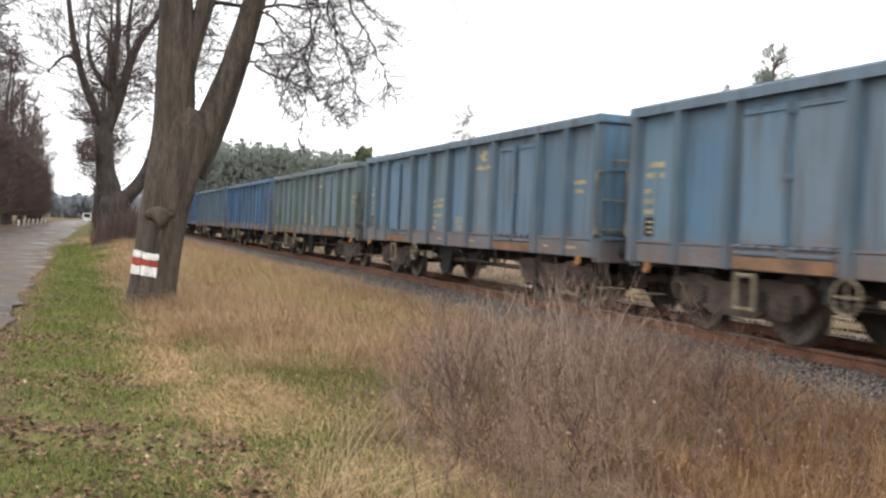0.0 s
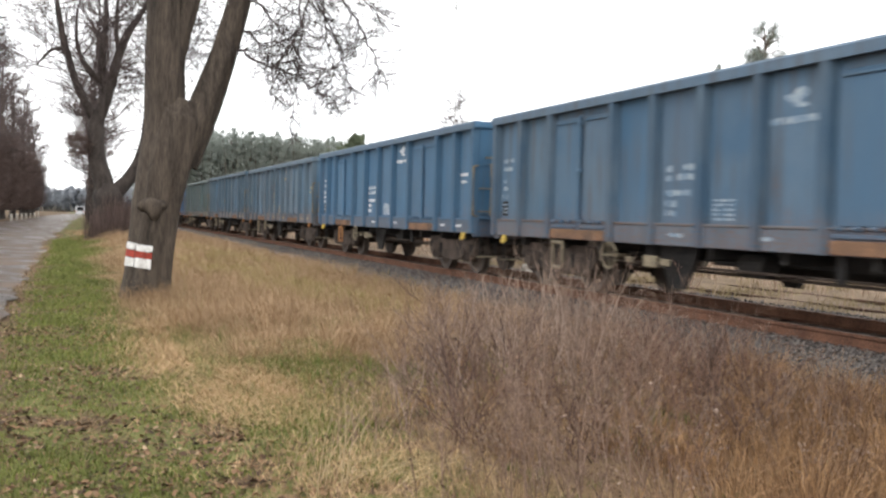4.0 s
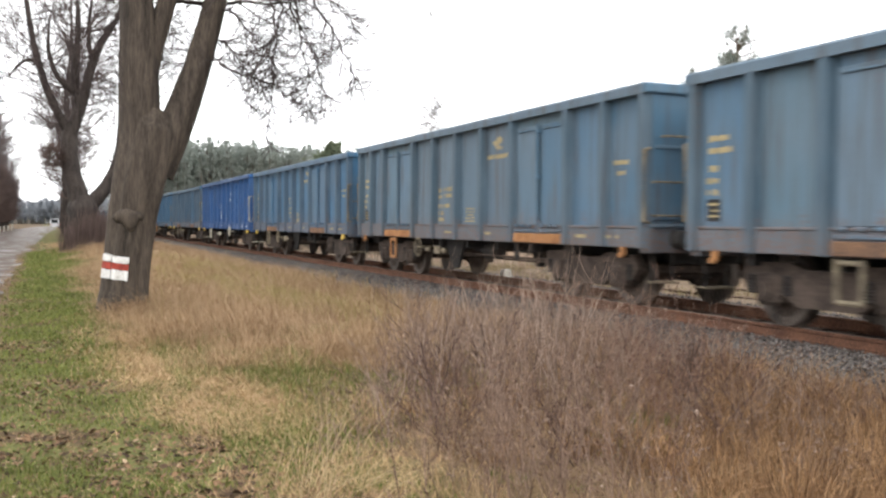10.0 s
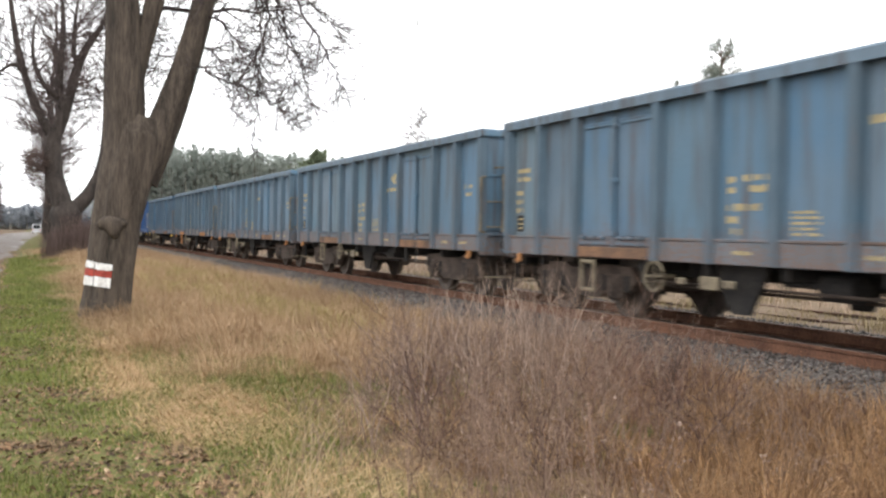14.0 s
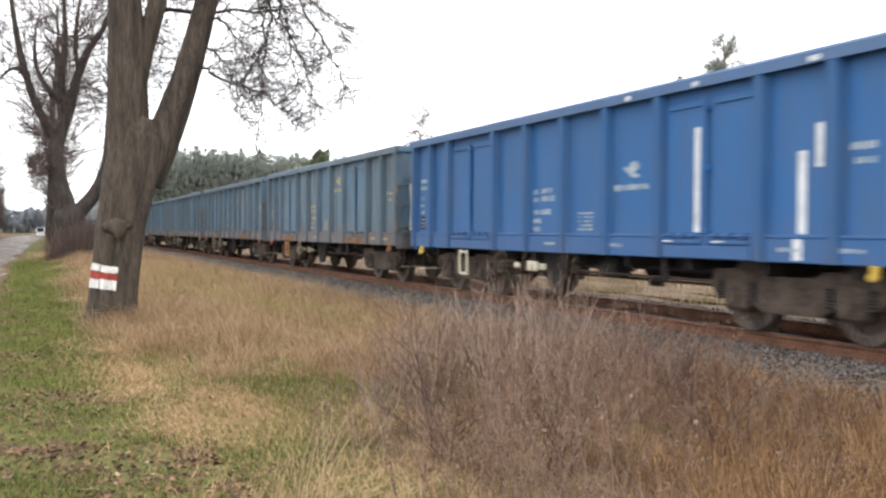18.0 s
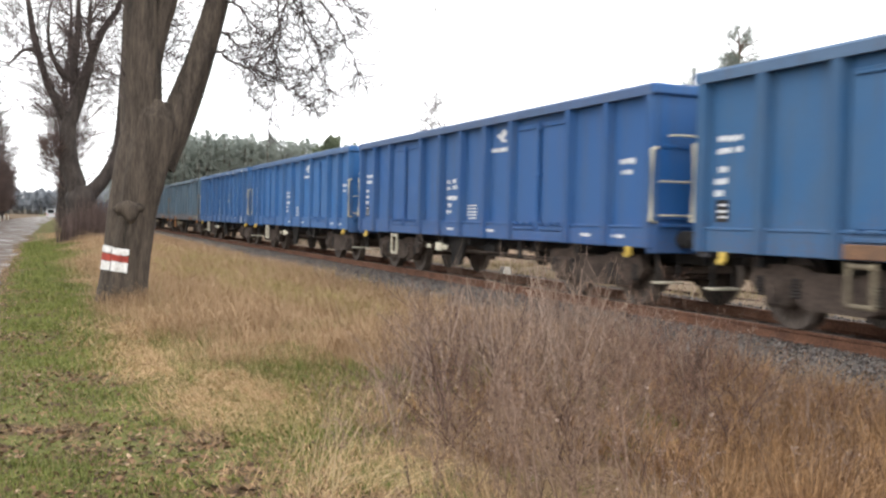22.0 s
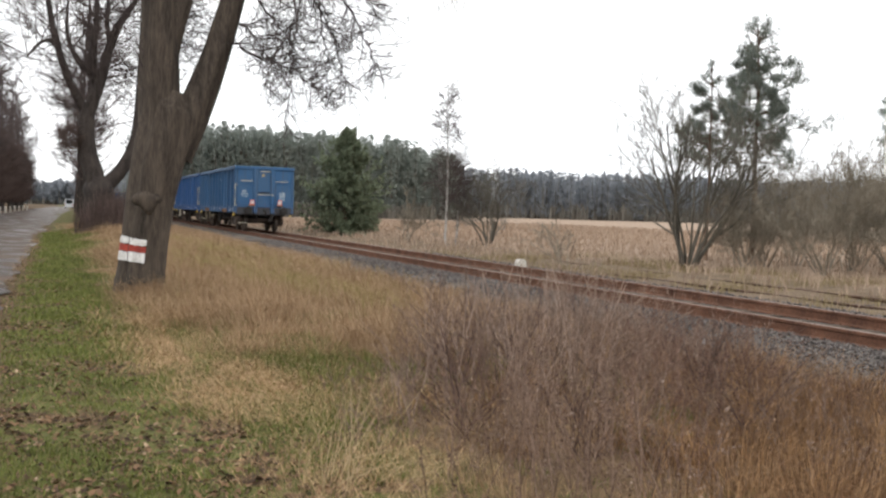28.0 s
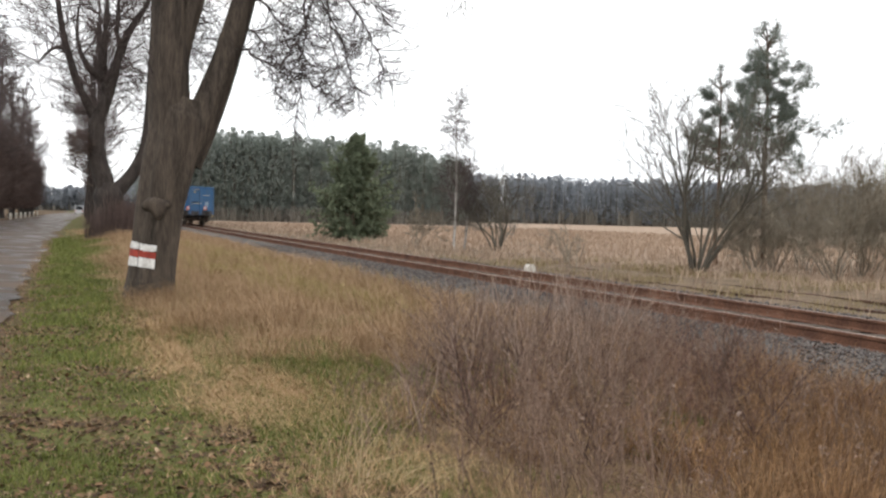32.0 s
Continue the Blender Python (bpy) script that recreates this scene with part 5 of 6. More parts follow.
def build_forked_lime():
    rng = np.random.RandomState(22)
    y = 42.0
    tree = thing("lime_tree", "old bare wide-forked lime with shoots at its foot", "tree", Matrix.Translation((1.75, y, 0)))

    def p(x, z, dy=0.0):
        return (x - 1.75, dy, z)

    mesh_part("trunk", fluted("trunk", (p(1.66, 0.0), p(1.62, 0.6), p(1.58, 1.4), p(1.54, 2.1), p(1.52, 2.6)), (0.80, 0.62, 0.56, 0.60, 0.42), DARKBARK, rng, 28, 6, 0.06, 0.15), tree)
    stems = (
        ((p(1.50, 1.9), p(1.33, 2.7), p(1.09, 3.44), p(0.97, 4.22), p(0.98, 5.02), p(1.12, 5.6)), (0.46, 0.44, 0.42, 0.40, 0.37, 0.30)),
        ((p(1.03, 5.1), p(0.67, 5.79), p(0.22, 6.7), p(-0.09, 7.76), p(-0.39, 8.98), p(-0.6, 10.4), p(-0.8, 12.5)), (0.26, 0.21, 0.18, 0.165, 0.14, 0.11, 0.05)),
        ((p(1.12, 5.3), p(1.45, 6.32), p(1.67, 7.12), p(1.8, 7.77), p(2.13, 8.75), p(2.43, 9.33), p(2.95, 10.1), p(3.3, 11.5)), (0.30, 0.27, 0.24, 0.22, 0.18, 0.155, 0.12, 0.06)),
        ((p(1.41, 6.0), p(1.25, 6.93), p(1.24, 8.04), p(1.37, 9.31), p(1.36, 10.4), p(1.2, 12.5)), (0.19, 0.17, 0.15, 0.13, 0.10, 0.05)),
        ((p(1.18, 6.85), p(0.73, 7.21), p(0.35, 7.9), p(0.2, 8.6), p(0.25, 9.8)), (0.13, 0.12, 0.105, 0.08, 0.05)),
        ((p(-0.05, 7.7), p(-0.4, 8.1), p(-0.74, 8.02), p(-1.1, 7.6), p(-1.3, 7.3)), (0.10, 0.085, 0.075, 0.06, 0.03)),
        ((p(1.62, 2.0), p(1.9, 2.35), p(2.36, 2.85), p(2.76, 3.59), p(3.0, 4.33), p(3.1, 5.5), p(3.15, 7.5), p(3.3, 10.0)), (0.42, 0.37, 0.32, 0.29, 0.27, 0.23, 0.17, 0.08)),
        ((p(1.9, 8.1), p(1.75, 9.0), p(1.8, 10.0), p(2.0, 11.5)), (0.12, 0.10, 0.08, 0.04)),
    )
    lines = []
    for line, rad in stems:
        mesh_part("limb", fluted("limb", line, np.array(rad) * 0.88, DARKBARK, rng, 16, 4, 0.05), tree)
        q = np.array(line)
        for i in range(1, len(q)):
            if q[i][2] < 5.6:
                continue
            for _ in range(3):
                f = rng.uniform(0, 1)
                s = q[i - 1] + (q[i] - q[i - 1]) * f
                d = rng.normal(0, 1, 3) * (1.0, 0.8, 0.5)
                d[2] += 0.35
                grow(s, d, rng.uniform(1.5, 3.2), 0.030, 3, rng, lines, 0.42, 0.25, 5, 0.52, 0.32, 0.7, 0.2, 0.0048)
    for _ in range(20):
        s = np.array(p(rng.uniform(2.6, 3.3), rng.uniform(3.8, 8.0), rng.uniform(-0.3, 0.3)))
        grow(s, (-rng.uniform(0.3, 1.0), rng.normal(0, 0.6), 0.35), rng.uniform(0.8, 1.8), 0.013, 2, rng, lines, 0.45, 0.2, 5, 0.5, 0.4, 0.7, 0.15, 0.0056)
    mesh_part("crown", twig_mesh("crown", lines, TWIG), tree, "fine bare twigs")
    # burr thick with twigs on the trunk
    ball = []
    for _ in range(420):
        d = rng.normal(0, 1, 3)
        d /= np.linalg.norm(d)
        c = np.array(p(0.36, 4.15, -0.3)) + d * (0.05, 0.1, 0.16)
        grow(c + d * 0.15, d + (0, 0, 0.35), rng.uniform(0.2, 0.5), 0.010, 1, rng, ball, 0.4, 0.2, 4)
    mesh_part("burr", twig_mesh("burr", ball, SHOOT), tree, "dense brown burr of shoots")
    foot = []
    for _ in range(760):
        a, r = rng.uniform(0, 2 * math.pi), rng.uniform(0.2, 1.3)
        s = np.array((1.15 * r * math.cos(a) + 0.30, r * math.sin(a) - 0.5, 0.25))
        grow(s, (rng.normal(0, 0.12), rng.normal(0, 0.12), 1), rng.uniform(0.8, 1.75) * (1 if s[0] > -0.4 else 0.75), 0.011, 1, rng, foot, 0.15, 0.2, 4, 0.35, 0.5, 0.35)
    mesh_part("foot_brush", twig_mesh("foot_brush", foot, SHOOT), tree, "brown brush round the foot")


def build_row_lime(seed, shoots, reach=0):
    """A lime of the avenue: bare crown over a skirt of dense shoots."""
    rng = np.random.RandomState(seed)
    tree = thing("lime_tree", "bare avenue lime tree with dense brown shoots", "tree", group="limes of the avenue")
    h = 19 + rng.uniform(-1.5, 1.5)
    line = [(0, 0, -0.2)]
    for z in np.linspace(1.5, h, 7):
        line.append((rng.normal(0, 0.15), rng.normal(0, 0.15), z))
    mesh_part("trunk", fluted("trunk", line, np.linspace(0.42, 0.06, 8), DARKBARK, rng, 12, 3, 0.05, 0.3), tree)
    lines, q = [], np.array(line)
    for _ in range(34):
        f = rng.uniform(2.0, 6.9)
        i = int(f)
        s = q[i] + (q[i + 1 if i < 7 else 7] - q[i]) * (f - i)
        d = np.array((rng.normal(0, 1), rng.normal(0, 1), rng.uniform(0.2, 1.2)))
        grow(s, d, rng.uniform(2.2, 4.4) * (1.2 - f / 12), 0.09, 3, rng, lines, 0.4, 0.25, 4, 0.6, 0.35, 0.8, 0.25, 0.011)
    for _ in range(reach):
        grow((0.3, 0, rng.uniform(9.5, 16)), (1.0, rng.normal(0, 0.35), rng.uniform(0.0, 0.35)), rng.uniform(3.5, 5.6), 0.09, 3, rng, lines, 0.35, -0.1, 6, 0.45, 0.35, 0.7, 0.3, 0.011)
    mesh_part("crown", twig_mesh("crown", lines, TWIG), tree)
    skirt = []
    for _ in range(shoots):
        a, z = rng.uniform(0, 2 * math.pi), rng.uniform(1.0, 8.0)
        s = np.array((0.3 * math.cos(a), 0.3 * math.sin(a), z))
        grow(s, (math.cos(a) * 1.1, math.sin(a) * 1.1, 0.5), rng.uniform(1.4, 3.0), 0.045, 1, rng, skirt, 0.35, 0.4, 6, 0.55, 0.5, 0.6)
    mesh_part("skirt", twig_mesh("skirt", skirt, SHOOT), tree)
    return tree


def build_avenue():
    rng = np.random.RandomState(23)
    left = [build_row_lime(31, 620), build_row_lime(32, 580)]
    right = build_row_lime(33, 6)
    build_row_lime(34, 300, 16).matrix_world = Matrix.Translation((-8.0, 57.5, 0))
    for i, y in enumerate(np.arange(66, 200, 7.5)):
        at = Matrix.Translation((-8.6 + 0.55 * road_bend(y) + rng.normal(0, 0.25), y + rng.normal(0, 0.8), 0)) @ Matrix.Rotation(rng.uniform(0, 6), 4, "Z")
        if i < 2:
            left[i].matrix_world = at
        else:
            copy_thing(left[i % 2], at)
    for i, y in enumerate((76, 95, 118, 145, 180)):
        at = Matrix.Translation((1.75 + 0.5 * road_bend(y) + rng.normal(0, 0.15), y, 0)) @ Matrix.Rotation(rng.uniform(0, 6), 4, "Z")
        if i == 0:
            right.matrix_world = at
        else:
            copy_thing(right, at)


def clump_mesh(name, centres, size, mat, rng, per=7, flat=0.6, out=None):
    """Tufts of needles: small leaning leaves round each centre; with out, the way that each centre faces, they hang outwards like boughs."""
    n = len(centres)
    c = np.repeat(centres, per, 0)
    s = np.repeat(size, per)
    m = n * per
    d = rng.normal(0, 1, (m, 3))
    if out is None:
        d[:, 2] = d[:, 2] * flat + 0.25
        side = None
    else:
        face = np.repeat(out, per, 0)
        d = np.concatenate((face * 0.8, np.full((m, 1), -0.75)), 1) + 0.3 * d
        side = np.stack((-face[:, 1], face[:, 0], np.zeros(m)), 1) + rng.normal(0, 0.25, (m, 3))
    d /= np.linalg.norm(d, axis=1, keepdims=True)
    if side is None:
        side = np.cross(d, rng.normal(0, 1, (m, 3)))
    side /= np.linalg.norm(side, axis=1, keepdims=True)
    root = c - d * (0.25 * s)[:, None] + rng.normal(0, 0.25, (m, 3)) * s[:, None]
    tip = root + d * (s * rng.uniform(0.8, 1.4, m))[:, None]
    wide = side * (s * rng.uniform(0.28, 0.5, m))[:, None]
    verts = np.stack((root - wide * 0.4, root + wide, tip, root + d * (0.5 * s)[:, None] - wide), 1).reshape(-1, 3)
    loops = (np.arange(m)[:, None] * 4 + np.arange(4)[None]).ravel()
    return quick_mesh(name, verts, loops, np.full(m, 4), mat)


def needle_mesh(name, centres, mat, rng, per=9):
    """Loose sprays of long thin needles round each centre."""
    n = len(centres) * per
    d = rng.normal(0, 1, (n, 3))
    d[:, 2] += 0.3
    d /= np.linalg.norm(d, axis=1, keepdims=True)
    base = np.repeat(centres, per, 0) + rng.normal(0, 0.07, (n, 3))
    side = np.cross(d, rng.normal(0, 1, (n, 3)))
    side *= (rng.uniform(0.008, 0.015, n) / np.linalg.norm(side, axis=1))[:, None]
    tip = base + d * rng.uniform(0.08, 0.2, n)[:, None]
    verts = np.stack((base - side, base + side, tip), 1).reshape(-1, 3)
    return quick_mesh(name, verts, np.arange(n * 3), np.full(n, 3), mat)


def build_tall_pine(name, at, h, bare, seed, label, reach=2.05, limbs_n=72):
    rng = np.random.RandomState(seed)
    tree = thing(name, label, "tree", Matrix.Translation(at))
    line = [(rng.normal(0, 0.06) * z, rng.normal(0, 0.06), z * h) for z in np.linspace(0, 1, 8)]
    line[0] = (0, 0, -0.15)
    mesh_part("trunk", fluted("trunk", line, np.linspace(0.13, 0.025, 8) * (h / 8.6) ** 2, PINEBARK, rng, 12, 4, 0.04, 0.2), tree)
    limbs, tufts = [], []
    q = np.array(line)
    for k in range(limbs_n):
        f = bare + (0.985 - bare) * (k + rng.uniform(0, 1)) / limbs_n
        s = np.array([np.interp(f * 7, np.arange(8), q[:, i]) for i in range(3)])
        a = rng.uniform(0, 2 * math.pi)
        long = reach * (1.1 - 0.84 * (f - bare) / (1 - bare)) * (rng.uniform(0.4, 1.15) if f < 0.8 else rng.uniform(0.75, 1.1))
        before = len(limbs)
        grow(s, (math.cos(a), math.sin(a), rng.uniform(-0.1, 0.5) + 1.0 * max(f - 0.8, 0) / 0.2), long, 0.028, 2 if f < 0.86 else 1, rng, limbs, 0.35, 0.3, 5, 0.45, 0.4, 0.7, 0.4)
        for pts, r_ in limbs[before:]:
            if r_[0] < (0.02 if f < 0.86 else 0.03):
                tufts += list(pts[1:])
    mesh_part("limb_work", twig_mesh("limb_work", limbs, PINEBARK, 4), tree)
    tufts = np.array(tufts)
    mesh_part("crown", needle_mesh("crown", tufts, NEEDLE, rng), tree, "dark green needle tufts")


def build_round_conifer(at, h, r, seed):
    rng = np.random.RandomState(seed)
    tree = thing("young_conifer", "bushy young dark green conifer in the dry field", "tree", Matrix.Translation(at))
    mesh_part("trunk", fluted("trunk", [(0, 0, z) for z in np.linspace(-0.1, h * 0.95, 6)], np.linspace(0.14, 0.02, 6), PINEBARK, rng, 10, 3), tree)
    limbs, tufts = [], []
    for k in range(260):
        f = 0.96 * ((k + rng.uniform(0, 1)) / 260) ** 1.15
        a = rng.uniform(0, 2 * math.pi)
        lobe = 0.85 + 0.2 * math.sin(2 * a + 5 * f) + 0.12 * math.sin(3 * a - 9 * f)
        wide = r * lobe * np.interp(f, (0, 0.12, 0.35, 0.6, 0.8, 0.93, 1.0), (1.12, 1.12, 0.98, 0.72, 0.42, 0.2, 0.05)) * rng.uniform(0.6, 1.18)
        before = len(limbs)
        grow((0, 0, f * h * 0.93), (math.cos(a), math.sin(a), 0.1 + 0.35 * f), wide, 0.020, 1, rng, limbs, 0.25, 0.15 + 0.9 * f, 7, 0.36, 0.4, 0.6, 0.3)
        for pts, _r in limbs[before:]:
            tufts += list(pts[1:])
    mesh_part("limb_work", twig_mesh("limb_work", limbs, PINEBARK, 3), tree)
    tufts = np.array(tufts)
    mesh_part("crown", clump_mesh("crown", tufts, rng.uniform(0.09, 0.2, len(tufts)), CONIFER, rng, 5, 0.9), tree, "dense dark green foliage")


def build_birch(at, h, seed):
    rng = np.random.RandomState(seed)
    tree = thing("birch_tree", "slender bare birch with a white trunk", "tree", Matrix.Translation(at))
    line = [(0.05 * math.sin(z * 5), 0.04 * math.cos(z * 4), z * h) for z in np.linspace(0, 1, 9)]
    mesh_part("trunk", fluted("trunk", line, np.linspace(0.06, 0.010, 9), BIRCHBARK, rng, 10, 3, 0.03), tree, "white peeling trunk")
    lines, q = [], np.array(line)
    for _ in range(130):
        f = rng.uniform(0.25, 0.99)
        s = np.array([np.interp(f * 8, np.arange(9), q[:, i]) for i in range(3)])
        a = rng.uniform(0, 6.3)
        grow(s, (math.cos(a), math.sin(a), 1.0), rng.uniform(0.6, 1.3) * (1.25 - 0.75 * f), 0.007, 2, rng, lines, 0.4, -0.3, 5, 0.5, 0.4, 0.55, 0.3, 0.0050)
    mesh_part("crown", twig_mesh("crown", lines, TWIG), tree)


def build_shrub_tree(name, at, h, spread, stems, seed, label, thick=0.05, category="shrub", depth=3, mat=None, lift=0.2, kids=6, bend=0.45, spray=0):
    rng = np.random.RandomState(seed)
    tree = thing(name, label, category, Matrix.Translation(at))
    lines = []
    for _ in range(stems):
        a = rng.uniform(0, 2 * math.pi)
        r = rng.uniform(0.0, 0.25)
        d = (math.cos(a) * spread * rng.uniform(0.2, 1), math.sin(a) * spread * rng.uniform(0.2, 1), 1)
        grow((r * math.cos(a), r * math.sin(a), -0.05), d, h * rng.uniform(0.6, 0.9), thick * rng.uniform(0.6, 1.1), depth, rng, lines, bend, lift, kids, 0.5, 0.4, 0.75, 0.3, 0.006)
    big = [l for l in lines if l[1][0] > thick * 0.4]
    fine = [l for l in lines if l[1][0] <= thick * 0.4]
    mesh_part("stem_fan", twig_mesh("stem_fan", big, TWIG if mat is None else mat, 6), tree)
    mesh_part("crown", twig_mesh("crown", fine, TWIG if mat is None else mat, 3), tree)
    if spray:
        tips = np.array([l[0][-1] for l in fine])
        at_ = tips[rng.randint(0, len(tips), spray)] + rng.normal(0, 0.12, (spray, 3))
        mesh_part("twig_spray", blades("twig_spray", at_ - (0, 0, 0.1), rng.uniform(0.15, 0.45, spray), rng.uniform(0.003, 0.006, spray), rng.uniform(0.1, 1.1, spray), mat, rng), tree)


def crowns_mesh(name, crowns, mat, rng, boughs, leaves):
    """Pine crowns as rounded heaps of ragged boughs: (x, y, foot, top, radius) each."""
    c = np.repeat(np.array(crowns), boughs, 0)
    n = len(c)
    f = rng.uniform(0, 1, n)
    a = rng.uniform(0, 2 * math.pi, n)
    wide = c[:, 4] * np.interp(f, (0, 0.3, 0.65, 0.9, 1.0), (0.75, 1.0, 0.85, 0.5, 0.12)) * np.sqrt(rng.uniform(0.1, 1, n)) * rng.uniform(0.7, 1.25, n)
    at = np.stack((c[:, 0] + wide * np.cos(a), c[:, 1] + wide * np.sin(a), c[:, 2] + (c[:, 3] - c[:, 2]) * f), 1)
    return clump_mesh(name, at, c[:, 5] * rng.uniform(0.7, 1.3, n), mat, rng, leaves, 0.7)


def build_woods(name, label, count, spot, height, seed, step, mat, low_to, under, shoots, boughs):
    """A far pine wood: crowns over a row of trunks and bare undergrowth."""
    rng = np.random.RandomState(seed)
    crowns, trunks = [], []
    for _ in range(count):
        x, y = spot(rng)
        h = height(x, y) * rng.uniform(0.84, 1.04)
        trunks.append((np.array(((x, y, -0.3), (x + rng.normal(0, 0.1), y, h * 0.5), (x + rng.normal(0, 0.2), y, h * 0.93))), np.array((0.16, 0.12, 0.04)) * h / 12))
        crowns.append((x, y, h * rng.uniform(0.04, low_to), h, h * rng.uniform(0.13, 0.22), step * rng.uniform(0.8, 1.2)))
    ob = thing(name, label, "forest", kind="stuff")
    mesh_part("crowns", crowns_mesh("crowns", crowns, mat, rng, boughs, 4), ob)
    at = np.array([spot(rng) for _ in range(count)])[rng.randint(0, count, shoots)] + rng.normal(0, 1.5, (shoots, 2)) - (0, 3.0)
    foot = np.concatenate((at, np.zeros((shoots, 1))), 1)
    mesh_part("undergrowth", blades("undergrowth", foot, under * rng.uniform(0.3, 1.3, shoots), step * rng.uniform(0.25, 0.7, shoots), rng.uniform(0.0, 0.5, shoots), UNDERGROWTH, rng), ob)
    mesh_part("trunks", twig_mesh("trunks", trunks, UNDERGROWTH, 5), ob)


build_marked_lime()
build_forked_lime()
build_avenue()
build_tall_pine("pine_tree", (23.4, 27.5, 0.1), 8.4, 0.40, 41, "tall pine with an open dark green crown")
build_tall_pine("pine_tree", (29.4, 25.0, 0.1), 7.0, 0.52, 42, "tall pine at the edge of the thicket")
build_tall_pine("pine_tree", (21.3, 27.4, 0.1), 6.7, 0.48, 40, "thin young pine beside the tall one", 1.3, 22)
build_round_conifer((14.75, 50.5, 0.08), 6.4, 2.05, 43)
build_birch((15.2, 37.0, 0.08), 6.7, 44)
build_birch((16.4, 38.6, 0.08), 3.6, 45)
build_shrub_tree("willow_shrub", (17.45, 23.3, 0.08), 5.4, 0.62, 11, 46, "large bare many-stemmed willow", 0.062, "tree", 3, WILLOW, 0.35, 6, 0.26, 1800)
build_shrub_tree("bare_shrub", (17.7, 38.0, 0.08), 4.3, 0.7, 10, 47, "bare rounded shrub in the dry field", 0.05, mat=WILLOW, spray=3000)
build_shrub_tree("bare_shrub", (14.2, 39.5, 0.08), 2.2, 0.6, 6, 48, "small bare shrub by the railway", 0.025, mat=BRUSH)
build_shrub_tree("bare_shrub", (12.9, 22.5, 0.08), 1.5, 0.6, 6, 49, "low bare bush beside the siding", 0.015, depth=2, mat=BRUSH)
for i, (x, y, h) in enumerate(((20.2, 23.2, 3.4), (21.5, 21.0, 3.6), (19.6, 20.0, 2.8), (23.0, 20.0, 3.7), (24.8, 22.5, 3.9), (22.6, 24.5, 3.2), (20.9, 17.6, 2.5), (26.5, 20.4, 3.6),
                               (24.0, 18.0, 3.4), (25.6, 24.6, 3.6), (27.6, 22.6, 3.8), (22.0, 19.0, 3.0), (18.6, 22.2, 2.2))):
    build_shrub_tree("thicket_shrub", (x, y, 0.08), h, 0.8, 12, 60 + i, "tangled bare thicket shrub", 0.020, mat=BRUSH, kids=5, spray=4200)


def near_wood(rng):
    x = rng.uniform(11, 64)
    return x, 140 + 0.16 * x + 15 * rng.uniform(0, 1) ** 1.3


def far_wood(rng):
    x = rng.uniform(18, 420)
    return x, 285 - 0.22 * x + 40 * rng.uniform(0, 1) ** 1.3


def end_wood(rng):
    return rng.uniform(-60, 40), 420 + rng.uniform(0, 30)


build_woods("pine_wood", "dense dark green pine wood beyond the field", 430, near_wood, lambda x, y: 13.7 - 0.16 * max(x - 50, 0), 51, 0.29, HAZENEEDLE, 0.16, 2.4, 9000, 210)
build_woods("pine_wood", "far low belt of pine wood", 1600, far_wood, lambda x, y: 15.0, 52, 0.6, HAZEBELT, 0.10, 5.0, 16000, 74)
build_woods("pine_wood", "distant wood at the end of the road", 420, end_wood, lambda x, y: 10.0, 53, 1.3, HAZEBELT, 0.2, 3.0, 2000, 20)


# ---- grass, weeds, leaves ----
def verge_edge(y):
    """Where the mown verge gives way to tall dry grass."""
    return np.interp(y, (0, 4, 5, 6.5, 7.5, 8.6, 9.4, 10.2, 12, 14, 18, 30, 60), (1.2, 1.1, 1.2, 1.8, 2.35, 2.3, 1.7, 1.1, 1.0, 0.95, 0.8, 0.95, 1.1)) + 0.1 * np.sin(2.3 * y) + 0.06 * np.sin(5.3 * y + 1)


def scatter(n, x0, x1, y0, y1, rng, power=1.0):
    y = y0 + (y1 - y0) * rng.uniform(0, 1, n) ** power
    return rng.uniform(x0, x1, n), y


def patches(x, y, size, seed):
    """Smooth random patches from 0 to 1 over the ground, at two scales."""
    total = np.zeros(len(x))
    for k, share in ((1.0, 0.65), (2.7, 0.35)):
        table = np.random.RandomState(seed + int(k * 10)).uniform(0, 1, (64, 64))
        gx, gy = x * k / size + 200.0, y * k / size + 200.0
        i, j = np.floor(gx).astype(int), np.floor(gy).astype(int)
        fx, fy = gx - i, gy - j
        fx, fy = fx * fx * (3 - 2 * fx), fy * fy * (3 - 2 * fy)
        a, b = table[i % 64, j % 64], table[(i + 1) % 64, j % 64]
        c, d = table[i % 64, (j + 1) % 64], table[(i + 1) % 64, (j + 1) % 64]
        total += share * ((a * (1 - fx) + b * fx) * (1 - fy) + (c * (1 - fx) + d * fx) * fy)
    return np.clip((total - 0.2) / 0.6, 0, 1)


def on_ground(x, y):
    return np.stack((x, y, ground_z(x, y) - 0.005), 1)


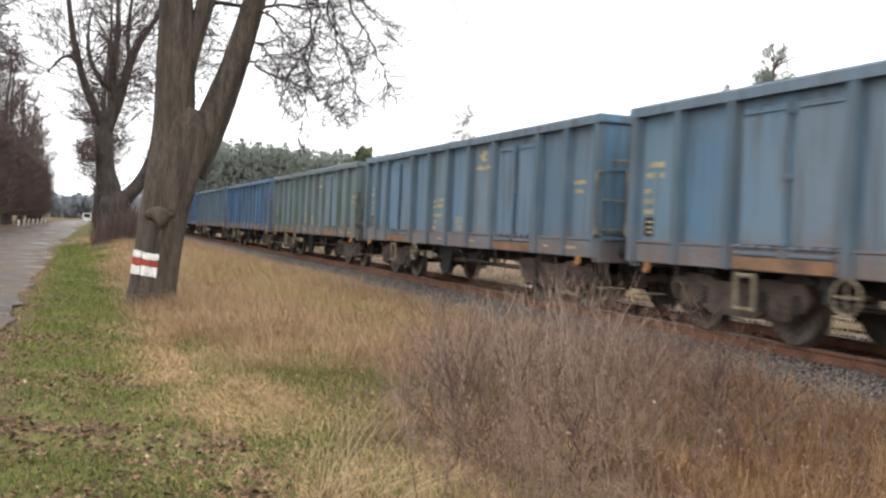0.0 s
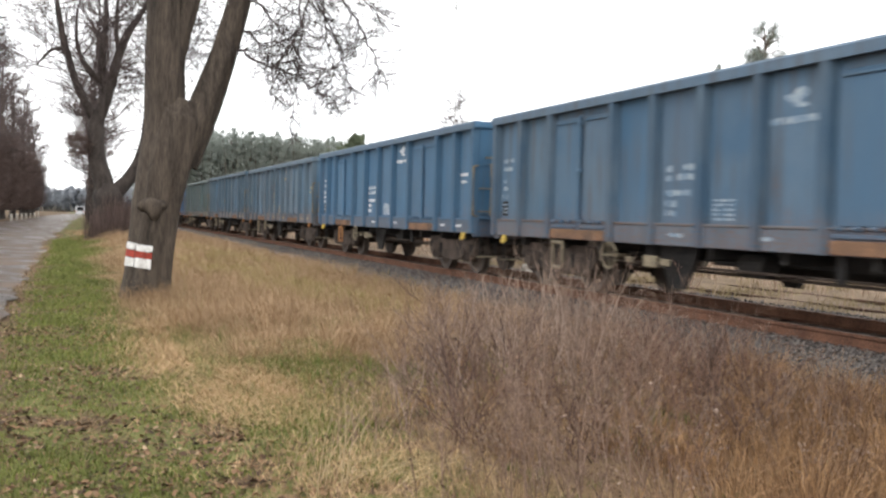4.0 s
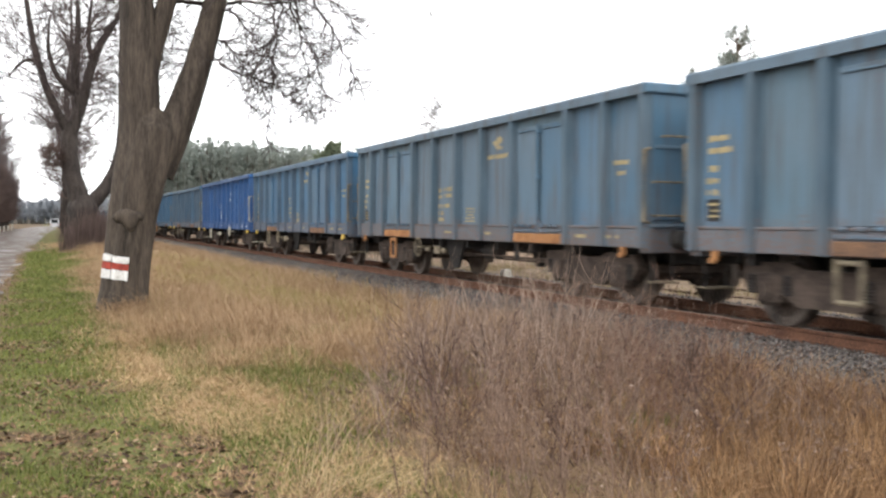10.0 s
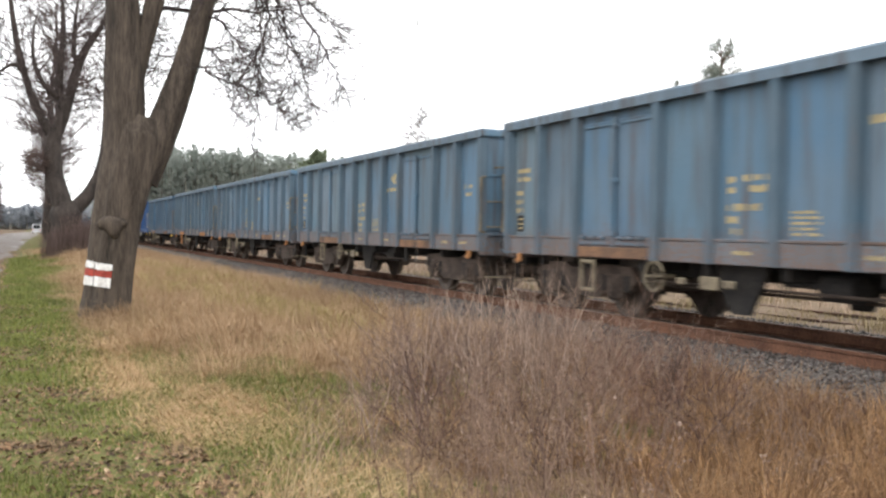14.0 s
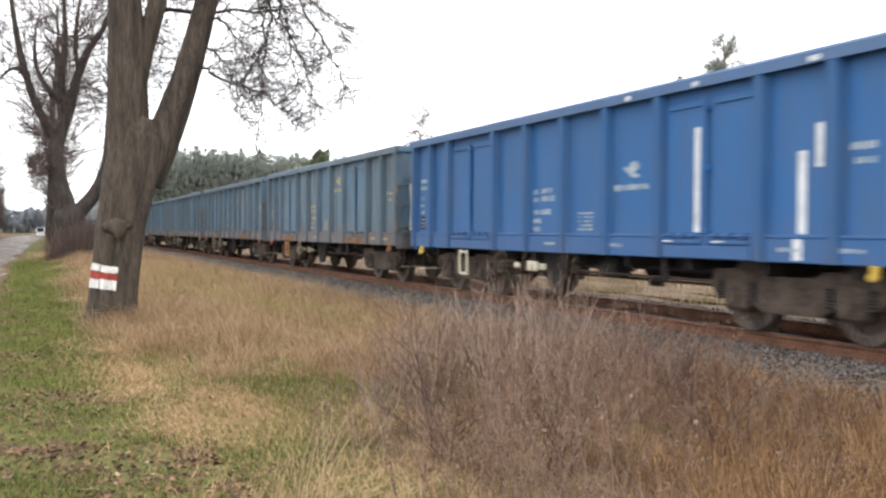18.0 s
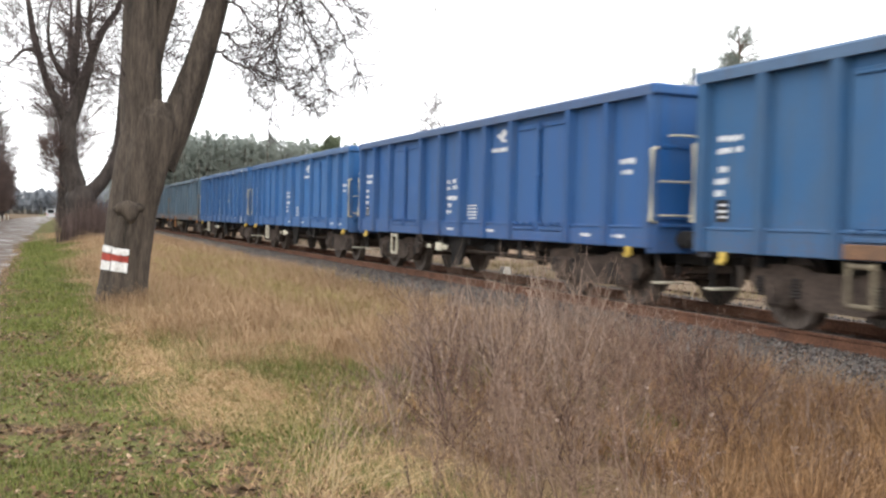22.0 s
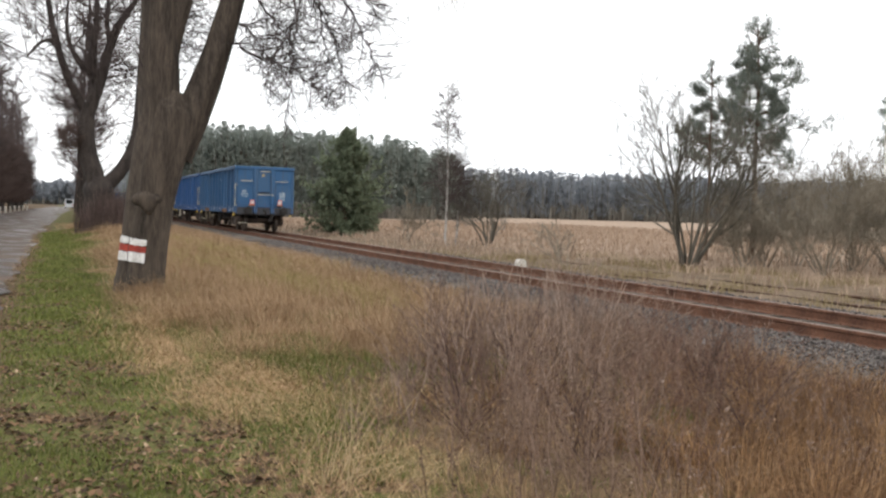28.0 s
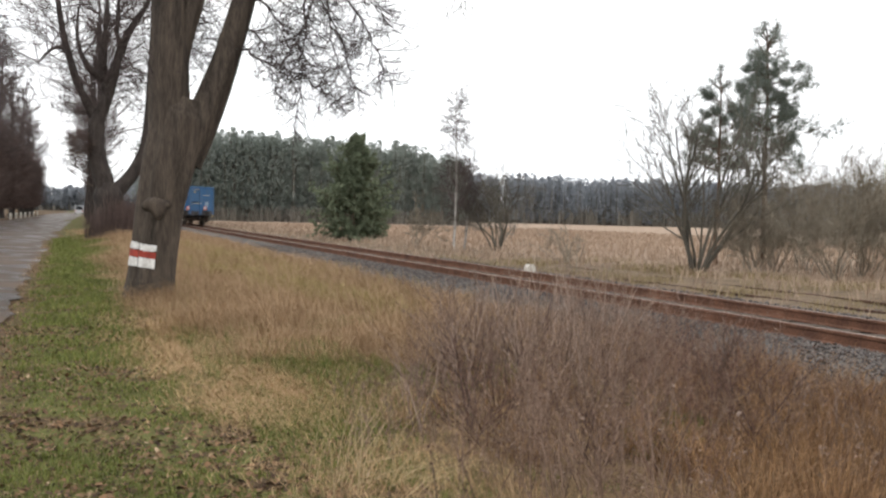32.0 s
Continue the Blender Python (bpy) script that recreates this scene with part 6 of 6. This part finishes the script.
def build_grass():
    rng = np.random.RandomState(71)
    x, y = scatter(190000, -1.0, 3.6, 3.0, 48, rng, 2.2)
    thick = patches(x, y, 0.55, 1)
    keep = (x < verge_edge(y) + rng.normal(0, 0.3, len(x))) & (rng.uniform(0, 1, len(x)) < np.clip(thick * 1.3 + 0.15, 0.25, 1) + np.clip((y - 10) / 10, 0, 1)) & (x > -0.52 + rng.normal(0, 0.16, len(x)) + 0.5 * road_bend(y))
    x, y, thick = x[keep], y[keep], thick[keep]
    n = len(x)
    ob = new("green_grass", blades("green_grass", on_ground(x, y), rng.uniform(0.02, 0.055, n) * (0.45 + 1.0 * thick) * (1 + y / 30), rng.uniform(0.0035, 0.007, n) * (1 + y / 9), rng.uniform(0.2, 1.25, n), GREEN, rng))
    tagged(ob, "short green verge grass", "grass", kind="stuff")

    def tufted(clumps, count, x0, x1, y0, y1, power, wide, inside, comb=(0.0, 0.0)):
        """Places of blades gathered in clumps, with the clump's own vigour and the way that each blade falls."""
        cx, cy = scatter(clumps, x0, x1, y0, y1, rng, power)
        ok = inside(cx, cy)
        cx, cy = cx[ok], cy[ok]
        vigour, tilt = rng.uniform(0.45, 1.4, len(cx)), rng.normal(0, 0.35, (len(cx), 2)) + comb
        pick = rng.randint(0, len(cx), count)
        off = rng.normal(0, 1, (count, 2)) * (wide * (0.6 + cy[pick] / 14))[:, None]
        fall = off / (np.linalg.norm(off, axis=1, keepdims=True) + 1e-6) * 0.6 + tilt[pick]
        return cx[pick] + off[:, 0], cy[pick] + off[:, 1], vigour[pick], fall

    # dry tall grass between verge and ballast
    x, y, vigour, fall = tufted(1500, 120000, 0.7, 6.9, 3.6, 62, 1.6, 0.13, lambda a, b: (a > verge_edge(b) + 0.1) & (a < 6.65) & ~((b < 9.0) & (rng.uniform(0, 1, len(a)) < np.interp(a / b, (0.3, 0.5), (0.7, 0.88)))), (-0.3, -0.25))
    keep = x < 6.8
    x, y, vigour, fall = x[keep], y[keep], vigour[keep], fall[keep]
    n = len(x)
    tall = np.interp(x - verge_edge(y), (0, 0.8, 3.0, 4.8, 5.5), (0.22, 0.42, 0.54, 0.55, 0.35)) * np.interp(y, (4, 9, 12), (0.6, 0.75, 1.0)) * vigour
    ob = new("dry_grass", blades("dry_grass", on_ground(x, y), tall * rng.uniform(0.4, 1.2, n), rng.uniform(0.0022, 0.0045, n) * (1 + y / 20), rng.uniform(0.5, 1.7, n), DRY, rng, 0.26, fall))
    tagged(ob, "tall straw-coloured dry grass", "grass", kind="stuff")
    # tussocks of pale straw that have fallen over, each combed its own way
    cx = np.array((1.33, 1.15, 1.05, 1.2, 1.45, 1.7, 1.25, 1.55, 2.0, 2.5, 2.9, 1.5, 1.9, 2.3, 1.65, 1.0, 2.2, 1.8, 1.5, 1.6, 1.45))
    cy = np.array((7.7, 9.1, 9.8, 10.7, 11.8, 13.4, 12.6, 9.9, 10.4, 9.9, 11.2, 5.15, 5.0, 4.9, 7.2, 11.3, 7.9, 8.6, 7.9, 8.3, 7.3))
    comb = rng.normal(0, 0.8, (len(cx), 2)) + (-0.4, -0.5)
    pick = rng.randint(0, len(cx), 19000)
    x, y = cx[pick] + rng.normal(0, 0.32, len(pick)), cy[pick] + rng.normal(0, 0.48, len(pick))
    n = len(x)
    ob = new("straw_tussocks", blades("straw_tussocks", on_ground(x, y), rng.uniform(0.05, 0.14, n), rng.uniform(0.002, 0.004, n) * np.interp(y, (5, 7, 14), (0.7, 1.3, 1.8)), rng.uniform(1.2, 3.2, n), STRAW, rng, 0.075, comb[pick] + rng.normal(0, 0.4, (n, 2))))
    tagged(ob, "flattened pale straw tussocks", "grass", kind="stuff")
    # straws blown loosely over the edge of the verge and the thin places
    x, y = scatter(17000, 0.3, 4.6, 3.4, 16, rng, 1.3)
    near = np.abs(x - verge_edge(y) - 0.35)
    keep = rng.uniform(0, 1, len(x)) < np.exp(-(near / 0.8) ** 2) * patches(x, y, 0.7, 5)
    x, y = x[keep], y[keep]
    n = len(x)
    ob = new("loose_straw", blades("loose_straw", on_ground(x, y) + (0, 0, 0.01), rng.uniform(0.03, 0.16, n), rng.uniform(0.002, 0.0038, n) * (1 + y / 16), rng.uniform(0.9, 2.2, n), STRAW, rng, 0.16))
    tagged(ob, "loose straw lying over the edge of the verge", "grass", kind="stuff")
    # dead blades among the green
    x, y = scatter(22000, -1.0, 3.0, 3.6, 40, rng, 2.0)
    keep = x < verge_edge(y) + 0.2
    x, y = x[keep], y[keep]
    n = len(x)
    ob = new("dead_verge_grass", blades("dead_verge_grass", on_ground(x, y), rng.uniform(0.015, 0.045, n) * (1 + y / 45), rng.uniform(0.002, 0.004, n) * (1 + y / 12), rng.uniform(0.9, 1.45, n), DRY, rng, 0.45))
    tagged(ob, "dead straw among the verge grass", "grass", kind="stuff")
    # low green under the thicket
    x, y = scatter(40000, 1.2, 5.0, 4.0, 13, rng)
    keep = patches(x, y, 0.8, 9) > 0.42
    x, y = x[keep], y[keep]
    n = len(x)
    ob = new("green_grass", blades("green_grass", on_ground(x, y), rng.uniform(0.03, 0.13, n) * np.interp(y, (5, 9), (0.7, 1.3)), rng.uniform(0.004, 0.008, n), rng.uniform(0.3, 1.4, n), GREEN, rng))
    tagged(ob, "green grass showing between the dead weeds", "grass", kind="stuff")
    # russet growth at the foot of the thicket and along the ballast
    def russet(a, b):
        return (a > verge_edge(b) + 0.6) & (a < 6.55) & (rng.uniform(0, 1, len(a)) < np.interp(a / b, (0.3, 0.6, 0.75, 0.95), (0.08, 0.16, 0.55, 1.0)))
    x, y, vigour, fall = tufted(760, 46000, 2.0, 6.7, 2.6, 16, 1.3, 0.11, russet, (-0.1, -0.1))
    keep = x < 6.75
    x, y, vigour, fall = x[keep], y[keep], vigour[keep], fall[keep]
    n = len(x)
    tall = np.interp(x / y, (0.3, 0.6, 0.9, 1.1), (0.7, 0.75, 1.05, 1.15)) * vigour
    ob = new("russet_grass", blades("russet_grass", on_ground(x, y), rng.uniform(0.1, 0.46, n) * tall, rng.uniform(0.002, 0.0045, n) * (1 + y / 14), rng.uniform(0.3, 1.3, n), RUSTGRASS, rng, 0.42, fall))
    tagged(ob, "russet dead grass and weeds", "grass", kind="stuff")
    x, y = rng.normal(4.2, 0.8, 14000), rng.uniform(13, 34, 14000)
    keep = (x < 6.6) & (np.sin(0.8 * y + x) * np.sin(1.3 * x - 0.4 * y) > 0.0)
    x, y = x[keep], y[keep]
    n = len(x)
    ob = new("yellow_grass", blades("yellow_grass", on_ground(x, y), rng.uniform(0.2, 0.6, n), rng.uniform(0.003, 0.006, n) * (1 + y / 12), rng.uniform(0.3, 1.1, n), YELLOWING, rng))
    tagged(ob, "tall yellowing grass along the ballast", "grass", kind="stuff")
    # yellow-green grass along the siding
    y = rng.uniform(7, 30, 26000)
    x = np.array([siding_x(v) for v in y]) + rng.uniform(-1.9, 4.6, len(y))
    keep = (patches(x, y, 1.6, 12) > 0.45) & (np.abs(x - np.array([siding_x(v) for v in y]) - 0.75) > 0.25)
    x, y = x[keep], y[keep]
    n = len(x)
    ob = new("yellow_grass", blades("yellow_grass", on_ground(x, y), rng.uniform(0.08, 0.3, n), rng.uniform(0.006, 0.012, n), rng.uniform(0.3, 1.2, n), OLIVE_GRASS, rng))
    tagged(ob, "olive-yellow grass along the disused siding", "grass", kind="stuff")
    # field beyond the railway
    x, y = scatter(60000, 11.6, 60, 6, 110, rng, 1.5)
    sx = np.array([siding_x(v) for v in y])
    keep = ~((np.abs(x - sx) < 1.1) & (y < 26) & (rng.uniform(0, 1, len(x)) < 0.9))
    keep &= ~((x < 12.9) & (rng.uniform(0, 1, len(x)) < 0.7))
    x, y = x[keep], y[keep]
    n = len(x)
    ob = new("field_grass", blades("field_grass", on_ground(x, y), rng.uniform(0.15, 0.5, n), rng.uniform(0.006, 0.012, n) * (1 + y / 10), rng.uniform(0.3, 1.1, n), FIELDGRASS, rng))
    tagged(ob, "pale dry grass of the field", "grass", kind="stuff")


def build_stalks():
    """A tuft of long pale stalks beside the thicket."""
    rng = np.random.RandomState(72)
    lines = []
    for i in range(30):
        if i < 15:
            s, h, lean, fall = np.array((rng.normal(1.42, 0.1), rng.normal(4.9, 0.12), 0.0)), rng.uniform(0.36, 0.72), rng.normal(0.22, 0.25), 0.0
        else:
            s, h, lean, fall = np.array((rng.normal(1.55, 0.18), rng.normal(4.85, 0.12), 0.0)), rng.uniform(0.12, 0.24), rng.uniform(1.0, 2.4), 0.06
        q = [s]
        for k in range(5):
            q.append(q[-1] + np.array((lean * (0.5 + 0.22 * k) * h / 5, rng.normal(0, 0.015), h / 5 - fall * k * k / 30)))
        lines.append((np.array(q), np.linspace(0.003, 0.0012, 6)))
    ob = thing("grass_tuft", "tuft of long pale bent grass stalks", "grass")
    for one in lines:
        mesh_part("stalk", twig_mesh("stalk", [one], PALESTRAW, 4), ob)


def build_thicket():
    """Waist-high dead weeds and thin saplings between the verge and the railway."""
    rng = np.random.RandomState(73)
    spots = []
    for _ in range(72):
        for _try in range(80):
            yy = rng.uniform(3.7, 11.5)
            xx = rng.uniform(1.4, 6.2)
            if 0.28 < xx / yy < 1.2 and xx > verge_edge(yy) - 0.1 and rng.uniform(0, 1) < np.interp(xx / yy, (0.28, 0.45, 0.75), (0.12, 0.4, 1.0)) and not (yy < 5.2 and xx / yy > 0.8 and rng.uniform(0, 1) < 0.6) and all((xx - a) ** 2 + (yy - b) ** 2 > 0.085 for a, b in spots):
                spots.append((xx, yy))
                break
    for n_s, (xx, yy) in enumerate(spots):
        lines = []
        tall = np.interp(xx / yy, (0.26, 0.45, 0.6, 0.85, 1.0, 1.25), (0.3, 0.62, 1.05, 0.95, 0.72, 0.5)) * rng.uniform(0.7, 1.1)
        tall = min(tall, 0.48 + 0.10 * yy) * (1.0 if xx < 5.3 else 0.7)
        for _ in range(10):
            a, r = rng.uniform(0, 6.3), 0.34 * math.sqrt(rng.uniform(0, 1))
            grow((r * math.cos(a), r * math.sin(a), -0.02), (rng.normal(0, 0.2), rng.normal(0, 0.2), 1), tall * rng.uniform(0.4, 1.1), rng.uniform(0.0025, 0.0048), 2, rng, lines, 0.3, 0.1, 7, 0.34, 0.4, 0.75, 0.3, 0.0009)
        tone = ("pale brown", PALEWEED) if n_s % 5 == 0 else (("dark maroon-brown", REDWEED) if xx / yy > 0.72 and n_s % 4 else ("reddish-brown", WEED))
        w = thing("dead_weed_clump", f"clump of thin {tone[0]} dead weed stems", "weeds", Matrix.Translation((xx, yy, float(ground_z(xx, yy)))), group="weeds beside the railway")
        tagged(mesh_part("growth", twig_mesh("growth", lines, tone[1]), w), f"thin {tone[0]} dead stems", kind="stuff")
        # dried seed heads on the ends of the side shoots
        tips = np.array([l[0][-1] for l in lines if l[1][0] < 0.0022])
        tips = tips[rng.uniform(0, 1, len(tips)) < 0.5]
        tagged(mesh_part("seed_spray", clump_mesh("seed_spray", tips, rng.uniform(0.006, 0.015, len(tips)), SEED if n_s % 4 else PALEWEED, rng, 2, 0.8), w), "tiny dried brown seed heads", kind="stuff")
    for xx, yy, h in ((3.85, 6.6, 1.3), (3.55, 7.0, 1.2), (4.2, 7.2, 1.25), (3.3, 6.2, 1.05), (4.4, 6.4, 1.0), (3.0, 7.6, 1.0), (2.55, 7.0, 0.85), (2.3, 6.2, 0.75), (3.7, 7.5, 1.2), (4.6, 7.8, 1.15),
                      (3.1, 6.9, 1.15), (3.45, 6.5, 1.25), (3.95, 7.0, 1.32), (4.15, 6.7, 1.2), (3.6, 7.9, 1.3), (2.8, 6.6, 1.0), (4.5, 7.2, 1.15)):
        lines = []
        for _ in range(5):
            grow((rng.normal(0, 0.05), rng.normal(0, 0.05), -0.02), (rng.normal(0, 0.3), rng.normal(0, 0.3), 1), h * rng.uniform(0.75, 1.0), 0.0075, 2, rng, lines, 0.35, 0.25, 5, 0.42, 0.3, 0.6, 0.4)
        w = thing("sapling", "thin bare grey-brown sapling among dead weeds", "sapling", Matrix.Translation((xx, yy, float(ground_z(xx, yy)))), group="saplings beside the railway")
        mesh_part("growth", twig_mesh("growth", lines, PALEWEED, 4), w)


def build_bushes():
    """Dark fanning bushes among the weeds."""
    rng = np.random.RandomState(77)
    for i in range(13):
        yy = rng.uniform(5.0, 9.5)
        xx = yy * rng.uniform(0.33, 0.88)
        if xx > 6.0:
            continue
        lines = []
        h = rng.uniform(0.65, 1.1) * min(1.0, 0.45 + 0.09 * yy)
        for _ in range(7):
            a = rng.uniform(0, 6.3)
            grow((rng.normal(0, 0.06), rng.normal(0, 0.06), -0.02), (0.95 * math.cos(a), 0.95 * math.sin(a), 1), h * rng.uniform(0.7, 1.05), rng.uniform(0.0045, 0.0075), 2, rng, lines, 0.3, 0.2, 6, 0.42, 0.35, 0.7, 0.25, 0.0014)
        w = thing("bare_bush", "small bare bush with dark red-brown stems", "bush", Matrix.Translation((xx, yy, float(ground_z(xx, yy)))), group="bushes beside the railway")
        mesh_part("growth", twig_mesh("growth", lines, DARKSTEM, 4), w)


def build_leaves():
    rng = np.random.RandomState(74)
    for name, mat, count, label in (("fallen_leaves", LEAF, 46000, "scattered brown fallen leaves on the verge"), ("pale_fallen_leaves", TANLEAF, 5000, "scattered pale curled leaves on the verge")):
        x, y = scatter(count, -0.9, 2.8, 3.6, 30, rng, 2.2)
        drift = 1 - patches(x, y, 0.55, 1) * 0.75 - patches(x, y, 1.3, 3) * 0.45
        keep = (x < verge_edge(y) + 0.5) & (rng.uniform(0, 1, len(x)) < np.clip(drift * 1.7 - 0.15, 0.05, 1)) & (rng.uniform(0, 1, len(x)) < np.interp(x, (-0.8, 0.6, 1.6), (1, 0.8, 0.5)))
        x, y = x[keep], y[keep]
        n = len(x)
        c = on_ground(x, y) + np.array((0, 0, 0.014)) * rng.uniform(0.3, 1.6, (n, 1))
        s = 0.007 + 0.021 * rng.uniform(0, 1, n) ** 1.7
        a = rng.uniform(0, 6.3, n)
        u = np.stack((np.cos(a), np.sin(a), rng.normal(0, 0.3, n)), 1) * s[:, None]
        v = np.stack((-np.sin(a), np.cos(a), rng.normal(0, 0.3, n)), 1) * (s * 0.7)[:, None]
        up = np.array((0, 0, 1.0)) * (s * rng.uniform(-0.2, 0.7, n))[:, None]
        # a pointed leaf of two halves, folded up along its rib
        verts = np.stack((c - u, c - u * 0.35 - v + up, c + u * 0.45 - v * 0.8 + up, c + u * 1.15 + up * 0.4, c + u * 0.45 + v * 0.8 + up, c - u * 0.35 + v + up), 1).reshape(-1, 3)
        k = np.arange(n)[:, None] * 6
        loops = np.concatenate((k, k + 1, k + 2, k + 3, k, k + 3, k + 4, k + 5), 1).ravel()
        ob = new(name, quick_mesh(name, verts, loops, np.full(n * 2, 4), mat))
        tagged(ob, label, "leaves", kind="stuff")


build_grass()
build_stalks()
build_thicket()
build_bushes()
build_leaves()
scatter_ballast()


# ---- small things ----
def build_marker():
    """The white fouling post between the tracks."""
    m = thing("track_marker", "low whitewashed concrete marker between the tracks", "post", Matrix.Translation((11.3, 22.2, 0.05)))
    out = [(-0.11, 0.0), (0.11, 0.0), (0.11, 0.2), (0.07, 0.28), (-0.07, 0.28), (-0.11, 0.2)]
    part("block", Shape().prism(out, 1, -0.12, 0.12), CONCRETE, m)


def build_car(at, name, label, long, high):
    car = thing(name, label, "car", Matrix.Translation(at))
    body = Shape().prism(((-long / 2, 0.3), (long / 2, 0.3), (long / 2, 0.8), (long * 0.28, 0.9), (long * 0.16, high), (-long * 0.42, high), (-long / 2, 0.95)), 0, -0.85, 0.85)
    part("body", body, CARWHITE, car)
    part("rear_window", Shape().box(-0.65, 0.65, -long / 2 + 0.02, -long / 2 + 0.2, 0.98, high - 0.1, 0.03), DARKGLASS, car)
    for sx in (-0.72, 0.72):
        part("tail_lamp", Shape().box(sx - 0.1, sx + 0.1, -long / 2 - 0.02, -long / 2 + 0.05, 0.7, 0.9, 0.02), TAILRED, car)
        for sy in (-long * 0.3, long * 0.3):
            part("wheel", Shape().tube([(sx - 0.1, sy, 0.31), (sx + 0.1, sy, 0.31)], 0.31, 16), DARKGEAR, car)


def build_guard_posts():
    for i, y in enumerate((112, 120, 128, 136, 145, 154, 164)):
        g = thing("guard_rail", "short white roadside guard rail on posts", "guard rail", Matrix.Translation((-6.95 + float(road_bend(y)), y, 0.0)), group="guard rails by the road")
        for d in (-1.2, 1.2):
            part("post", Shape().box(-0.07, 0.07, d - 0.07, d + 0.07, -0.05, 0.75, 0.015), CONCRETE, g)
        part("rail", Shape().box(-0.05, 0.05, -1.5, 1.5, 0.45, 0.6, 0.012), CONCRETE, g)


build_marker()
build_car((1.9, 215, 0.04), "white_van", "distant white van on the road", 5.0, 1.9)
build_guard_posts()


# ---- what moves ----
SPEED = 8.20
# how far the train runs ahead of its even pace, by time
AHEAD = ((0.0, 0.04), (3.0, 0.03), (6.0, 0.04), (9.0, 0.14), (12.0, 0.16), (15.0, 0.15), (19.0, 0.10), (22.0, -0.03), (24.0, 0.0), (26.0, 0.02), (28.0, 0.15), (30.0, 0.35), (32.0, 0.5))


def wagon_pose(k, t, ahead):
    y = 13.27 + SPEED * (t - 24.0) + ahead + k * PITCH + HALF
    turn = -math.degrees(math.atan(2 * 0.689e-4 * max(y, 0.0)))
    return pose(track_x(y), y, 0.30, 0, 0, turn)


def motions():
    for k, w in enumerate(WAGONS):
        walk(w, [(t, wagon_pose(k, t, a)) for t, a in AHEAD])
    sets = [ob for w in WAGONS for ob in w.children_recursive if ob.name.startswith("wheelset")]
    rows, step = [], 0.08
    for i in range(int(32.0 / step) + 1):
        rows.append((i * step, pose(0, 0, 0, -math.degrees(SPEED * i * step / 0.46), 0, 0)))
    walk(sets[0], rows)
    turning = sets[0].animation_data
    for ob in sets[1:]:
        ob.rotation_mode = "QUATERNION"
        keys = ob.animation_data_create()
        keys.action = turning.action
        keys.action_slot = turning.action_slot


motions()
